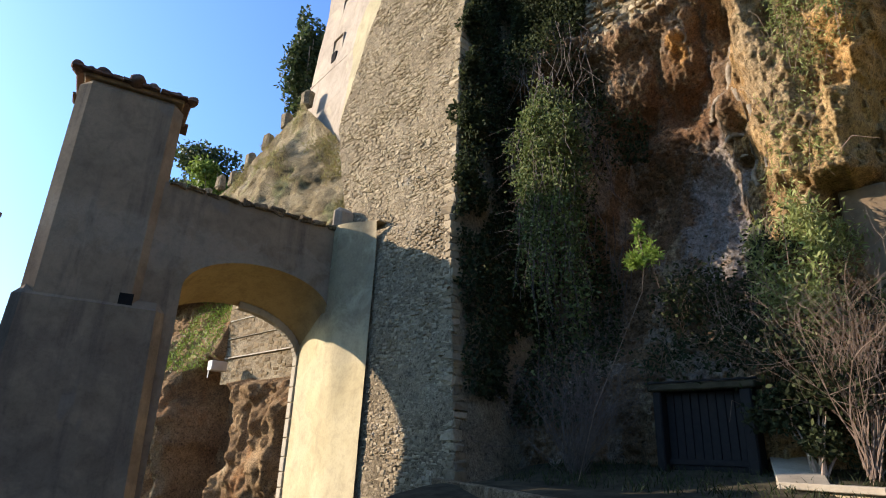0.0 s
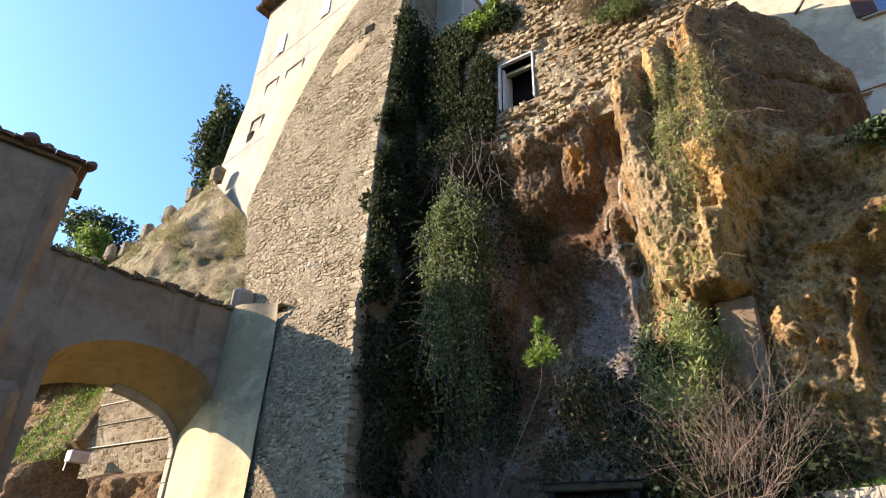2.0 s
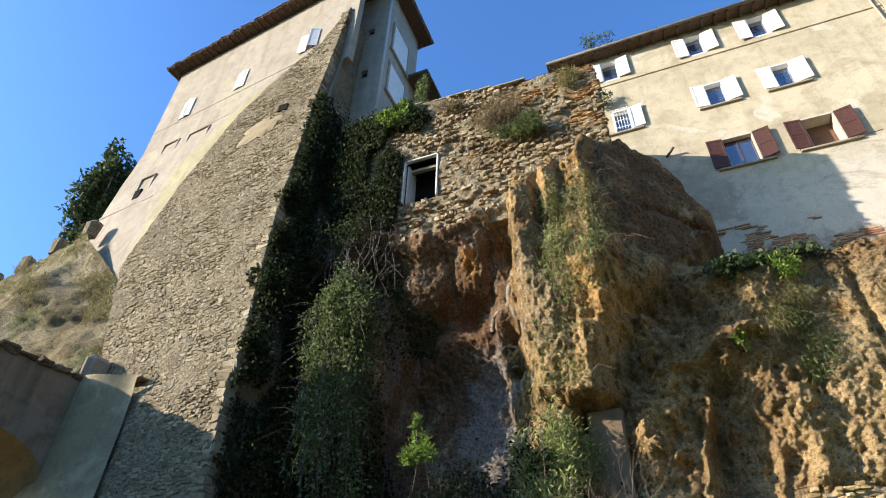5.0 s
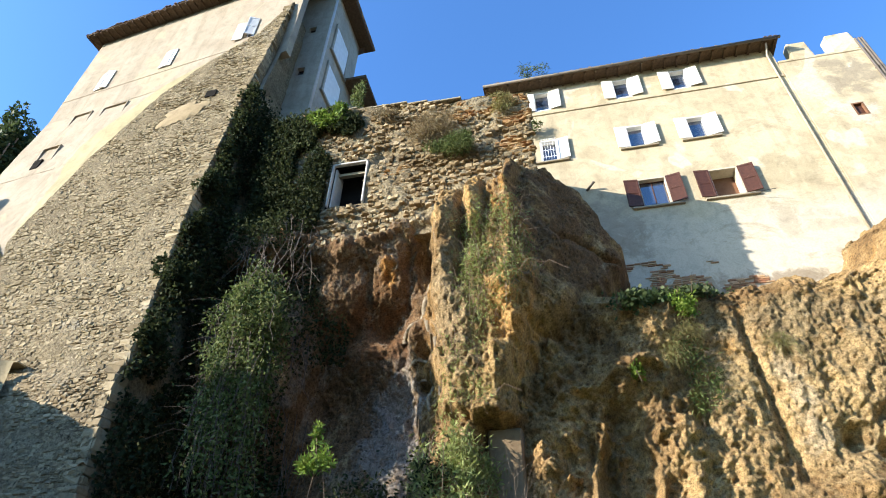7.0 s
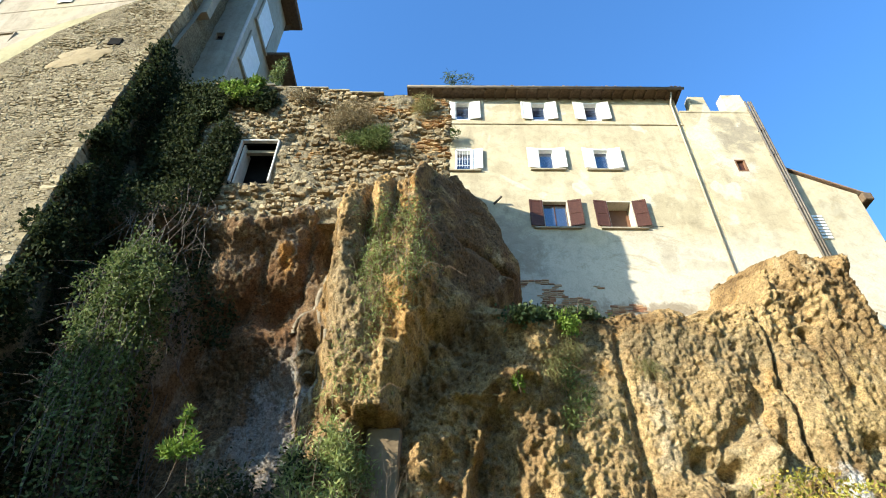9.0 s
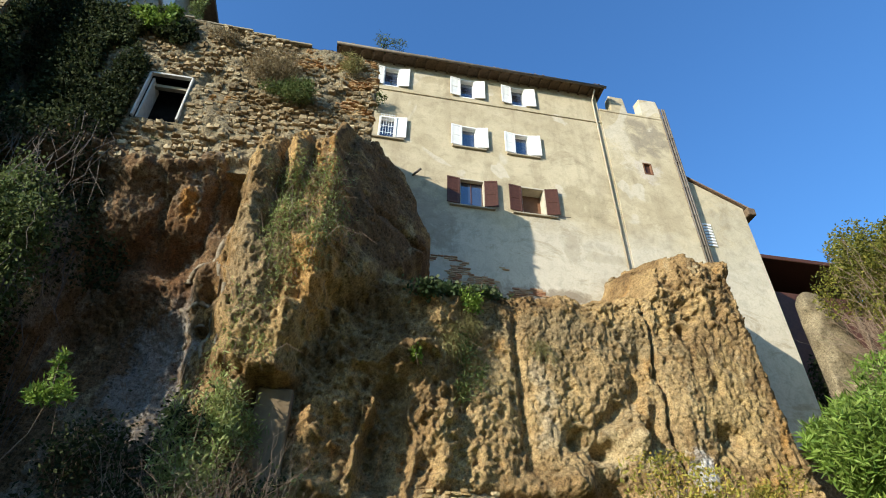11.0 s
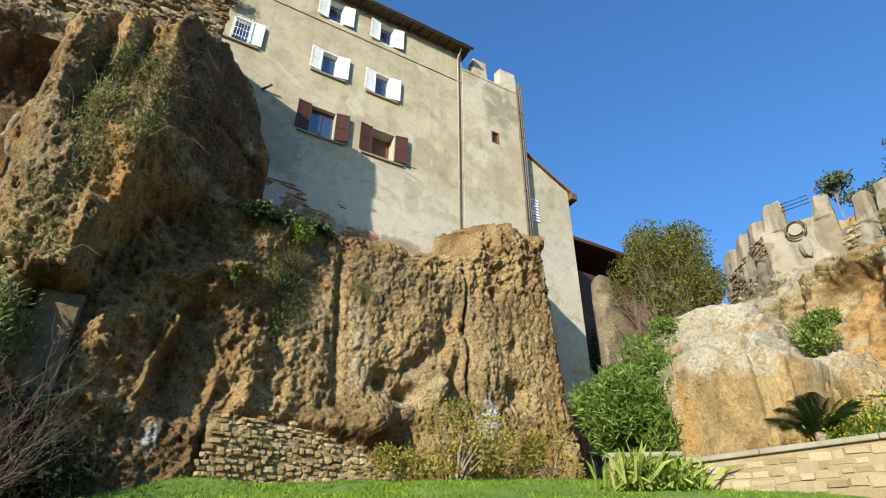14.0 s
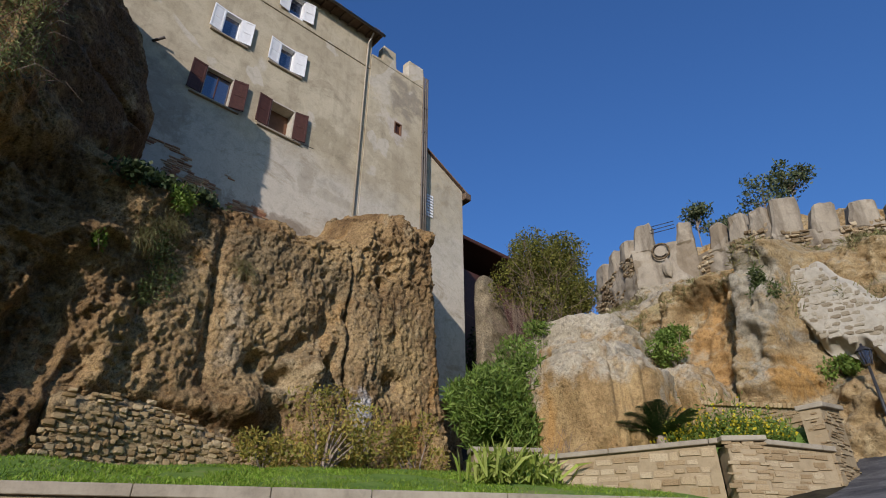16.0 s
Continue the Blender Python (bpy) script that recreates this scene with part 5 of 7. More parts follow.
    for dx in (0.02, 0.16, 0.27):
        tube("downpipe", [(13.82 + dx, yt - 0.08, 24.6), (13.82 + dx, yt - 0.08, 13.0)], 0.045, M["darkpipe"], tower, "dark rusty downpipe")
    for k in range(6):
        box("pipe_bracket", 13.8, 14.13, yt - 0.12, yt, 14.5 + k * 1.6, 14.525 + k * 1.6, M["darkpipe"], tower)
    tagged(tower, "plastered crenellated tower beside the tall house", "tower")
    window_unit("window_tower", 12.38, 19.95, 0.36, 0.65, yt, None, sill=False, glass=False, room="brown", depth=0.1, tag="small window with a brown blind", surround=M["room"])


build_house()


def build_far_houses():
    y = 17.2
    h = empty("rear_house", 0, 0, 0)
    wall_panel("facade", 14.02, 16.75, 8.0, 18.85, y, 0.4, [], M["cream"], h)
    me = mesh_of("gable_top", [(14.02, y, 18.85), (16.75, y, 18.85), (14.02, y, 20.35)], [(0, 1, 2)], M["cream"])
    link("gable_top", me, h)
    box("side_wall", 16.4, 16.752, y + 0.4, 25, 8, 18.85, M["cream"], h)
    bm = bmesh.new()
    for q in ((13.95, 20.45), (17.1, 18.75)):
        for yy in (y - 0.12, 25):
            bm.verts.new((q[0], yy, q[1]))
            bm.verts.new((q[0], yy, q[1] + 0.08))
    vs = list(bm.verts)
    for f in ((0, 4, 6, 2), (1, 3, 7, 5), (0, 1, 5, 4), (2, 6, 7, 3), (4, 5, 7, 6), (0, 2, 3, 1)):
        bm.faces.new([vs[i] for i in f])
    part("roof", bm, M["tile"], h)
    box("gutter_end", 16.76, 17.15, y - 0.25, 25, 18.35, 18.74, M["wood"], h, bev=0.03)
    for k in range(8):
        box("shutter_slat", 14.35, 14.8, y - 0.05, y, 16.4 + k * 0.16, 16.5 + k * 0.16, M["white"], h)
    tagged(h, "narrow cream house with a dark eave behind the tower", "house")
    s = empty("tiled_shed", 0, 0, 0)
    box("roof", 18.6, 27.5, 20.8, 25.0, 19.2, 19.45, M["brown"], s, bev=0.03)
    box("back_wall", 18.6, 27.5, 24.0, 24.4, 3, 19.2, M["brown"], s)
    box("low_wall", 18.6, 27.5, 21.4, 21.8, 3, 17.6, M["brown"], s)
    for xx in (24.5, 26.8):
        box("post", xx, xx + 0.15, 20.9, 21.05, 3, 19.2, M["wood"], s)
    tagged(s, "low shed with a dark reddish roof", "shed")
    w = empty("wall_ruined", 0, 0, 0)
    T, Z = np.meshgrid(np.linspace(0, 1, 60), np.linspace(3, 12.4, 90))
    Z = np.minimum(Z, 12.2 - 0.9 * T + 0.3 * fbm(T * 6, T * 0, T * 0, 3))
    X = 13.9 + T * 3.2
    Y = 17.9 + 0.12 * fbm(X * 1.5, Z * 1.5, X * 0, 4)
    # the dark stone holds the houses' shadow in the wall's own colour
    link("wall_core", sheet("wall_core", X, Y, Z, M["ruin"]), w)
    W2, Z = np.meshgrid(np.linspace(0, 2 * math.pi, 50), np.linspace(0, 1, 90))
    half = (1.55 - 1.0 * S(0.3, 1.0, Z)) * (1 - 0.35 * S(0.93, 1.0, Z)) * (1 - S(0.985, 1.0, Z))
    X = 17.55 + 1.0 * (1.55 - 1.0 * S(0.3, 1.0, Z)) + half * np.sign(np.cos(W2)) * np.abs(np.cos(W2)) ** 0.5
    Y = 17.1 + 0.6 * np.minimum(half, 0.7) * np.sign(np.sin(W2)) * np.abs(np.sin(W2)) ** 0.5
    n = 0.12 * fbm(X * 2, Z * 12, Y * 2, 4) * np.sin(Z * math.pi) ** 0.5
    link("wall_stub", sheet("wall_stub", X + n, Y + n, 6 + Z * 8.5, M["rubble_core"]), w, "standing stub of old masonry")
    tagged(w, "shaded ruined masonry wall at the gully", "wall", kind="structure")


build_far_houses()


# ---------------------------------------------------------------- gate
def turn_about(ob, x, y, deg):
    ob.matrix_world = Matrix.Translation((x, y, 0)) @ Matrix.Rotation(radians(deg), 4, "Z") @ Matrix.Translation((-x, -y, 0))


def build_gate():
    pil = empty("gate_pier", 0, 0, 0)
    bm = bmesh.new()
    add_box(bm, -17.4, -15.4, 2.27, 4.85, -1, 10.8, 0.28)
    part("shaft", bm, M["gate"], pil)
    bm = bmesh.new()
    add_box(bm, -17.42, -15.25, 1.98, 5.6, -1, 5.0, 0.25)
    for v in bm.verts:
        if v.co.z > 3:
            v.co.x = -16.3 + (v.co.x + 16.3) * 0.92
            v.co.y = 3.6 + (v.co.y - 3.6) * 0.9
    part("plinth", bm, M["gate"], pil)
    box("cap", -17.36, -15.44, 2.31, 4.81, 10.75, 10.87, M["gate"], pil, bev=0.04)
    # thin tile course all round, broken round tiles on it
    r = np.random.default_rng(19)
    for k in range(13):
        for xx in (-15.52, -17.28):
            bm = bmesh.new()
            y0 = 2.02 + k * 0.238
            add_box(bm, xx - 0.26, xx + 0.26, y0, y0 + 0.225, 10.87, 10.93 + r.uniform(0, 0.03), 0.015)
            for v in bm.verts:
                v.co += Vector(r.normal(0, 0.012, 3)) + Vector((0, 0, -0.12 * abs(v.co.x + 16.4) + 0.1))
            part("tile", bm, M["oldtile"], pil)
    box("tile_bed", -17.2, -15.6, 2.1, 5.0, 10.86, 10.97, M["oldtile"], pil, bev=0.03)
    for yy, s in ((2.15, 0.85), (2.45, 0.6), (2.75, 1.0), (3.3, 0.5), (3.55, 1.25), (3.95, 0.8), (4.3, 0.5), (4.6, 0.65), (5.0, 0.75)):
        bm = bmesh.new()
        bmesh.ops.create_icosphere(bm, subdivisions=3, radius=0.2 * s)
        for v in bm.verts:
            v.co.x *= 1.9
            v.co.z *= 0.75
            v.co += v.co * 0.22 * float(noise.noise(v.co * 5 + Vector((yy, 0, 0))))
        ob = part("ridge_tile", bm, M["oldtile"], pil, "", True)
        ob.location = (-15.6, yy, 10.96)
    # thin near-black plate on the shaft, coloured as the shade of a hole
    box("beam_hole_block", -15.41, -15.39, 4.3, 4.62, 4.75, 5.1, M["dark"], pil, "dark plate standing for a square putlog hole")
    turn_about(pil, -15.4, 4.85, -15)
    tagged(pil, "tall ochre plastered gate pier with a tiled top", "gate pier", kind="structure")

    g = empty("gate_arch", 0, 0, 0)
    x0, x1 = -15.6, -17.6
    ya, yb, spring = 5.75, 10.0, 4.25
    n = 28

    def ring(za, rise, y0, y1):
        pts = [(y0, -1.0)]
        for k in range(n + 1):
            w = math.pi * (1 - k / n)
            pts.append(((y0 + y1) / 2 + math.cos(w) * (y1 - y0) / 2, za + math.sin(w) * rise))
        pts.append((y1, -1.0))
        return pts
    near, far = ring(5.55, 1.05, ya, yb), ring(4.2, 1.58, 5.15, yb)
    bm = bmesh.new()
    topz = 8.35
    out_near = [bm.verts.new((x0, p[0], p[1])) for p in near]
    out_far = [bm.verts.new((x1, p[0], p[1])) for p in far]
    tn = [bm.verts.new((x0, p[0], topz - 0.0)) for p in near]
    tf = [bm.verts.new((x1, p[0], topz)) for p in far]
    for k in range(1, len(near) - 2):
        bm.faces.new([out_near[k], out_near[k + 1], tn[k + 1], tn[k]])
        bm.faces.new([out_far[k + 1], out_far[k], tf[k], tf[k + 1]])
        bm.faces.new([tn[k], tn[k + 1], tf[k + 1], tf[k]])
    part("arch_wall", bm, M["gate"], g)
    me_v = [(x0, p[0], p[1]) for p in near] + [(x1, p[0], p[1]) for p in far]
    L = len(near)
    link("vault", mesh_of("vault", me_v, [(k, k + L, k + L + 1, k + 1) for k in range(L - 1)], M["vault"], False), g, "yellow plastered vault")
    bm = bmesh.new()
    plan = ((x0, 4.6), (x0, ya + 0.001), (x1, 5.15), (x1, 4.6))
    lo = [bm.verts.new((p[0], p[1], -1)) for p in plan]
    hi = [bm.verts.new((p[0], p[1], topz)) for p in plan]
    for k in range(4):
        bm.faces.new([lo[k], lo[(k + 1) % 4], hi[(k + 1) % 4], hi[k]])
    bm.faces.new(hi)
    part("left_haunch", bm, M["gate"], g)
    box("right_haunch", x1, x0, yb + 0.001, 10.6, -1, topz, M["gate"], g)
    # stone edging of the outer jamb
    z = 0.0
    while z < spring:
        h = RNG.uniform(0.4, 0.7)
        box("jamb_stone", x1 - 0.03, x1 + 0.3, yb - 0.14, yb + 0.1, z, z + h - 0.02, M["concrete"], g, bev=0.02)
        z += h
    for k in range(16):
        w = math.pi * (0.02 + 0.46 * k / 16)
        m = Matrix.Translation((x1 + 0.12, 7.575 + math.cos(w) * 2.4, 4.2 + math.sin(w) * 1.56)) @ Matrix.Rotation(w, 4, "X")
        box("arch_stone", -0.15, 0.15, -0.1, 0.12, -0.12, 0.12, M["concrete"], g, bev=0.02, m=m)
    # parapet coping stones
    yy = 5.0
    while yy < 9.9:
        h = RNG.uniform(0.35, 0.6)
        bm = bmesh.new()
        add_box(bm, -15.95, -15.5, yy, yy + h - 0.03, topz - 0.08, topz + RNG.uniform(0.01, 0.13), 0.05)
        for v in bm.verts:
            v.co += Vector(RNG.normal(0, 0.03, 3))
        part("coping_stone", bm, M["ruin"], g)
        yy += h
    # added wall, out of view: keeps the sun off the low coping and kerb
    bw = empty("wall_unseen_shade", 0, 0, 0)
    box("wall_body", -17.3, -16.6, -18, 1.7, -1.5, 6.5, M["gate"], bw, bev=0.03)
    box("wall_cap", -17.4, -16.5, -18, 1.7, 6.5, 6.62, M["oldtile"], bw, bev=0.02)
    tagged(bw, "plain plastered wall added out of view to shade the low coping", "wall", kind="structure")
    turn_about(g, -15.6, 4.9, -9.5)
    tagged(g, "ochre plastered archway with a yellow vault", "archway", kind="structure")

    band = empty("wall_plaster_band", 0, 0, 0)
    # from the outer jamb through the passage and on along the scarp
    T, Z = np.meshgrid(np.linspace(0, 1, 60), np.linspace(-1, 8.38, 60))
    XR = -12.15 - 0.112 * (Z + 1)
    X = -16.66 + (XR + 16.66) * T
    inner = 9.85 - 0.167 * (X + 14.76)
    Y = inner + (scarp_y(np.minimum(Z, 7.6)) - 0.1 - inner) * S(-14.6, -13.2, X) + 0.012 * fbm(X, Z, X * 0, 3)
    Z = np.where(X < -14.8, np.minimum(Z, 5.6), Z)
    link("band", sheet("band", X, Y, Z, M["band"]), band)
    box("band_top", -14.6, -13.15, 10.32, 10.8, 8.36, 8.4, M["band"], band)
    tagged(band, "yellow plastered strip of wall beside the arch", "wall", kind="structure")
    # rounded finial stones on the wall top
    for x, y, z, s in ((-15.15, 10.4, 8.3, 1.0),):
        bm = bmesh.new()
        add_box(bm, x - 0.22 * s, x + 0.22 * s, y - 0.4, y + 0.4, z, z + 1.0 * s, 0.18 * s)
        ob = part("rounded_merlon", bm, M["merlon"])
        tagged(ob, "rounded plastered merlon stump on the wall", "merlon", kind="structure")


build_gate()


# ---------------------------------------------------------------- descending crenellated wall on the left, slope beyond
def build_left():
    w = empty("wall_crenellated_left", 0, 0, 0)
    y = 12.6
    x, z = -22.6, 17.8
    k = 0
    while x > -46:
        zz = z - 0.42 * (-22.6 - x) * (0.75 if x > -30 else 0.5)
        bm = bmesh.new()
        add_box(bm, x - 0.62, x, y - 0.05, y + 0.4, zz - 0.1, zz + 0.92, 0.14)
        for v in bm.verts:
            v.co += Vector(RNG.normal(0, 0.03, 3))
        part("merlon", bm, M["rubble_core"], w)
        x -= 1.75
        k += 1
    X, T = np.meshgrid(np.linspace(-50, -14.6, 220), np.linspace(0, 1, 90))
    drop = np.where(X > -30, 0.315, 0.21) * (-22.6 - X)
    top = np.where(X > -22.6, 17.6 - 0.95 * (X + 22.6), 17.8 - drop + np.where(X <= -30, -0.105 * 7.4, 0))
    Z = 9.2 + T * np.maximum(top - 9.2, 0.2)
    Y = y - 0.32 * (top - Z) * S(0, 1, (top - Z) / 3) + (0.16 * fbm(X * 0.6, Z * 0.6, X * 0, 6, 0.6) + 0.12 * np.abs(fbm(X * 0.9, Z * 0.9, X * 0 + 4, 4))) * S(0.4, 2.2, top - Z) + 0.05 * fbm(X * 4, Z * 4, X * 0, 4, 0.6)
    Y = np.maximum(Y, 10.7) - 0.5 * S(-20, -16, X)
    link("rock_base", sheet("rock_base", X, Y, Z, M["dryslope"]), w, "rock and grass below the wall")
    g = np.random.default_rng(77)
    n = 16000
    x = g.uniform(-30, -15, n)
    t = g.uniform(0.3, 1, n)
    tp = np.where(x > -22.6, 17.6 - 0.95 * (x + 22.6), 17.8 - 0.315 * (-22.6 - x))
    z = 9.4 + t * np.maximum(tp - 9.4, 0.1)
    yy = np.maximum(y - 0.32 * (tp - z) * S(0, 1, (tp - z) / 3), 10.7) - 0.5 * S(-20, -16, x) - 0.15
    keep = fbm(x * 0.7, z * 0.7, x * 0, 3) > 0.1
    P = np.stack([x, yy, z], 1)[keep]
    tagged(link("dry_grass", quads("dry_grass", leaves(P, 0.26, 0.03, 0.5), M["drygrass"]), w), kind="stuff")
    tagged(w, "old crenellated wall stepping down over rock", "wall", kind="structure")
    # hillside seen through the arch
    X, Z = np.meshgrid(np.linspace(-36, -16.9, 220), np.linspace(-1, 13.5, 175))
    Xw = X + 0.3 * fbm(X * 0.5, Z * 0.5, X * 0 + 1, 3)
    cleft = 2.2 * S(-28.3, -26.9, Xw) * (1 - S(-22.95, -22.6, Xw + 0.12 * (Z - 3)))
    Y = 11.0 + 0.06 * Z + cleft * (1 - S(4.4, 5.6, Z)) + 0.42 * np.clip(Z - 5.0, 0, 9) * S(-24.5, -26.5, X) + 1.5 * S(3.9, 4.5, Z) * S(-25.6, -25.2, X)
    rough = 1 - 0.75 * win(-28.2, -23.2, 0.3, Xw)
    Y = Y - rough * (0.3 * fbm(X * 0.7, Z * 0.5, X * 0, 5, 0.55) + 0.22 * fbm(X * 1.1 + 0.3 * Z, Z * 0.45, X * 0 + 2, 4, 0.6, True) + 0.06 * fbm(X * 4, Z * 4, X * 0, 4))
    ob = link("hillside", sheet("hillside", X, Y, Z, M["hill"]))
    tagged(ob, "rough tuff hillside beyond the arch", "hill", kind="structure")
    r = empty("wall_hillside", 0, 0, 0)
    for k in range(4):
        box("ledge", -25.4, -18.6, 11.86 + 0.02 * k, 12.5, 5.3 + k * 0.85 + 0.03 * (k % 2), 5.345 + k * 0.85, M["lime"], r)
    st = course_layout(-25.6, -18.6, 4.3, 9.6, 0.2, 0.5, 0.14, 0.26, 71)
    masonry(st, lambda u, v: ((u, 12.0, v), (1, 0, 0), (0, 0, 1), (0, -1, 0)), 0.05, M["brown_stone"], r, 72, None, "stone", "stones", ROUGH)
    box("wall_core", -25.6, -18.6, 11.95, 12.6, 4.2, 9.6, M["rubble_core"], r)
    g = np.random.default_rng(78)
    n = 2600
    x, z = g.uniform(-31, -25.4, n), g.uniform(4.8, 9, n)
    P = np.stack([x, 10.75 + 0.06 * z + 0.42 * np.clip(z - 5.0, 0, 6) * S(-24.5, -26.5, x) + g.normal(0, 0.12, n), z], 1)
    tagged(link("slope_grass", quads("slope_grass", leaves(P, 0.24, 0.04, 0.6), M["shrub"]), r), kind="stuff")
    tagged(r, "masonry with pale ledges on the far slope", "wall", kind="structure")
    fl = empty("floodlight", -24.3, 11.1, 4.6)
    box("housing", -0.18, 0.24, -0.34, 0.34, 0, 0.42, M["pipe"], fl, "pale grey metal housing", 0.03)
    box("bracket", -0.1, 0.0, -0.32, -0.28, -0.3, 0.2, M["iron"], fl)
    box("lens", 0.2, 0.212, -0.22, 0.22, 0.05, 0.31, M["glass"], fl)
    tagged(fl, "grey floodlight on the rock beyond the arch", "floodlight")


build_left()


# ---------------------------------------------------------------- right-hand rocks and castle wall
def build_right():
    Y, Z = np.meshgrid(np.linspace(-7, 20, 340), np.linspace(3.0, 17.5, 240))
    base = 17.3 + 0.22 * np.clip(6 - Y, 0, 20) + 0.22 * S(12, 20, Y) * np.clip(Y - 12, 0, 9)
    wall_x = np.interp(Y, (-8, 6.5, 6.6, 10.2, 13.0, 17.2, 21), (34.8, 25.2, 25.4, 25.9, 25.05, 27.6, 30))
    foot = 13.5 + 1.0 * win(8.6, 14.2, 0.6, Y)
    low = base + 0.3 * np.clip(Z - 5, 0, 6.0)
    t = np.clip((Z - 11.0) / (foot - 11.0), 0, 1)
    X = low + (wall_x - base - 1.8) * t + 0.8 * np.clip(Z - foot, 0, 5) + 0.5 * S(foot, foot + 0.3, Z)
    # ledge on the left, orange face, cleft, grey buttress, recess behind the pale facing
    X = X + 1.6 * S(8.8, 10.2, Y) * S(8.5, 9.5, Z) * (1 - t) - 1.0 * blob(Y, Z, 10.4, 8.0, 1.3, 1.2)
    X = X - 1.3 * win(4.95, 6.3, 0.25, Y + 0.08 * (Z - 9)) * S(5, 7.5, Z) * (1 - S(12.0, 13.2, Z)) + 0.5 * win(6.8, 8.8, 0.3, Y) * (1 - S(10, 11, Z))
    X = X + 0.6 * np.exp(-((Y - 6.65 + 0.12 * (Z - 8)) / 0.2) ** 2) * S(5, 8, Z) * (1 - S(12, 13.5, Z))
    X = X + 0.4 * (1 - S(4.3, 4.9, Y)) * S(6.0, 7.0, Z) * (1 - S(11, 12, Z))
    rug = 1 - 0.6 * win(6.6, 8.8, 0.3, Y) * win(6.3, 10.4, 0.4, Z)
    X = X + (0.45 * np.abs(fbm(Y * 0.9, Z * 0.8, Y * 0 + 6, 5, 0.6)) - 0.15) * rug - 0.25 * fbm(Y * 0.5, Z * 0.5, Y * 0, 4) - rug * 0.2 * fbm(Y * 1.3, Z * 1.0, Y * 0, 6, 0.6) - 0.15 * fbm(Y * 0.9 + Z * 0.35, Z * 0.4, Y * 0 + 3, 4, 0.5, True) - 0.05 * fbm(Y * 6, Z * 6, Y * 0, 4, 0.6)
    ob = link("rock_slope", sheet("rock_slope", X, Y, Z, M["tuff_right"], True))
    tagged(ob, "sunlit orange and grey tuff slope below the castle wall", "cliff", kind="structure")
    g = np.random.default_rng(141)
    iy, iz = g.integers(20, 330, 60000), g.integers(90, 215, 60000)
    P = np.stack([X[iz, iy] - 0.06, Y[iz, iy] + g.normal(0, 0.04, 60000), Z[iz, iy] + g.normal(0, 0.03, 60000)], 1)
    keep = (fbm(P[:, 1] * 0.7, P[:, 2] * 0.9, P[:, 0] * 0 + 3, 3) > 0.28) & (P[:, 2] < 14.6) & ((P[:, 2] > 10.4) | (P[:, 1] < 5.0) | (P[:, 1] > 9.6))
    ob = link("slope_dry_grass", quads("slope_dry_grass", leaves(P[keep], 0.3, 0.03, 0.7), M["drygrass"]))
    tagged(ob, "dry grass and weeds on the castle slope", "grass", kind="stuff")

    def boulder(name, c, r, seed, label, mat, flat=0.5):
        bm = bmesh.new()
        bmesh.ops.create_icosphere(bm, subdivisions=6, radius=1)
        me_v = np.array([v.co[:] for v in bm.verts])
        n = fbm(me_v[:, 0] * 1.3 + seed, me_v[:, 1] * 1.3, me_v[:, 2] * 1.3, 3)
        n2 = fbm(me_v[:, 0] * 4 + seed, me_v[:, 1] * 4, me_v[:, 2] * 4, 5, 0.62) - 1.2 * np.clip(fbm(me_v[:, 0] * 5 + seed, me_v[:, 1] * 5, me_v[:, 2] * 4, 2) - 0.35, 0, 1)
        p = np.sign(me_v) * np.abs(me_v) ** flat
        p = p / np.maximum(1, np.linalg.norm(p, axis=1, keepdims=True) * 0.85)
        p = p * (1 + 0.16 * n + 0.06 * n2)[:, None] * np.array(r)
        for v, q in zip(bm.verts, p):
            v.co = Vector(q)
        ob = part(name, bm, mat, None, "", True)
        ob.location = c
        tagged(ob, label, "boulder")
        return ob
    boulder("boulder", (13.5, 8.8, 5.25), (1.6, 1.8, 2.2), 3.0, "large pale boulder streaked with orange in the garden", M["boulder"], 0.5)
    boulder("boulder", (16.0, 7.4, 5.4), (1.0, 1.0, 1.6), 8.0, "rounded tuff boulder leaning on the slope", M["boulder"], 0.8)
    boulder("boulder", (16.4, 10.3, 7.3), (1.3, 1.6, 1.55), 14.0, "grey boulder high on the slope", M["boulder"], 0.5)

    boulder("boulder", (17.9, 12.3, 7.9), (1.4, 2.3, 2.2), 21.0, "pale tuff outcrop at the top of the gully", M["boulder"], 0.5)

    w = empty("wall_castle", 0, 0, 0)
    # runs: (start, end, top z)
    runs = [((27.6, 17.2), (25.1, 13.1), 16.7, ((0.3, 1.1, 1.5), (2.0, 0.8, 1.6), (3.4, 0.9, 1.4))),
            ((25.0, 13.0), (25.9, 10.2), 16.75, ((0.05, 0.95, 1.75), (2.2, 0.75, 1.2))),
            ((25.9, 10.2), (25.4, 6.6), 15.65, ((0.75, 0.7, 1.45), (1.75, 0.75, 1.45), (2.75, 0.8, 1.15))),
            ((25.2, 6.5), (30.5, -1.5), 14.95, ((0.0, 1.3, 2.15), (1.65, 1.0, 1.5), (3.1, 1.1, 1.4), (4.6, 1.1, 1.3), (6.2, 1.1, 1.4), (7.8, 1.1, 1.3)))]
    for (ax, ay), (bx, by), zt, mer in runs:
        d = Vector((bx - ax, by - ay, 0))
        L = d.length
        m = Matrix.Translation((ax, ay, 0)) @ Matrix.Rotation(math.atan2(d.y, d.x), 4, "Z")
        nu, nz = int(L / 0.12) + 2, 60
        U, Z = np.meshgrid(np.linspace(-0.05, L + 0.05, nu), np.linspace(10.0, zt, nz))
        n = fbm(U * 1.3 + ax, Z * 1.3, U * 0, 5, 0.6)
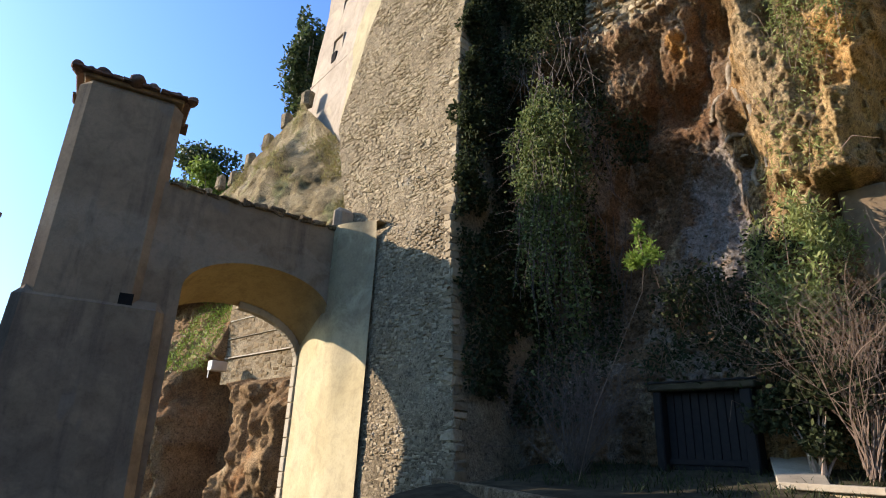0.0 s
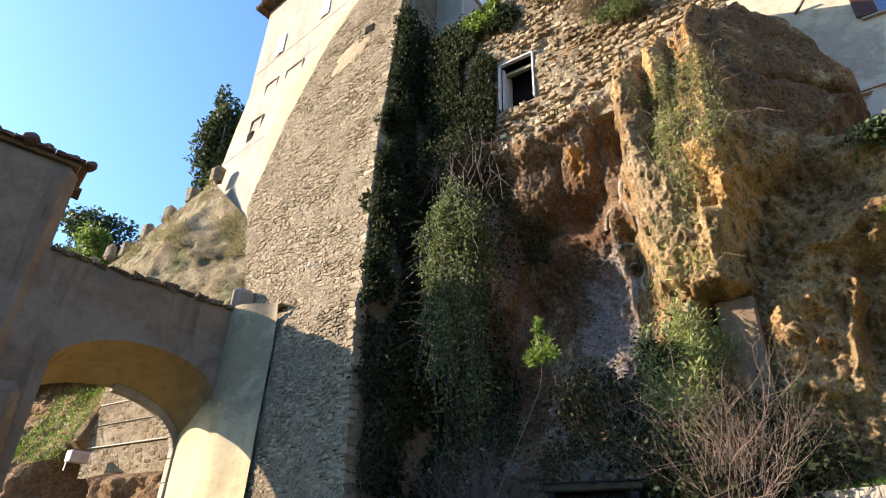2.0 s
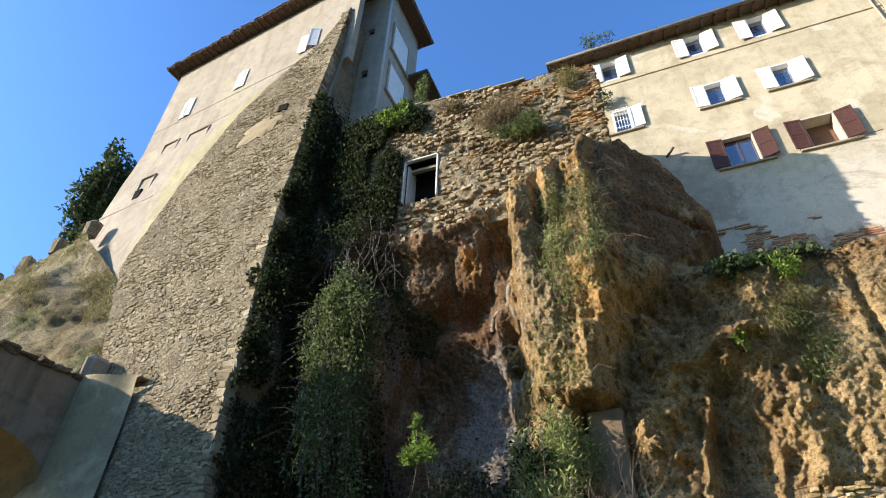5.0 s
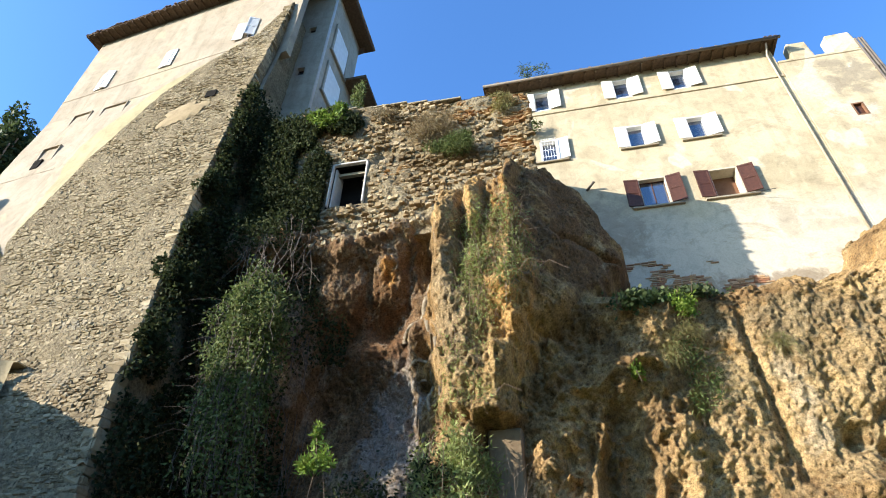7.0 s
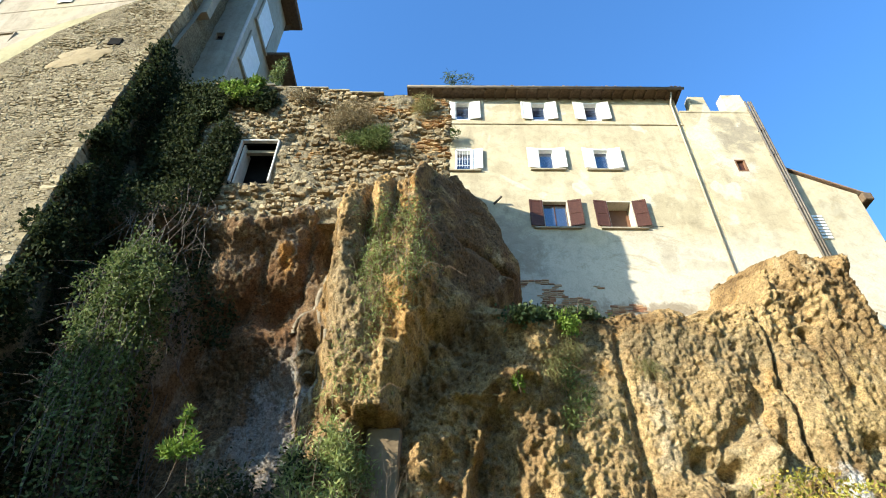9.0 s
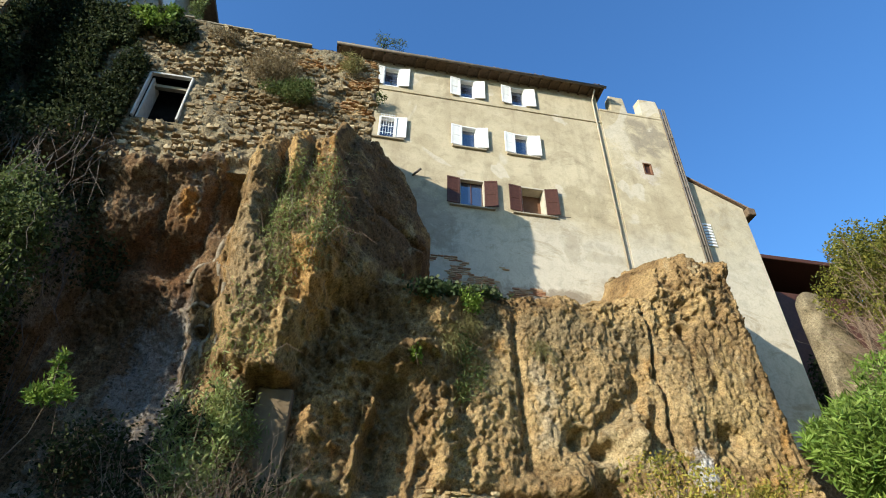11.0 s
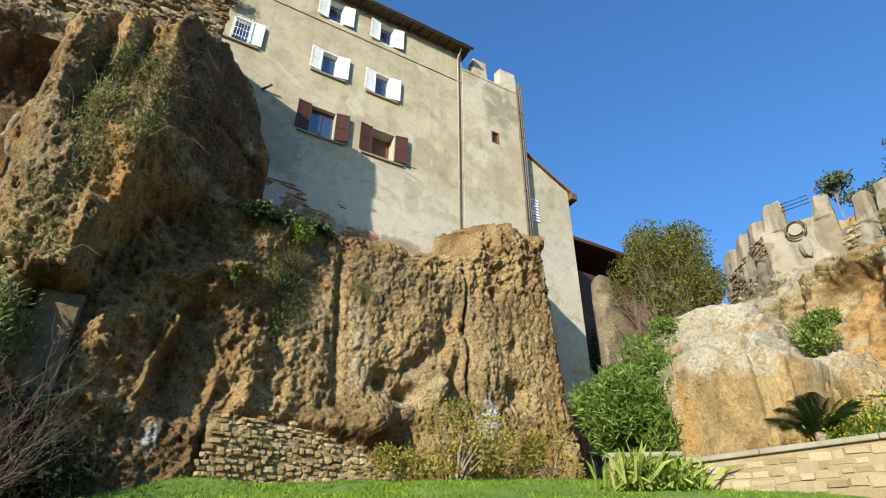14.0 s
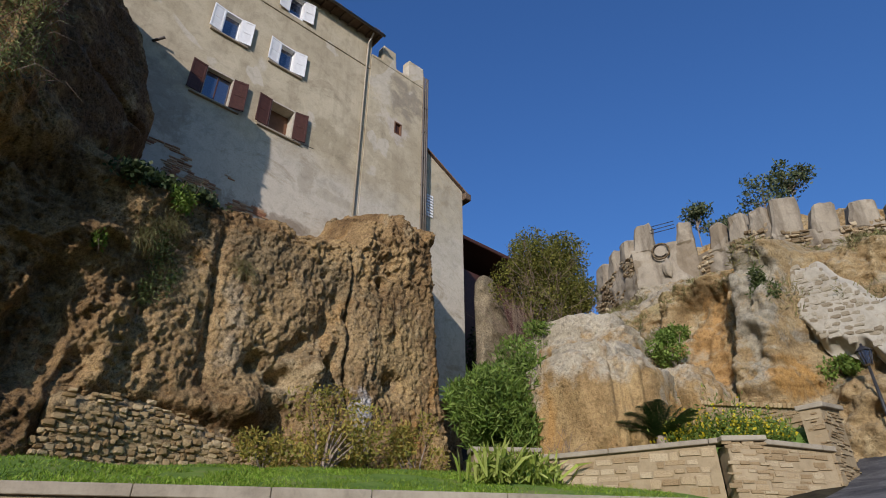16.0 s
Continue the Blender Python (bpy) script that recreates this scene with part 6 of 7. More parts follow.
        D = -0.08 * n - 0.05 * fbm(U * 5, Z * 5, U * 0, 3)
        if zt < 16.7 or ax > 27:
            seed = int(ax * 10)
            st = course_layout(0, L, 11.5, zt - 0.1, 0.14, 0.42, 0.1, 0.24, seed, lambda u, v: float(fbm(np.array(u * 0.8 + ax), np.array(v * 0.8), np.array(1.0), 3)) > -0.3, 0.02, 0.3)
            r3 = m.to_3x3()
            masonry(st, lambda u, v: (m @ Vector((u, 0.02, v)), r3 @ Vector((1, 0, 0)), (0, 0, 1), r3 @ Vector((0, -1, 0))), 0.09, M["wall_stone"], w, seed, lambda u, v: v > 13.4, "stone", "stones", ROUGH)
        me = sheet("curtain", U, D, Z, M["merlon"])
        me.transform(m)
        link("curtain", me, w)
        bm = bmesh.new()
        add_box(bm, -0.05, L + 0.05, 0.1, 0.55, 10.0, zt, 0, m)
        part("curtain_back", bm, M["merlon"], w)
        for u, mw, hh in mer:
            bm = bmesh.new()
            add_box(bm, u - 0.04, u + mw + 0.04, -0.06, 0.75, zt - 0.3, zt + hh * 0.84, 0.14, None)
            bmesh.ops.subdivide_edges(bm, edges=bm.edges, cuts=2, use_grid_fill=True)
            for v in bm.verts:
                q = v.co * 2.2 + Vector((ax, u, 0))
                if v.co.z > zt + 0.4:
                    v.co.x = u + mw / 2 + (v.co.x - u - mw / 2) * 0.86
                v.co.x += 0.14 * (v.co.z - zt)
                v.co += Vector((noise.noise(q), noise.noise(q + Vector((9, 0, 0))), noise.noise(q + Vector((0, 9, 0))))) * 0.09
            bmesh.ops.transform(bm, matrix=m, verts=bm.verts)
            part("merlon", bm, M["merlon"], w)
    # carved roundel: a ring, an inner boss and a worn relief below
    rm = Matrix.Translation((25.3, 11.65, 16.3)) @ Matrix.Rotation(radians(18), 4, "Z")
    ring = [rm @ Vector((-0.04, 0.42 * math.cos(2 * math.pi * k / 24), 0.42 * math.sin(2 * math.pi * k / 24))) for k in range(25)]
    tube("stone_roundel", ring, 0.05, M["ruin"], w, "round carved stone ring", 6)
    bm = bmesh.new()
    bmesh.ops.create_cone(bm, segments=20, radius1=0.3, radius2=0.24, depth=0.16, cap_ends=True, matrix=rm @ Matrix.Rotation(radians(90), 4, "Y"))
    part("roundel_boss", bm, M["merlon"], w)
    bm = bmesh.new()
    bmesh.ops.create_icosphere(bm, subdivisions=3, radius=0.3)
    for v in bm.verts:
        v.co = Vector((v.co.x * 0.4, v.co.y * 0.7, v.co.z * 1.6)) * (1 + 0.5 * noise.noise(v.co * 5))
    bmesh.ops.transform(bm, matrix=rm @ Matrix.Translation((0, -0.15, -0.95)), verts=bm.verts)
    part("worn_relief", bm, M["merlon"], w, "pale worn stone relief", True)
    for zz in (17.55, 17.75, 17.95):
        tube("railing_bar", [(25.35, 12.1, zz), (25.75, 10.85, zz)], 0.02, M["iron"], w)
    tagged(w, "weathered crenellated castle wall on the rock", "castle wall", kind="structure")
    # pale rubble facing on the rock
    r = empty("wall_pale_rubble", 0, 0, 0)
    rub_lo = lambda u: 6.9 + 0.78 * (u - 3.6) + 0.18 * np.sin(u * 4.1) + 0.1 * np.sin(u * 9.7)
    rub_hi = lambda u: 10.85 - 1.0 * (4.7 - u) + 0.22 * np.sin(u * 3.3 + 1) + 0.12 * np.sin(u * 8.1)
    st = course_layout(1.6, 5.4, 5.5, 11.6, 0.14, 0.36, 0.12, 0.26, 91, lambda u, v: u < 4.7 + 0.15 * (10.7 - v) and rub_lo(u) + 0.45 < v < rub_hi(u) - 0.3)
    slope = 0.32

    def px(u, v):
        return 18.0 + slope * (v - 7) + 0.16 * (4.5 - u)
    Y, Z = np.meshgrid(np.linspace(1.6, 5.35, 80), np.linspace(0, 1, 60))
    Zc = rub_lo(Y) + Z * (np.minimum(rub_hi(Y), 10.7 - (Y - 4.75) * 4.0 * (Y > 4.75)) - rub_lo(Y))
    tuck = 0.6 * (1 - S(0.0, 0.2, Z)) + 0.5 * S(0.85, 1.0, Z) + 0.6 * S(4.7, 5.35, Y)
    Z = Zc
    link("mortar_face", sheet("mortar_face", px(Y, Zc) + tuck + 0.03 * fbm(Y * 2, Z * 2, Y * 0, 4), Y, Zc, M["lime"], True), r)
    masonry(st, lambda u, v: ((px(u, v) + 0.05, u, v), (0, 1, 0), (0.3, 0, 0.95), (-0.95, 0, 0.3)), 0.05, M["lime_stone"], r, 92, None, "stone", "stones", ROUGH)
    tagged(r, "pale mortared rubble facing on the rock", "wall", kind="structure")


build_right()

# ---------------------------------------------------------------- garden walls, lamp, road, cellar gate
def wall_run(parent, a, b, z_bot, z_top, thick, mat, seed, kind="stone", cap=True, sizes=(0.25, 0.6, 0.14, 0.26), cap_h=0.1):
    """A straight masonry wall from a to b (x, y, bottom, top at each end), faced with stones on its right side."""
    ax, ay = a
    bx, by = b
    d = Vector((bx - ax, by - ay, 0))
    L = d.length
    ang = math.atan2(d.y, d.x)
    m = Matrix.Translation((ax, ay, 0)) @ Matrix.Rotation(ang, 4, "Z")
    bm = bmesh.new()
    add_box(bm, 0, L, 0.0, thick, z_bot - 0.6, z_bot + 1.0)
    for v in bm.verts:
        v.co.z = z_bot - 0.6 if v.co.z < z_bot else z_top[0] + (z_top[1] - z_top[0]) * v.co.x / L
    bmesh.ops.transform(bm, matrix=m, verts=bm.verts)
    part("wall_core", bm, M["mortar"], parent)
    ua = np.array((d.x / L, d.y / L, 0))
    na = np.array((d.y / L, -d.x / L, 0))
    zt = lambda u: z_top[0] + (z_top[1] - z_top[0]) * u / L
    st = course_layout(0.0, L, z_bot - 0.1, max(z_top), *sizes, seed, lambda u, v: v < zt(u) - 0.05 and 0.1 < u < L - 0.05, 0.022, 0.08)
    masonry(st, lambda u, v: ((ax + ua[0] * u + na[0] * -0.037, ay + ua[1] * u + na[1] * -0.037, v), ua, (0, 0, 1), na), 0.05, mat, parent, seed, None, kind, kind + "s", FLAT)
    if cap:
        u = -0.08
        while u < L + 0.05:
            w = min(RNG.uniform(1.2, 2.2), L + 0.08 - u)
            bm = bmesh.new()
            add_box(bm, u, u + w - 0.008, -0.09, thick + 0.06, 0, cap_h, 0.012)
            for v in bm.verts:
                v.co.z += zt(v.co.x)
            bmesh.ops.transform(bm, matrix=m, verts=bm.verts)
            part("coping_slab", bm, M["concrete"], parent)
            u += w


def build_garden():
    k = empty("wall_terrace", 0, 0, 0)
    a = KA + KD * -0.9
    b = KA + KD * 13.6
    wall_run(k, tuple(a), tuple(b), 2.3, (2.74, 2.74), 0.35, M["warm_stone"], 201, cap_h=0.18)
    tagged(k, "low terrace wall with a concrete coping along the lawn", "wall", kind="structure")
    g = empty("wall_garden", 0, 0, 0)
    wall_run(g, (10.05, 8.4), (11.95, 5.25), 3.0, (3.9, 4.05), 0.35, M["warm_stone"], 211, sizes=(0.16, 0.42, 0.12, 0.22))
    wall_run(g, (12.25, 4.95), (13.95, 3.85), 3.0, (4.08, 3.95), 0.35, M["warm_stone"], 212, sizes=(0.16, 0.45, 0.06, 0.15))
    m = Matrix.Translation((12.0, 5.0, 0)) @ Matrix.Rotation(radians(-46), 4, "Z")
    bm = bmesh.new()
    add_box(bm, -0.1, 0.55, -0.14, 0.4, 2.6, 4.0, 0.02, m)
    part("pier_core", bm, M["mortar"], g)
    st = course_layout(-0.12, 0.56, 2.8, 4.02, 0.14, 0.3, 0.055, 0.1, 215, None, 0.006, 0.04)
    rot = m.to_3x3()
    masonry(st, lambda u, v: (m @ Vector((u, -0.1, v)), rot @ Vector((1, 0, 0)), (0, 0, 1), rot @ Vector((0, -1, 0))), 0.05, M["warm_stone"], g, 216, None, "stone", "stones", FLAT)
    bm = bmesh.new()
    add_box(bm, -0.2, 0.65, -0.2, 0.45, 4.04, 4.14, 0.015, m)
    part("pier_cap", bm, M["concrete"], g)
    tagged(g, "low rubble garden wall with a flat stone coping", "wall", kind="structure")
    h = empty("wall_flowerbed", 0, 0, 0)
    wall_run(h, (15.4, 7.8), (15.05, 3.9), 4.4, (5.98, 4.98), 0.3, M["warm_stone"], 221, "stone", False, (0.16, 0.4, 0.07, 0.14))
    wall_run(h, (13.98, 3.8), (15.05, 3.75), 3.2, (4.85, 4.95), 0.4, M["warm_stone"], 222, "stone", True, (0.2, 0.4, 0.05, 0.1))
    wall_run(h, (13.965, 4.2), (13.965, 3.8), 3.2, (4.84, 4.84), 0.012, M["warm_stone"], 223, "stone", False, (0.1, 0.3, 0.05, 0.1))
    for i in range(40):
        t = i / 39
        x, y, z = 15.4 - 0.35 * t, 7.8 - 3.9 * t, 5.99 - 1.0 * t
        bm = bmesh.new()
        add_box(bm, x - 0.08, x + 0.25, y - 0.045, y + 0.045, z, z + 0.11, 0.008)
        part("rowlock_brick", bm, M["patch_stone"], h)
    tagged(h, "brick wall with a rowlock top behind the flower bed", "wall", kind="structure")
    p = empty("planter", 0, 0, 0)
    wall_run(p, (9.5, 9.55), (10.75, 8.75), 3.2, (4.2, 4.22), 0.3, M["warm_stone"], 231, "stone", True, (0.3, 0.6, 0.2, 0.35))
    tagged(p, "small masonry planter with a concrete rim", "planter", kind="structure")
    # flower bed soil between the walls
    bm = bmesh.new()
    vs = [bm.verts.new(q) for q in ((10.3, 8.5, 3.7), (12.15, 5.3, 3.85), (13.9, 4.1, 3.85), (15.1, 4.1, 4.7), (15.4, 7.3, 5.1), (13.5, 9.5, 4.6))]
    bm.faces.new(vs)
    ob = part("flowerbed_soil", bm, M["soil"])
    tagged(ob, "planted soil bed behind the garden wall", "flower bed", kind="structure")
    # lower coping by the cellar door
    for i, (x0, y0, x1, y1, za, zb) in enumerate(((-3.55, 12.4, -2.95, 10.6, 1.8, 1.35), (-2.95, 10.6, -0.9, 10.0, 1.35, 1.35))):
        q = empty("wall_low_coping", 0, 0, 0)
        wall_run(q, (x0, y0), (x1, y1), 0.3, (za, zb), 0.55, M["warm_stone"], 240 + i)
        tagged(q, "low wall with a broad pale coping", "wall", kind="structure")
    q = empty("kerb_bed", 0, 0, 0)
    pts = [(-9.4, 9.5), (-7.5, 8.45), (-4.75, 6.8), (-1.5, 5.6)]
    for (xa, ya), (xb, yb) in zip(pts, pts[1:]):
        n = 4
        for i in range(n):
            t0, t1 = i / n, (i + 1) / n
            x0, y0, x1, y1 = xa + (xb - xa) * t0, ya + (yb - ya) * t0, xa + (xb - xa) * t1, ya + (yb - ya) * t1
            m = Matrix.Translation((x0, y0, 0)) @ Matrix.Rotation(math.atan2(y1 - y0, x1 - x0), 4, "Z")
            # kerb stones use the darkened stone to match the shade they lie in
            box("kerb_stone", 0, math.hypot(x1 - x0, y1 - y0) - 0.01, -0.1, 0.1, 0.3, 1.17, M["ruin"], q, bev=0.02, m=m)
    tagged(q, "worn stone kerb edging the bed", "kerb", kind="structure")
    # road
    X, Y = np.meshgrid(np.linspace(3, 60, 160), np.linspace(-5.5, 3.7, 40))
    Y = Y + 0.16 * np.clip(X - 13.8, 0, 30)
    Z = low_ground(X, Y) + 0.05 + 0.015 * fbm(X * 0.8, Y * 0.8, X * 0, 3)
    ob = link("road", sheet("road", X, Y, Z, M["asphalt"]))
    tagged(ob, "worn patched asphalt road climbing past the garden", "road", kind="structure")


build_garden()


def build_lamp():
    z0 = float(low_ground(np.array(17.6), np.array(3.45)))
    la = empty("street_lamp", 17.6, 3.4, z0)
    H = 6.45 - z0
    tube("post", [(0, 0, -0.3), (0, 0, H)], 0.06, M["iron"], la, sides=10, taper=0.035)
    tube("base", [(0, 0, -0.3), (0, 0, 0.7)], 0.11, M["iron"], la, sides=10, taper=0.08)
    bm = bmesh.new()
    bmesh.ops.create_cone(bm, segments=6, radius1=0.1, radius2=0.18, depth=0.34, cap_ends=True, matrix=Matrix.Translation((0, 0, H + 0.22)))
    lantern = part("lantern", bm, M["glass"], la, "six-sided glass lantern")
    bm = bmesh.new()
    bmesh.ops.create_cone(bm, segments=6, radius1=0.23, radius2=0.04, depth=0.16, cap_ends=True, matrix=Matrix.Translation((0, 0, H + 0.47)))
    bmesh.ops.create_icosphere(bm, subdivisions=1, radius=0.04, matrix=Matrix.Translation((0, 0, H + 0.58)))
    part("lantern_roof", bm, M["iron"], lantern)
    for i in range(6):
        w = math.pi / 3 * i
        tube("lantern_rib", [(0.105 * math.cos(w), 0.105 * math.sin(w), H + 0.04), (0.19 * math.cos(w), 0.19 * math.sin(w), H + 0.4)], 0.012, M["iron"], lantern, sides=4)
    tagged(la, "black iron street lamp with a six-sided lantern", "street lamp")


build_lamp()


def build_door():
    d = empty("door_cellar", -4.95, 12.75, 0.2)
    # jambs, lintel and the strip above it are coloured dark for the deep shade
    bm = bmesh.new()
    add_box(bm, -1.0, -0.82, -0.05, 0.4, -0.4, 2.95, 0.03)
    add_box(bm, 0.82, 1.05, -0.05, 0.4, -0.4, 2.95, 0.03)
    part("door_jamb", bm, M["gatewood"], d)
    box("lintel", -1.1, 1.15, -0.1, 0.4, 2.95, 3.1, M["earth"], d, "lintel coloured dark for the shade at the cliff foot", 0.03)
    box("lintel_shade", -1.15, 1.2, -0.12, -0.05, 3.11, 3.15, M["gatewood"], d, bev=0.01)
    for i in range(9):
        x = -0.8 + i * 0.18
        box("board", x, x + 0.165, 0.2, 0.24, 1.55, 2.93, M["gatewood"], d, bev=0.006)
    box("cross_bar", -0.82, 0.82, 0.16, 0.26, 1.45, 1.57, M["gatewood"], d, bev=0.01)
    box("backing", -0.85, 0.85, 0.3, 0.4, -0.4, 2.95, M["dark"], d)
    box("lower_panel", -0.82, 0.82, 0.2, 0.25, -0.4, 1.45, M["gatewood"], d, bev=0.01)
    nearer(d)
    tagged(d, "black boarded cellar door in the cliff foot", "door", kind="structure")


build_door()


def build_base_masonry():
    w = empty("wall_base_masonry", 0, 0, 0)
    top = lambda u: np.interp(u, (1.7, 1.95, 2.85, 4.4, 5.3, 6.5, 7.3), (4.2, 5.05, 5.15, 4.98, 4.75, 4.35, 3.9))
    edge = lambda u, v: v < top(u) + 0.14 * math.sin(u * 7) + 0.1 * math.sin(u * 17) and u > 1.95 + 0.15 * math.sin(v * 4.3) and (u < 6.3 or float(fbm(np.array(u * 1.4), np.array(v * 1.4), np.array(2.0), 3)) > 0.35 * (u - 6.6))
    st = course_layout(1.7, 7.6, 3.2, 6.0, 0.11, 0.27, 0.09, 0.165, 261, edge, 0.01, 0.2)

    def face(u, v):
        s = nearness(u)
        return np.stack([u * s, (13.8 + 0.08 * (v - 3.2) + 0.07 * np.sin(1.3 * u) + 0.04 * np.sin(2.9 * v + u)) * s, 1.6 + (v - 1.6) * s], -1)

    def place(u, v):
        return tuple(face(np.array(u), np.array(v))), (1, 0.0, 0), (0, 0.1, 1), (0, -1, 0.1)
    masonry(st, place, 0.06, M["patch_stone"], w, 262, None, "stone", "stones", LUMPY)
    X, Z = np.meshgrid(np.linspace(1.8, 7.5, 140), np.linspace(3.0, 6.0, 70))
    Zt = np.minimum(Z, top(X) + 0.25)
    Q = face(X, Zt)
    Q[..., 1] += -0.02 - 0.04 * fbm(X * 3.6, Z * 3.2, X * 0, 5, 0.65) + 0.5 * S(-0.25, 0.25, Z - top(X) - 0.12 * fbm(X * 2.5, Z * 0.5, X * 0, 3)) + 0.5 * (1 - S(1.75, 2.0, X + 0.1 * np.sin(Z * 4))) + 0.4 * S(6.9, 7.5, X)
    link("wall_core", sheet("wall_core", Q[..., 0], Q[..., 1], Q[..., 2], M["patch_mortar"]), w)
    tagged(w, "rough coursed stone patch at the cliff foot", "wall", kind="structure")


build_base_masonry()

# ---------------------------------------------------------------- plants
def twigs(base, height, spread, count, seed, r0=0.03, forks=3, lean=(0, 0), up=0.5):
    """A bare shrub: many stems that fork upwards; returns mesh data."""
    r = np.random.default_rng(seed)
    V, F = [], []

    def add(pts, ra, rb):
        vs, fs = tube_data(pts, ra, 4, rb)
        b = len(V)
        V.extend(vs)
        F.extend([tuple(i + b for i in f) for f in fs])

    def grow(p, d, L, rad, depth):
        pts = [p]
        q = p.copy()
        dd = d.copy()
        for s in range(4):
            dd = (dd + Vector(r.normal(0, 0.16, 3)) + Vector((0, 0, 0.06))).normalized()
            q = q + dd * L / 4
            pts.append(q.copy())
        add(pts, rad, rad * 0.6)
        if depth > 0:
            for c in range(int(r.integers(2, 4))):
                k = int(r.integers(2, 5))
                nd = (dd + Vector(r.normal(0, 0.45, 3)) + Vector((0, 0, 0.15))).normalized()
                grow(pts[k].copy(), nd, L * r.uniform(0.5, 0.8), rad * 0.6, depth - 1)
    for c in range(count):
        w = r.uniform(0, 2 * math.pi)
        s = spread * math.sqrt(r.uniform(0, 1))
        d = Vector((math.cos(w) * s + lean[0], math.sin(w) * s * 0.7 + lean[1], up + 0.5)).normalized()
        grow(Vector(base) + Vector(r.normal(0, 0.05, 3)), d, height * r.uniform(0.35, 0.6), r0 * r.uniform(0.6, 1.1), forks)
    return V, F


def shrub_bare(name, base, height, spread, count, seed, mat, label, forks=3, r0=0.03):
    ob = empty(name, 0, 0, 0)
    for k in range(count):
        V, F = twigs(base, height, spread, 1, seed * 100 + k, r0, forks)
        link("stem", mesh_of("stem", V, F, mat), ob)
    tagged(ob, label, "shrub")
    return ob


def clump_points(c, r, n, seed, hollow=0.35, lumps=9):
    """Points in an uneven crown made of smaller lumps, with gaps."""
    g = np.random.default_rng(seed)
    d = g.normal(size=(lumps, 3))
    d /= np.linalg.norm(d, axis=1, keepdims=True)
    cen = d * g.uniform(0.35, 0.8, (lumps, 1))
    rad = g.uniform(0.28, 0.5, lumps)
    k = g.integers(lumps, size=n)
    q = g.normal(size=(n, 3))
    q /= np.linalg.norm(q, axis=1, keepdims=True)
    q *= g.uniform(hollow, 1.0, (n, 1)) ** 0.5
    return np.array(c) + (cen[k] + q * rad[k][:, None]) * np.array(r)


def bush(name, c, r, n, seed, mat, length, width, label, stems=8, category="bush", up=0.2, ground=None, stem_mat="bark", lumps=9):
    ob = empty(name, *c)
    P = clump_points((0, 0, 0), r, n, seed, 0.3, lumps)
    link("foliage", quads("foliage", leaves(P, length, width, up), M[mat]), ob)
    g = np.random.default_rng(seed + 1)
    z0 = (ground if ground is not None else c[2] - r[2]) - c[2]
    V, F = [], []
    for k in range(stems):
        e = P[g.integers(n)] * 0.8
        pts = [Vector((g.normal(0, 0.08), g.normal(0, 0.08), z0)), Vector((e[0] * 0.35, e[1] * 0.35, z0 * 0.5 + e[2] * 0.5)), Vector(e)]
        vs, fs = tube_data(pts, 0.035 * max(r), 5, 0.006)
        b = len(V)
        V.extend(vs)
        F.extend([tuple(i + b for i in f) for f in fs])
    link("stemwork", mesh_of("stemwork", V, F, M[stem_mat]), ob)
    tagged(ob, label, category)
    return ob


def tree(name, base, height, crown_c, crown_r, n, seed, mat, leaf, label, lumps=16):
    ob = empty(name, *base)
    g = np.random.default_rng(seed)
    cc = np.array(crown_c) - np.array(base)
    P = clump_points(cc, crown_r, n, seed, 0.2, lumps)
    link("crown", quads("crown", leaves(P, leaf, leaf * 0.5, 0.1), M[mat]), ob)
    V, F = [], []
    top = Vector(cc)
    pts = [Vector((0, 0, -0.5)), top * 0.5 + Vector((g.normal(0, 0.2), 0, 0)), top]
    vs, fs = tube_data(pts, 0.022 * height, 8, 0.006 * height)
    V.extend(vs)
    F.extend(fs)
    for k in range(16):
        e = Vector(P[g.integers(n)])
        s = top * g.uniform(0.45 if height > 6 else 0.93, 0.98)
        vs, fs = tube_data([s, (s + e) * 0.5 + Vector((0, 0, -0.1)), e], 0.006 * height, 5, 0.002 * height)
        b = len(V)
        V.extend(vs)
        F.extend([tuple(i + b for i in f) for f in fs])
    tagged(link("trunk", mesh_of("trunk", V, F, M["bark"]), ob), kind="stuff")
    tagged(ob, label, "tree", group=name.replace("_", " ") + "s" if name in ("eucalyptus", "far_tree") else "")
    return ob


def surface_points(n, seed, x0, x1, z0, z1, off=0.1):
    g = np.random.default_rng(seed)
    x, z = g.uniform(x0, x1, n), g.uniform(z0, z1, n)
    return cliff_pt(x, z, off + np.abs(g.normal(0, 0.16, n)))


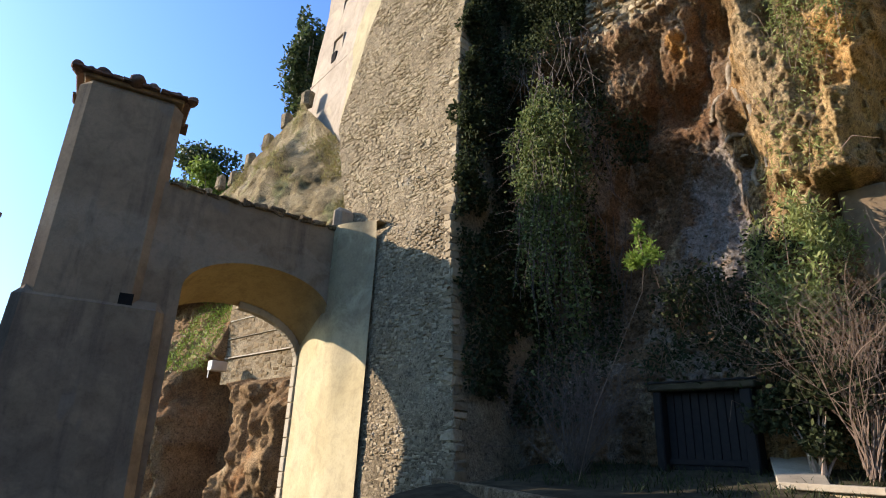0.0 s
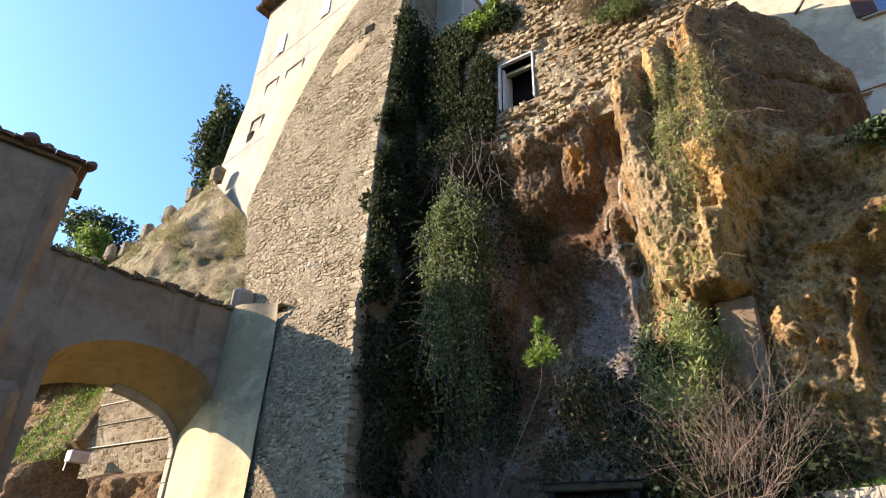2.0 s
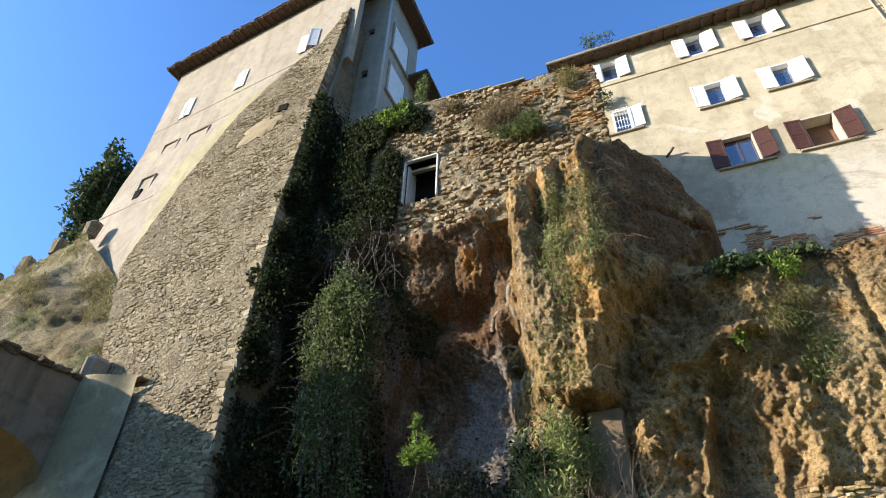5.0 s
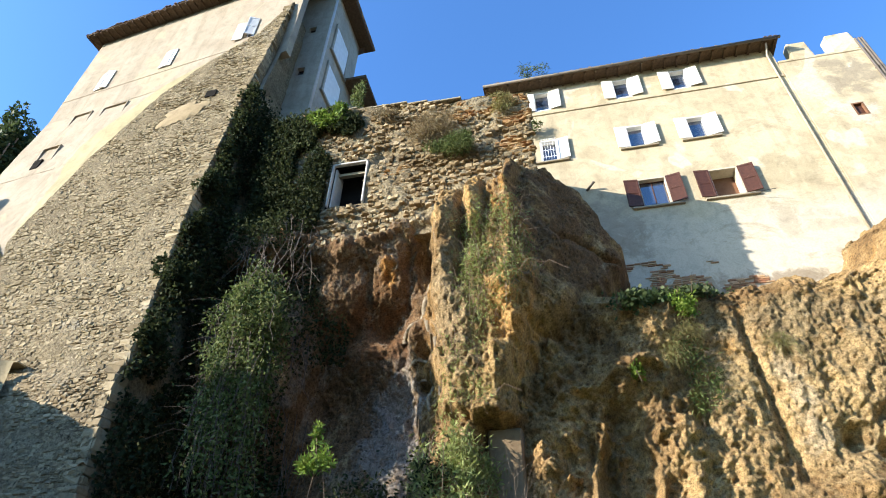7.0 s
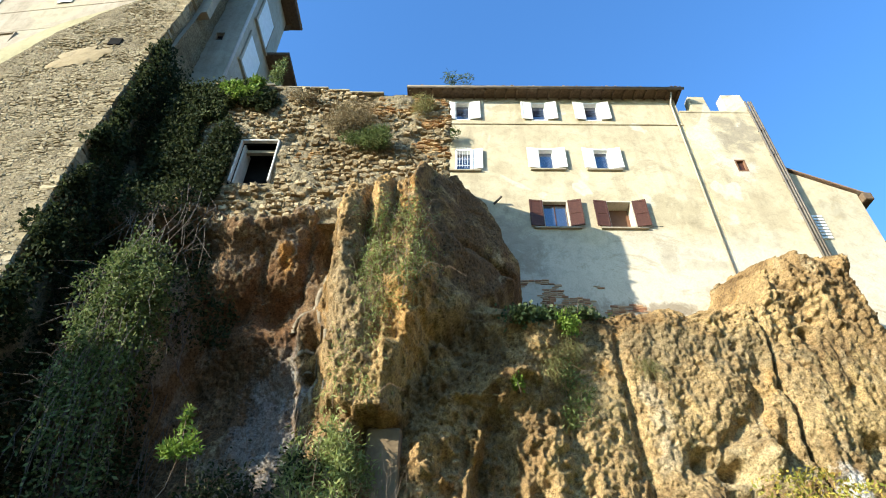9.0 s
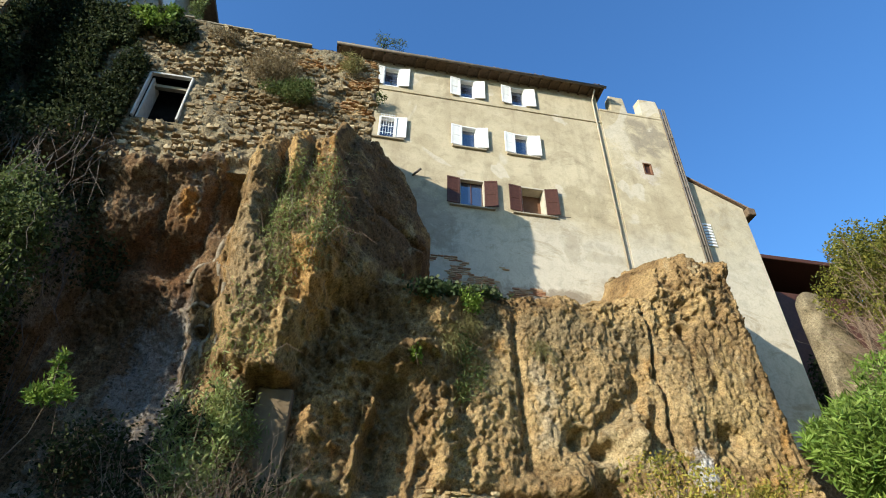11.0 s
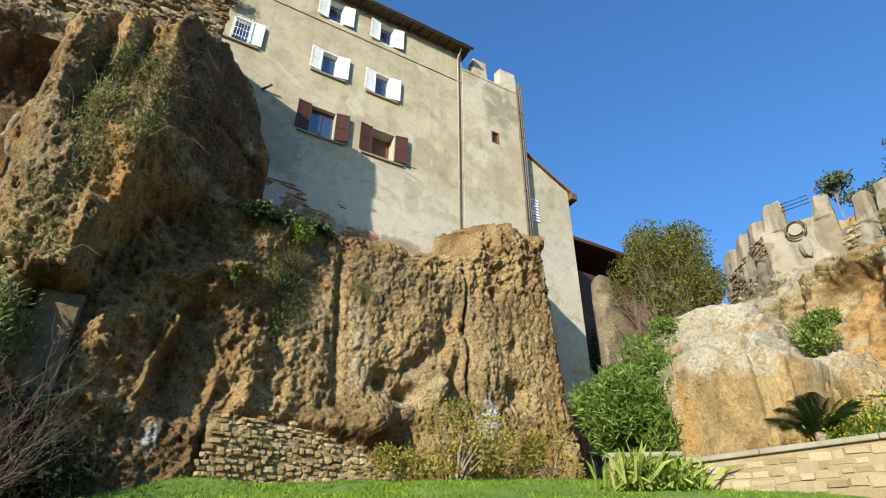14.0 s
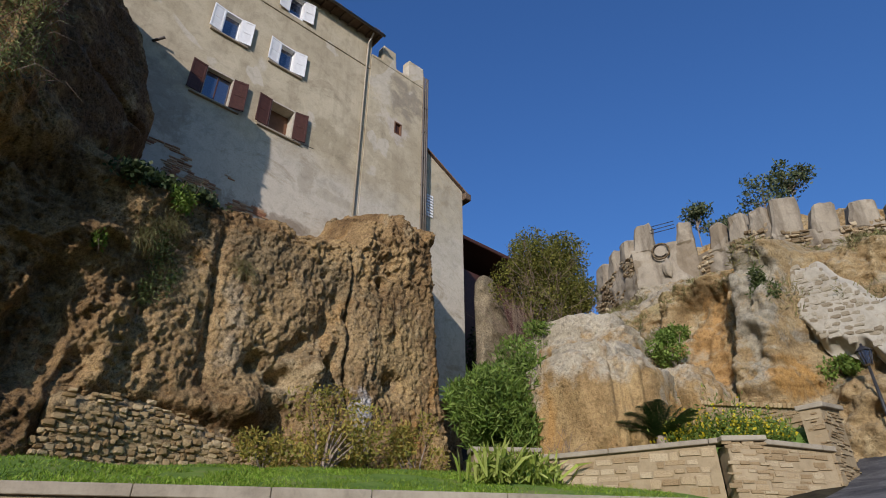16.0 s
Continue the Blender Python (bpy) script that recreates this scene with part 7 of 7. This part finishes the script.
def build_ivy():
    g = np.random.default_rng(41)
    # on the scarp's shaded side
    n = 30000
    y, z = g.uniform(0, 3.6, n), g.uniform(3.0, 21.5, n)
    dens = fbm(y * 0.9, z * 0.5, y * 0, 3) + 0.85 - 0.5 * np.abs(z - 12) / 9 - 0.4 * (1 - S(0.0, 0.5, y))
    keep = dens > 0
    y, z = y[keep], z[keep]
    P = np.stack([scarp_x(z) + 0.08 + np.abs(g.normal(0, 0.22, len(z))) * np.clip(dens[keep] * 2, 0.3, 1.4), scarp_y(z) + y, z], 1)
    # back of the corner and over the left end of the rubble wall
    B = surface_points(22000, 42, -10.8, -6.6, 2.5, 21.0, 0.12)
    kb = fbm(B[:, 0] * 0.8, B[:, 2] * 0.5, B[:, 0] * 0, 3) + 0.35 - 1.0 * S(-7.9, -6.4, B[:, 0]) > 0
    B = B[kb]
    # and on the wall above, left of its window
    n = 26000
    x, z = g.uniform(-10.6, -7.75, n), g.uniform(14.6, 21.2, n)
    kw = fbm(x * 0.9, z * 0.6, x * 0 + 3, 3) + 0.95 - 1.0 * S(-8.6, -7.7, x) > 0
    x, z = x[kw], z[kw]
    D = np.stack([x, 13.85 - np.abs(g.normal(0, 0.2, len(x))), z], 1) * 0.914 + np.array((0, 0, 1.6 * 0.086))
    # clumps hanging round the arris
    E = []
    for zz, r, nn in ((17.0, 0.5, 900), (15.2, 0.55, 900), (13.4, 0.6, 1200), (11.3, 0.7, 1500), (19.0, 0.5, 900), (9.2, 0.5, 700), (20.6, 0.6, 900)):
        c = (float(scarp_x(zz)) + 0.15, float(scarp_y(zz)) + 0.25, zz)
        E.append(clump_points(c, (r * 0.8, r * 0.8, r * 1.5), nn, int(zz * 10)))
    P = np.concatenate([P, B, D, *E])
    ob = empty("ivy", 0, 0, 0)
    link("foliage", quads("foliage", leaves(P, 0.12, 0.085, -0.2), M["ivy"]), ob)
    V, F = [], []
    for k in range(260):
        zz = g.uniform(4, 20)
        x = g.uniform(-10.4, -7.6)
        p = Vector(cliff_pt(np.array(x), np.array(zz), 0.15))
        vs, fs = tube_data([p, p + Vector((g.normal(0, 0.2), -0.05, -0.8)), p + Vector((g.normal(0, 0.35), -0.1, -1.7))], 0.016, 4, 0.006)
        b = len(V)
        V.extend(vs)
        F.extend([tuple(i + b for i in f) for f in fs])
    link("stemwork", mesh_of("stemwork", V, F, M["greytwig"]), ob)
    tagged(ob, "dark ivy covering the shaded corner of the scarp", "ivy", kind="stuff")
    # big hanging vine
    h = empty("hanging_vine", -7.5, 11.6, 11.0)
    Ps = []
    strands = []
    for k in range(95):
        a = g.uniform(-1, 1)
        fr = math.sqrt(max(0.0, 1 - a * a))
        L = g.uniform(1.3, 6.6) * (1 - 0.35 * abs(a))
        z0 = g.uniform(-1.6, 0.35) if k > 25 else g.uniform(-0.4, 0.4)
        p = np.array((a * 0.45, -0.3 * fr - 0.2, z0 - 0.9 * abs(a) + g.normal(0, 0.25)))
        pts = [p.copy()]
        vx, vy = a * 0.26 + g.normal(0, 0.08), -0.22 * fr + g.normal(0, 0.06)
        for s in range(12):
            p = p + np.array((vx, vy, 0)) * 0.55 + np.array((g.normal(0, 0.07), g.normal(0, 0.05), -L / 12))
            vx, vy = vx * 0.72 + 0.012, vy * 0.7
            pts.append(p.copy())
        strands.append(pts)
        m = int(g.integers(60, 280))
        q = np.clip(g.choice(g.uniform(0, 12, 5), m) + g.normal(0, 1.1, m), 0, 11.99)
        i0 = q.astype(int)
        arr = np.array(pts)
        base = arr[i0] + (arr[i0 + 1] - arr[i0]) * (q - i0)[:, None]
        Ps.append(base + g.normal(0, 0.15, (m, 3)) * np.array((1, 1, 0.9)))
    P = np.concatenate(Ps)
    link("foliage", quads("foliage", leaves(P, 0.11, 0.06, -0.4), M["vine"]), h)
    V, F = [], []
    for pts in strands:
        vs, fs = tube_data([Vector(q) for q in pts], 0.012, 4, 0.005)
        b = len(V)
        V.extend(vs)
        F.extend([tuple(i + b for i in f) for f in fs])
    for k in range(32):
        z0 = g.uniform(-4.8, -0.3)
        sgn = -1 if g.uniform() < 0.75 else 1
        p = Vector((sgn * 0.8, -0.3, z0))
        e = p + Vector((sgn * g.uniform(0.4, 1.1), g.normal(0, 0.3), g.uniform(-0.5, 0.4)))
        vs, fs = tube_data([p, (p + e) / 2 + Vector((0, 0, 0.15)), e], 0.009, 4, 0.004)
        b = len(V)
        V.extend(vs)
        F.extend([tuple(i + b for i in f) for f in fs])
    link("stemwork", mesh_of("stemwork", V, F, M["greytwig"]), h)
    tagged(h, "long hanging tangle of vine with dry stems", "vine")


build_ivy()


def drape(name, x0, x1, z0, z1, n, seed, mat, length, width, label, cat, off=0.15, up=0.0, tendrils=30, droop=0.0, lift=0.25):
    """Plants rooted on the cliff face, in patches, with trailing stems."""
    g = np.random.default_rng(seed)
    m = 9
    cs = np.stack([g.uniform(x0, x1, m), g.uniform(z0, z1, m)], 1)
    k = g.integers(m, size=n)
    x = cs[k, 0] + g.normal(0, (x1 - x0) * 0.14, n)
    z = cs[k, 1] + g.normal(0, (z1 - z0) * 0.13, n)
    P = cliff_pt(x, z, off + np.abs(g.normal(0, lift, n)))
    ob = empty(name, 0, 0, 0)
    link("foliage", quads("foliage", leaves(P, length, width, up, None, droop), M[mat]), ob)
    V, F = [], []
    for q in range(tendrils):
        a = P[g.integers(n)]
        p = Vector(a)
        e = p + Vector((g.normal(0, 0.3), -g.uniform(0.02, 0.16), g.normal(0.05, 0.4)))
        vs, fs = tube_data([p + Vector((0, 0.2, -0.2)), (p + e) / 2 + Vector((0, 0, 0.12)), e], 0.009, 4, 0.003)
        b = len(V)
        V.extend(vs)
        F.extend([tuple(i + b for i in f) for f in fs])
    if tendrils:
        tagged(link("stemwork", mesh_of("stemwork", V, F, M["twig"]), ob), kind="stuff")
    tagged(ob, label, cat)
    return ob


def z_wave(z, t):
    return z * 1.7 + t


def link_tube(name, pts, r, parent):
    tube(name, pts, r, M["root"], parent, sides=7, taper=r * 0.45)


def build_cliff_plants():
    drape("column_plant", -2.5, -0.7, 10.4, 13.2, 2900, 51, "pale", 0.13, 0.026, "grey-green trailing plant on the hanging rock", "plant", 0.05, 0.2, 140, 0.25, 0.14)
    drape("column_plant", -2.9, -1.2, 7.6, 10.2, 1300, 52, "pale", 0.11, 0.022, "thin trailing plant on the rock foot", "plant", 0.05, 0.1, 30, 0.3, 0.15)
    drape("cliff_bush", -3.7, -2.1, 4.2, 6.7, 5500, 53, "pale", 0.15, 0.035, "light green bush at the foot of the hanging rock", "bush", 0.3, 0.3, 60, 0.0, 0.4)
    drape("bramble", -6.0, -3.2, 3.6, 6.2, 3500, 54, "ivy", 0.13, 0.06, "dark bramble over the cellar door", "bramble", 0.3, 0.1, 130, 0.1, 0.5)
    drape("bramble", -3.4, -0.6, 2.6, 4.6, 4200, 55, "ivy", 0.12, 0.07, "dark leafy undergrowth beside the cellar door", "bramble", 0.3, 0.2, 60, 0.0, 0.6)
    drape("shelf_ivy", 2.2, 4.3, 10.8, 11.9, 4600, 56, "pine", 0.14, 0.1, "green ivy on the shelf below the house", "ivy", 0.1, 0.3, 20, 0.0, 0.15)
    drape("shelf_herb", 3.1, 3.6, 10.2, 10.9, 1000, 57, "bright", 0.12, 0.05, "bright green herb on the rock shelf", "herb", 0.15, 0.5, 6, 0.0, 0.12)
    drape("cliff_herb", 3.0, 3.7, 7.3, 9.2, 900, 58, "vine", 0.13, 0.03, "green herbs growing down a cleft", "herb", 0.05, 0.1, 20, 0.2, 0.12)
    drape("cliff_herb", 1.7, 1.95, 8.5, 8.9, 260, 59, "bright", 0.12, 0.05, "small bright green herb on the rock", "herb", 0.05, 0.6, 4, 0.0, 0.06)
    drape("dry_tuft", 2.6, 3.4, 9.0, 10.2, 900, 60, "drygrass", 0.3, 0.012, "dry grass hanging from the shelf edge", "grass tuft", 0.05, -0.3, 0, 0.6, 0.1)
    drape("dry_tuft", 5.1, 5.5, 9.0, 9.4, 320, 61, "drygrass", 0.35, 0.012, "dry grass tuft in the cleft", "grass tuft", 0.05, 0.1, 0, 0.6, 0.06)
    # old roots clasping the rock beside the column
    ro = empty("cliff_roots", 0, 0, 0)
    for pts, r in (([(-3.92, 12.72), (-4.11, 11.44), (-3.54, 10.31), (-3.78, 9.12), (-3.63, 7.89)], 0.11), ([(-4.77, 10.64), (-4.4, 10.95), (-4.1, 11.16), (-3.9, 11.2)], 0.08),
                   ([(-4.78, 10.0), (-4.3, 9.93), (-3.86, 9.84), (-3.65, 9.6)], 0.08), ([(-4.5, 9.0), (-4.2, 9.35), (-3.8, 9.3)], 0.06), ([(-3.3, 9.9), (-3.4, 9.0), (-3.1, 8.0)], 0.07)):
        P = []
        for (xa, za), (xb, zb) in zip(pts, pts[1:]):
            for k in range(6):
                t = k / 6
                x, z = xa + (xb - xa) * t + 0.05 * math.sin(7 * z_wave(za, t)), za + (zb - za) * t
                P.append(Vector(cliff_pt(np.array(x), np.array(z), 0.1)))
        link_tube("root", P, r, ro)
    tagged(ro, "pale old roots clasping the tuff", "roots")
    # bright sprig with a bent stem
    sp = empty("green_sprig", -5.75, 12.4, 5.6)
    P = clump_points((0, 0, 0.55), (0.55, 0.4, 0.42), 620, 62)
    Q = clump_points((-0.12, 0, 1.25), (0.12, 0.12, 0.3), 120, 63)
    link("foliage", quads("foliage", leaves(np.concatenate([P, Q]), 0.16, 0.05, 0.5), M["bright"]), sp)
    tube("stem", [(-2.3, 0.5, -4.5), (-1.7, 0.4, -2.8), (-0.8, 0.3, -1.2), (-0.15, 0.1, -0.2), (0, 0, 0.5), (-0.12, 0, 1.4)], 0.012, M["twig"], sp, sides=5, taper=0.008)
    nearer(sp, 0.8)
    tagged(sp, "bright green sprig on a long bare stem", "plant")
    # rubble wall top and face
    def tuft(name, c, r, n, seed, mat, L, W, label, cat, up=0.2):
        ob = empty(name, *c)
        P = clump_points((0, 0, 0), r, n, seed)
        link("foliage", quads("foliage", leaves(P, L, W, up), M[mat]), ob)
        if c[1] < 14.2:
            nearer(ob)
        tagged(ob, label, cat)
    tuft("wall_shrub", (-8.0, 13.55, 20.9), (0.9, 0.4, 0.75), 2600, 64, "shrub", 0.2, 0.1, "bright green shrub on top of the rubble wall", "shrub")
    tuft("wall_shrub", (-7.2, 13.6, 20.2), (0.8, 0.4, 0.6), 1700, 65, "ivy", 0.18, 0.12, "dark ivy tuft on the rubble wall", "ivy")
    tuft("wall_tuft", (-3.9, 13.6, 19.2), (1.3, 0.3, 0.8), 2600, 66, "deadgrass", 0.3, 0.02, "dry grass tuft on the rubble wall", "grass tuft")
    tuft("wall_tuft", (-3.0, 13.5, 17.9), (1.3, 0.35, 0.6), 2600, 67, "vine", 0.22, 0.025, "grey-green grass tuft on the rubble wall", "grass tuft")
    tuft("wall_tuft", (-5.6, 13.65, 20.4), (0.7, 0.2, 0.3), 700, 72, "deadgrass", 0.25, 0.02, "dead weeds below the wall top", "grass tuft")
    tuft("wall_tuft", (-1.2, 13.6, 19.9), (0.7, 0.25, 0.5), 900, 68, "drygrass", 0.25, 0.02, "dry weeds on the brick patch", "grass tuft")
    tuft("roof_weed", (0.2, 16.2, 25.3), (0.9, 0.4, 0.45), 500, 69, "vine", 0.2, 0.03, "weeds growing on the roof edge", "weeds", 0.5)
    tuft("roof_weed", (-0.1, 16.6, 21.8), (0.5, 0.3, 0.5), 380, 70, "vine", 0.18, 0.05, "thin weed beside the barred window", "weeds", 0.5)
    tuft("villa_shrub", (-7.2, 14.0, 22.5), (0.45, 0.3, 1.1), 700, 71, "vine", 0.2, 0.04, "tall thin weed against the villa", "weeds", 0.6)


build_cliff_plants()


def build_shrubs():
    shrub_bare("bare_shrub", (-6.9, 11.0, 1.2), 2.9, 0.75, 60, 81, M["greytwig"], "leafless grey shrub at the cliff foot", 3, 0.012)
    shrub_bare("bare_shrub", (-1.9, 11.3, 1.6), 3.2, 0.4, 46, 82, M["twig"], "leafless reddish shrub catching the sun", 3, 0.012)
    bush("undergrowth_bush", (-2.6, 11.4, 2.5), (1.1, 0.6, 1.0), 2600, 83, "ivy", 0.12, 0.06, "dark green bush below the leafless shrub", ground=1.3)
    bush("garden_bush", (7.3, 12.3, 4.75), (1.9, 0.9, 1.25), 4600, 84, "gold", 0.12, 0.05, "sparse olive-green bush at the cliff foot", 22, ground=3.6, lumps=14)
    bush("garden_bush", (9.9, 12.1, 4.75), (1.0, 0.7, 1.1), 2200, 85, "gold", 0.12, 0.045, "thin reddish-green bush beside the oleander", 16, ground=3.5)
    bush("garden_bush", (5.9, 12.4, 4.2), (0.8, 0.6, 0.7), 1500, 86, "gold", 0.11, 0.045, "low sparse bush on the lawn edge", 12, ground=3.5)
    bush("oleander", (11.6, 10.45, 5.7), (1.7, 1.25, 1.95), 20000, 87, "shrub", 0.24, 0.045, "dense green oleander with long narrow leaves", 14, "shrub", 0.7, 3.6, lumps=22)
    tree("garden_tree", (19.2, 14.4, 8.6), 7.0, (18.9, 14.2, 13.25), (2.5, 2.3, 2.75), 32000, 88, "tree", 0.14, "round olive-green tree on the slope", 22)
    shrub_bare("bare_shrub", (18.0, 14.2, 9.6), 4.4, 0.55, 26, 89, M["twig"], "leafless brown shrub below the tree", 3, 0.03)
    bush("slope_bush", (16.9, 13.2, 10.0), (1.3, 1.0, 0.9), 2500, 90, "shrub", 0.14, 0.06, "green bush at the gully head", 8, ground=8)
    bush("slope_bush", (17.0, 8.1, 8.2), (0.8, 0.9, 0.7), 2600, 91, "shrub", 0.13, 0.06, "green creeper on the orange rock", 8, ground=7)
    shrub_bare("bare_shrub", (18.2, 13.5, 9.2), 3.2, 1.9, 26, 98, M["twig"], "leafless brown shrub below the round tree")
    bush("gully_thicket", (18.9, 18.6, 11.0), (1.3, 0.7, 2.0), 1800, 97, "ivy", 0.16, 0.07, "dark thicket in the shaded gully", 14, ground=9)
    bush("slope_bush", (17.6, 5.35, 9.3), (0.45, 0.5, 0.8), 1500, 92, "vine", 0.13, 0.05, "olive bush in the rock cleft", 8, ground=9)
    bush("slope_bush", (18.7, 4.25, 6.75), (0.6, 0.7, 0.6), 2200, 93, "shrub", 0.13, 0.06, "green bush beside the street lamp", 8, ground=6)
    # left side trees
    tree("pine_tree", (-34.4, 19.4, 9.8), 23, (-34.6, 19.0, 29.5), (1.7, 1.7, 6.3), 8500, 94, "pine", 0.42, "tall dark evergreen behind the crenellated wall", 26)
    tree("far_tree", (-47, 17.6, 9), 11, (-47, 17.4, 22.6), (4.4, 4, 3.2), 9000, 95, "pine", 0.4, "dark trees beyond the wall", 18)
    tree("far_tree", (-42, 16.4, 9), 9, (-42.0, 16.2, 19.8), (2.6, 2.6, 2.6), 6000, 96, "shrub", 0.35, "lighter green tree beyond the wall", 14)
    tree("far_tree", (-40, 5.6, 0), 9, (-40.2, 5.2, 5.6), (3.0, 2.4, 3.4), 6000, 97, "pine", 0.35, "dark tree beyond the gate pier", 14)
    # trees behind the castle wall
    for k, (x, y, z, r, h) in enumerate(((38.3, 14.5, 25.4, 1.5, 1.5), (38.5, 13.0, 23.9, 1.5, 1.1), (38.0, 9.7, 24.8, 2.2, 2.3), (38.8, 8.1, 25.4, 1.8, 1.4))):
        tree("eucalyptus", (x, y, 10), 5, (x, y, z), (r, r, h), 1000, 98 + k, "euca", 0.28, "slender eucalyptus behind the castle wall", 9)


build_shrubs()


def blades(P, length, width, lean, seed):
    g = np.random.default_rng(seed)
    n = len(P)
    w = g.uniform(0, 2 * math.pi, n)
    side = np.stack([np.cos(w), np.sin(w), 0 * w], 1) * width * 0.5
    L = length * g.uniform(0.5, 1.3, (n, 1))
    tip = P + np.concatenate([g.normal(0, lean, (n, 2)), np.ones((n, 1))], 1) * L
    mid = (P + tip) / 2 + np.array((0, 0, 0.12)) * L
    return np.stack([P - side, P + side, mid + side * 0.8, mid - side * 0.8], 1), np.stack([mid - side * 0.8, mid + side * 0.8, tip + side * 0.1, tip - side * 0.1], 1)


def lawn_z(u, v):
    return 2.84 + 0.25 * np.clip(v, 0, 4.2)


def build_grass():
    g = np.random.default_rng(111)
    n = 26000
    u, v = g.uniform(-0.8, 13.5, n), 0.3 + 4.3 * g.uniform(0, 1, n)
    x, y = KA[0] + KD[0] * u + KN[0] * v, KA[1] + KD[1] * u + KN[1] * v
    keep = (y < 13.9) & (fbm(x * 0.8, y * 0.8, x * 0, 3) > -0.5)
    x, y, u, v = x[keep], y[keep], u[keep], v[keep]
    P = np.stack([x, y, lawn_z(u, v) + 0.25 * blob(x, y, 1.6, 12.6, 1.2, 0.8)], 1)
    a, b = blades(P, 0.075, 0.022, 0.6, 112)
    ob = link("lawn_grass", quads("lawn_grass", np.concatenate([a, b]), M["grass"]))
    tagged(ob, "short bright green grass on the terrace", "grass", kind="stuff")
    n = 1800
    x, y = g.uniform(-8, -0.6, n), g.uniform(9.6, 12.6, n)
    P = np.stack([x, y, low_ground(x, y)], 1)
    a, b = blades(P, 0.13, 0.02, 0.5, 113)
    ob = link("rough_grass", quads("rough_grass", np.concatenate([a, b]), M["ivy"]))
    tagged(ob, "rough dark grass below the cliff", "grass", kind="stuff")
    # yucca clump
    yu = empty("yucca_clump", 9.45, 8.25, 3.3)
    n = 620
    w = g.uniform(0, 2 * math.pi, n)
    e = g.uniform(0.5, 1.45, n)
    d = np.stack([np.cos(w) * np.cos(e), np.sin(w) * np.cos(e), np.sin(e)], 1)
    o = np.stack([g.normal(0, 0.5, n), g.normal(0, 0.25, n), g.uniform(0, 0.15, n)], 1)
    L = g.uniform(0.5, 0.95, (n, 1))
    s = np.cross(d, g.normal(0, 1, (n, 3)))
    s /= np.linalg.norm(s, axis=1, keepdims=True)
    mid = o + d * L * 0.6
    tip = o + d * L - np.array((0, 0, 0.18)) * L
    V = np.concatenate([np.stack([o - s * 0.02, o + s * 0.02, mid + s * 0.032, mid - s * 0.032], 1), np.stack([mid - s * 0.032, mid + s * 0.032, tip + s * 0.003, tip - s * 0.003], 1)])
    link("leaf_rosette", quads("leaf_rosette", V, M["yucca"]), yu)
    tagged(yu, "pale yellow-green spiky yucca clump on the lawn", "yucca")
    # sago palm
    sp = empty("sago_palm", 12.7, 6.75, 4.15)
    Vs = []
    for k in range(34):
        w = k * 2.39996
        e = 0.5 + 0.9 * ((k % 7) / 6)
        for j in range(26):
            t = (j + 2) / 28
            r = 1.3 * t
            p = np.array((math.cos(w) * math.cos(e) * r, math.sin(w) * math.cos(e) * r, math.sin(e) * r - 0.45 * t * t + 0.35))
            sd = np.array((-math.sin(w), math.cos(w), 0))
            fw = np.array((math.cos(w), math.sin(w), 0.15))
            for q in (-1, 1):
                l = 0.2 * math.sin(math.pi * min(1, t * 0.9 + 0.1)) + 0.03
                tipp = p + (sd * q + fw * 0.6) * l
                Vs.append([p - fw * 0.014, p + fw * 0.02, tipp + fw * 0.008, tipp - fw * 0.008])
    link("frond_crown", quads("frond_crown", np.array(Vs), M["palm"]), sp)
    tube("trunk", [(0, 0, -0.2), (0, 0, 0.4)], 0.15, M["bark"], sp, taper=0.12)
    tagged(sp, "dark green sago palm beside the boulder", "palm")
    # yellow flower bush
    fb = empty("flower_bush", 13.3, 5.7, 4.4)
    n = 6500
    t = g.uniform(-1, 1, n)
    P = np.stack([0.35 * -t + g.normal(0, 0.28, n) + 0.2, 1.15 * t + g.normal(0, 0.12, n), np.abs(g.normal(0, 0.36, n)) * (1 - 0.5 * t * t) - 0.15], 1)
    link("foliage", quads("foliage", leaves(P, 0.13, 0.035, 0.6), M["shrub"]), fb)
    Q = P[g.integers(n, size=1500)] + np.array((-0.06, 0, 0.06))
    link("blossom", quads("blossom", leaves(Q, 0.065, 0.065, 0.3), M["flower"]), fb, "small yellow flowers")
    tagged(fb, "low bush covered in small yellow flowers", "flower bush")
    # dead stalks before the boulder
    shrub_bare("dead_stalks", (11.2, 8.3, 3.5), 1.5, 0.3, 12, 121, M["twig"], "dead brown stalks in front of the boulder", 1, 0.012)


build_grass()
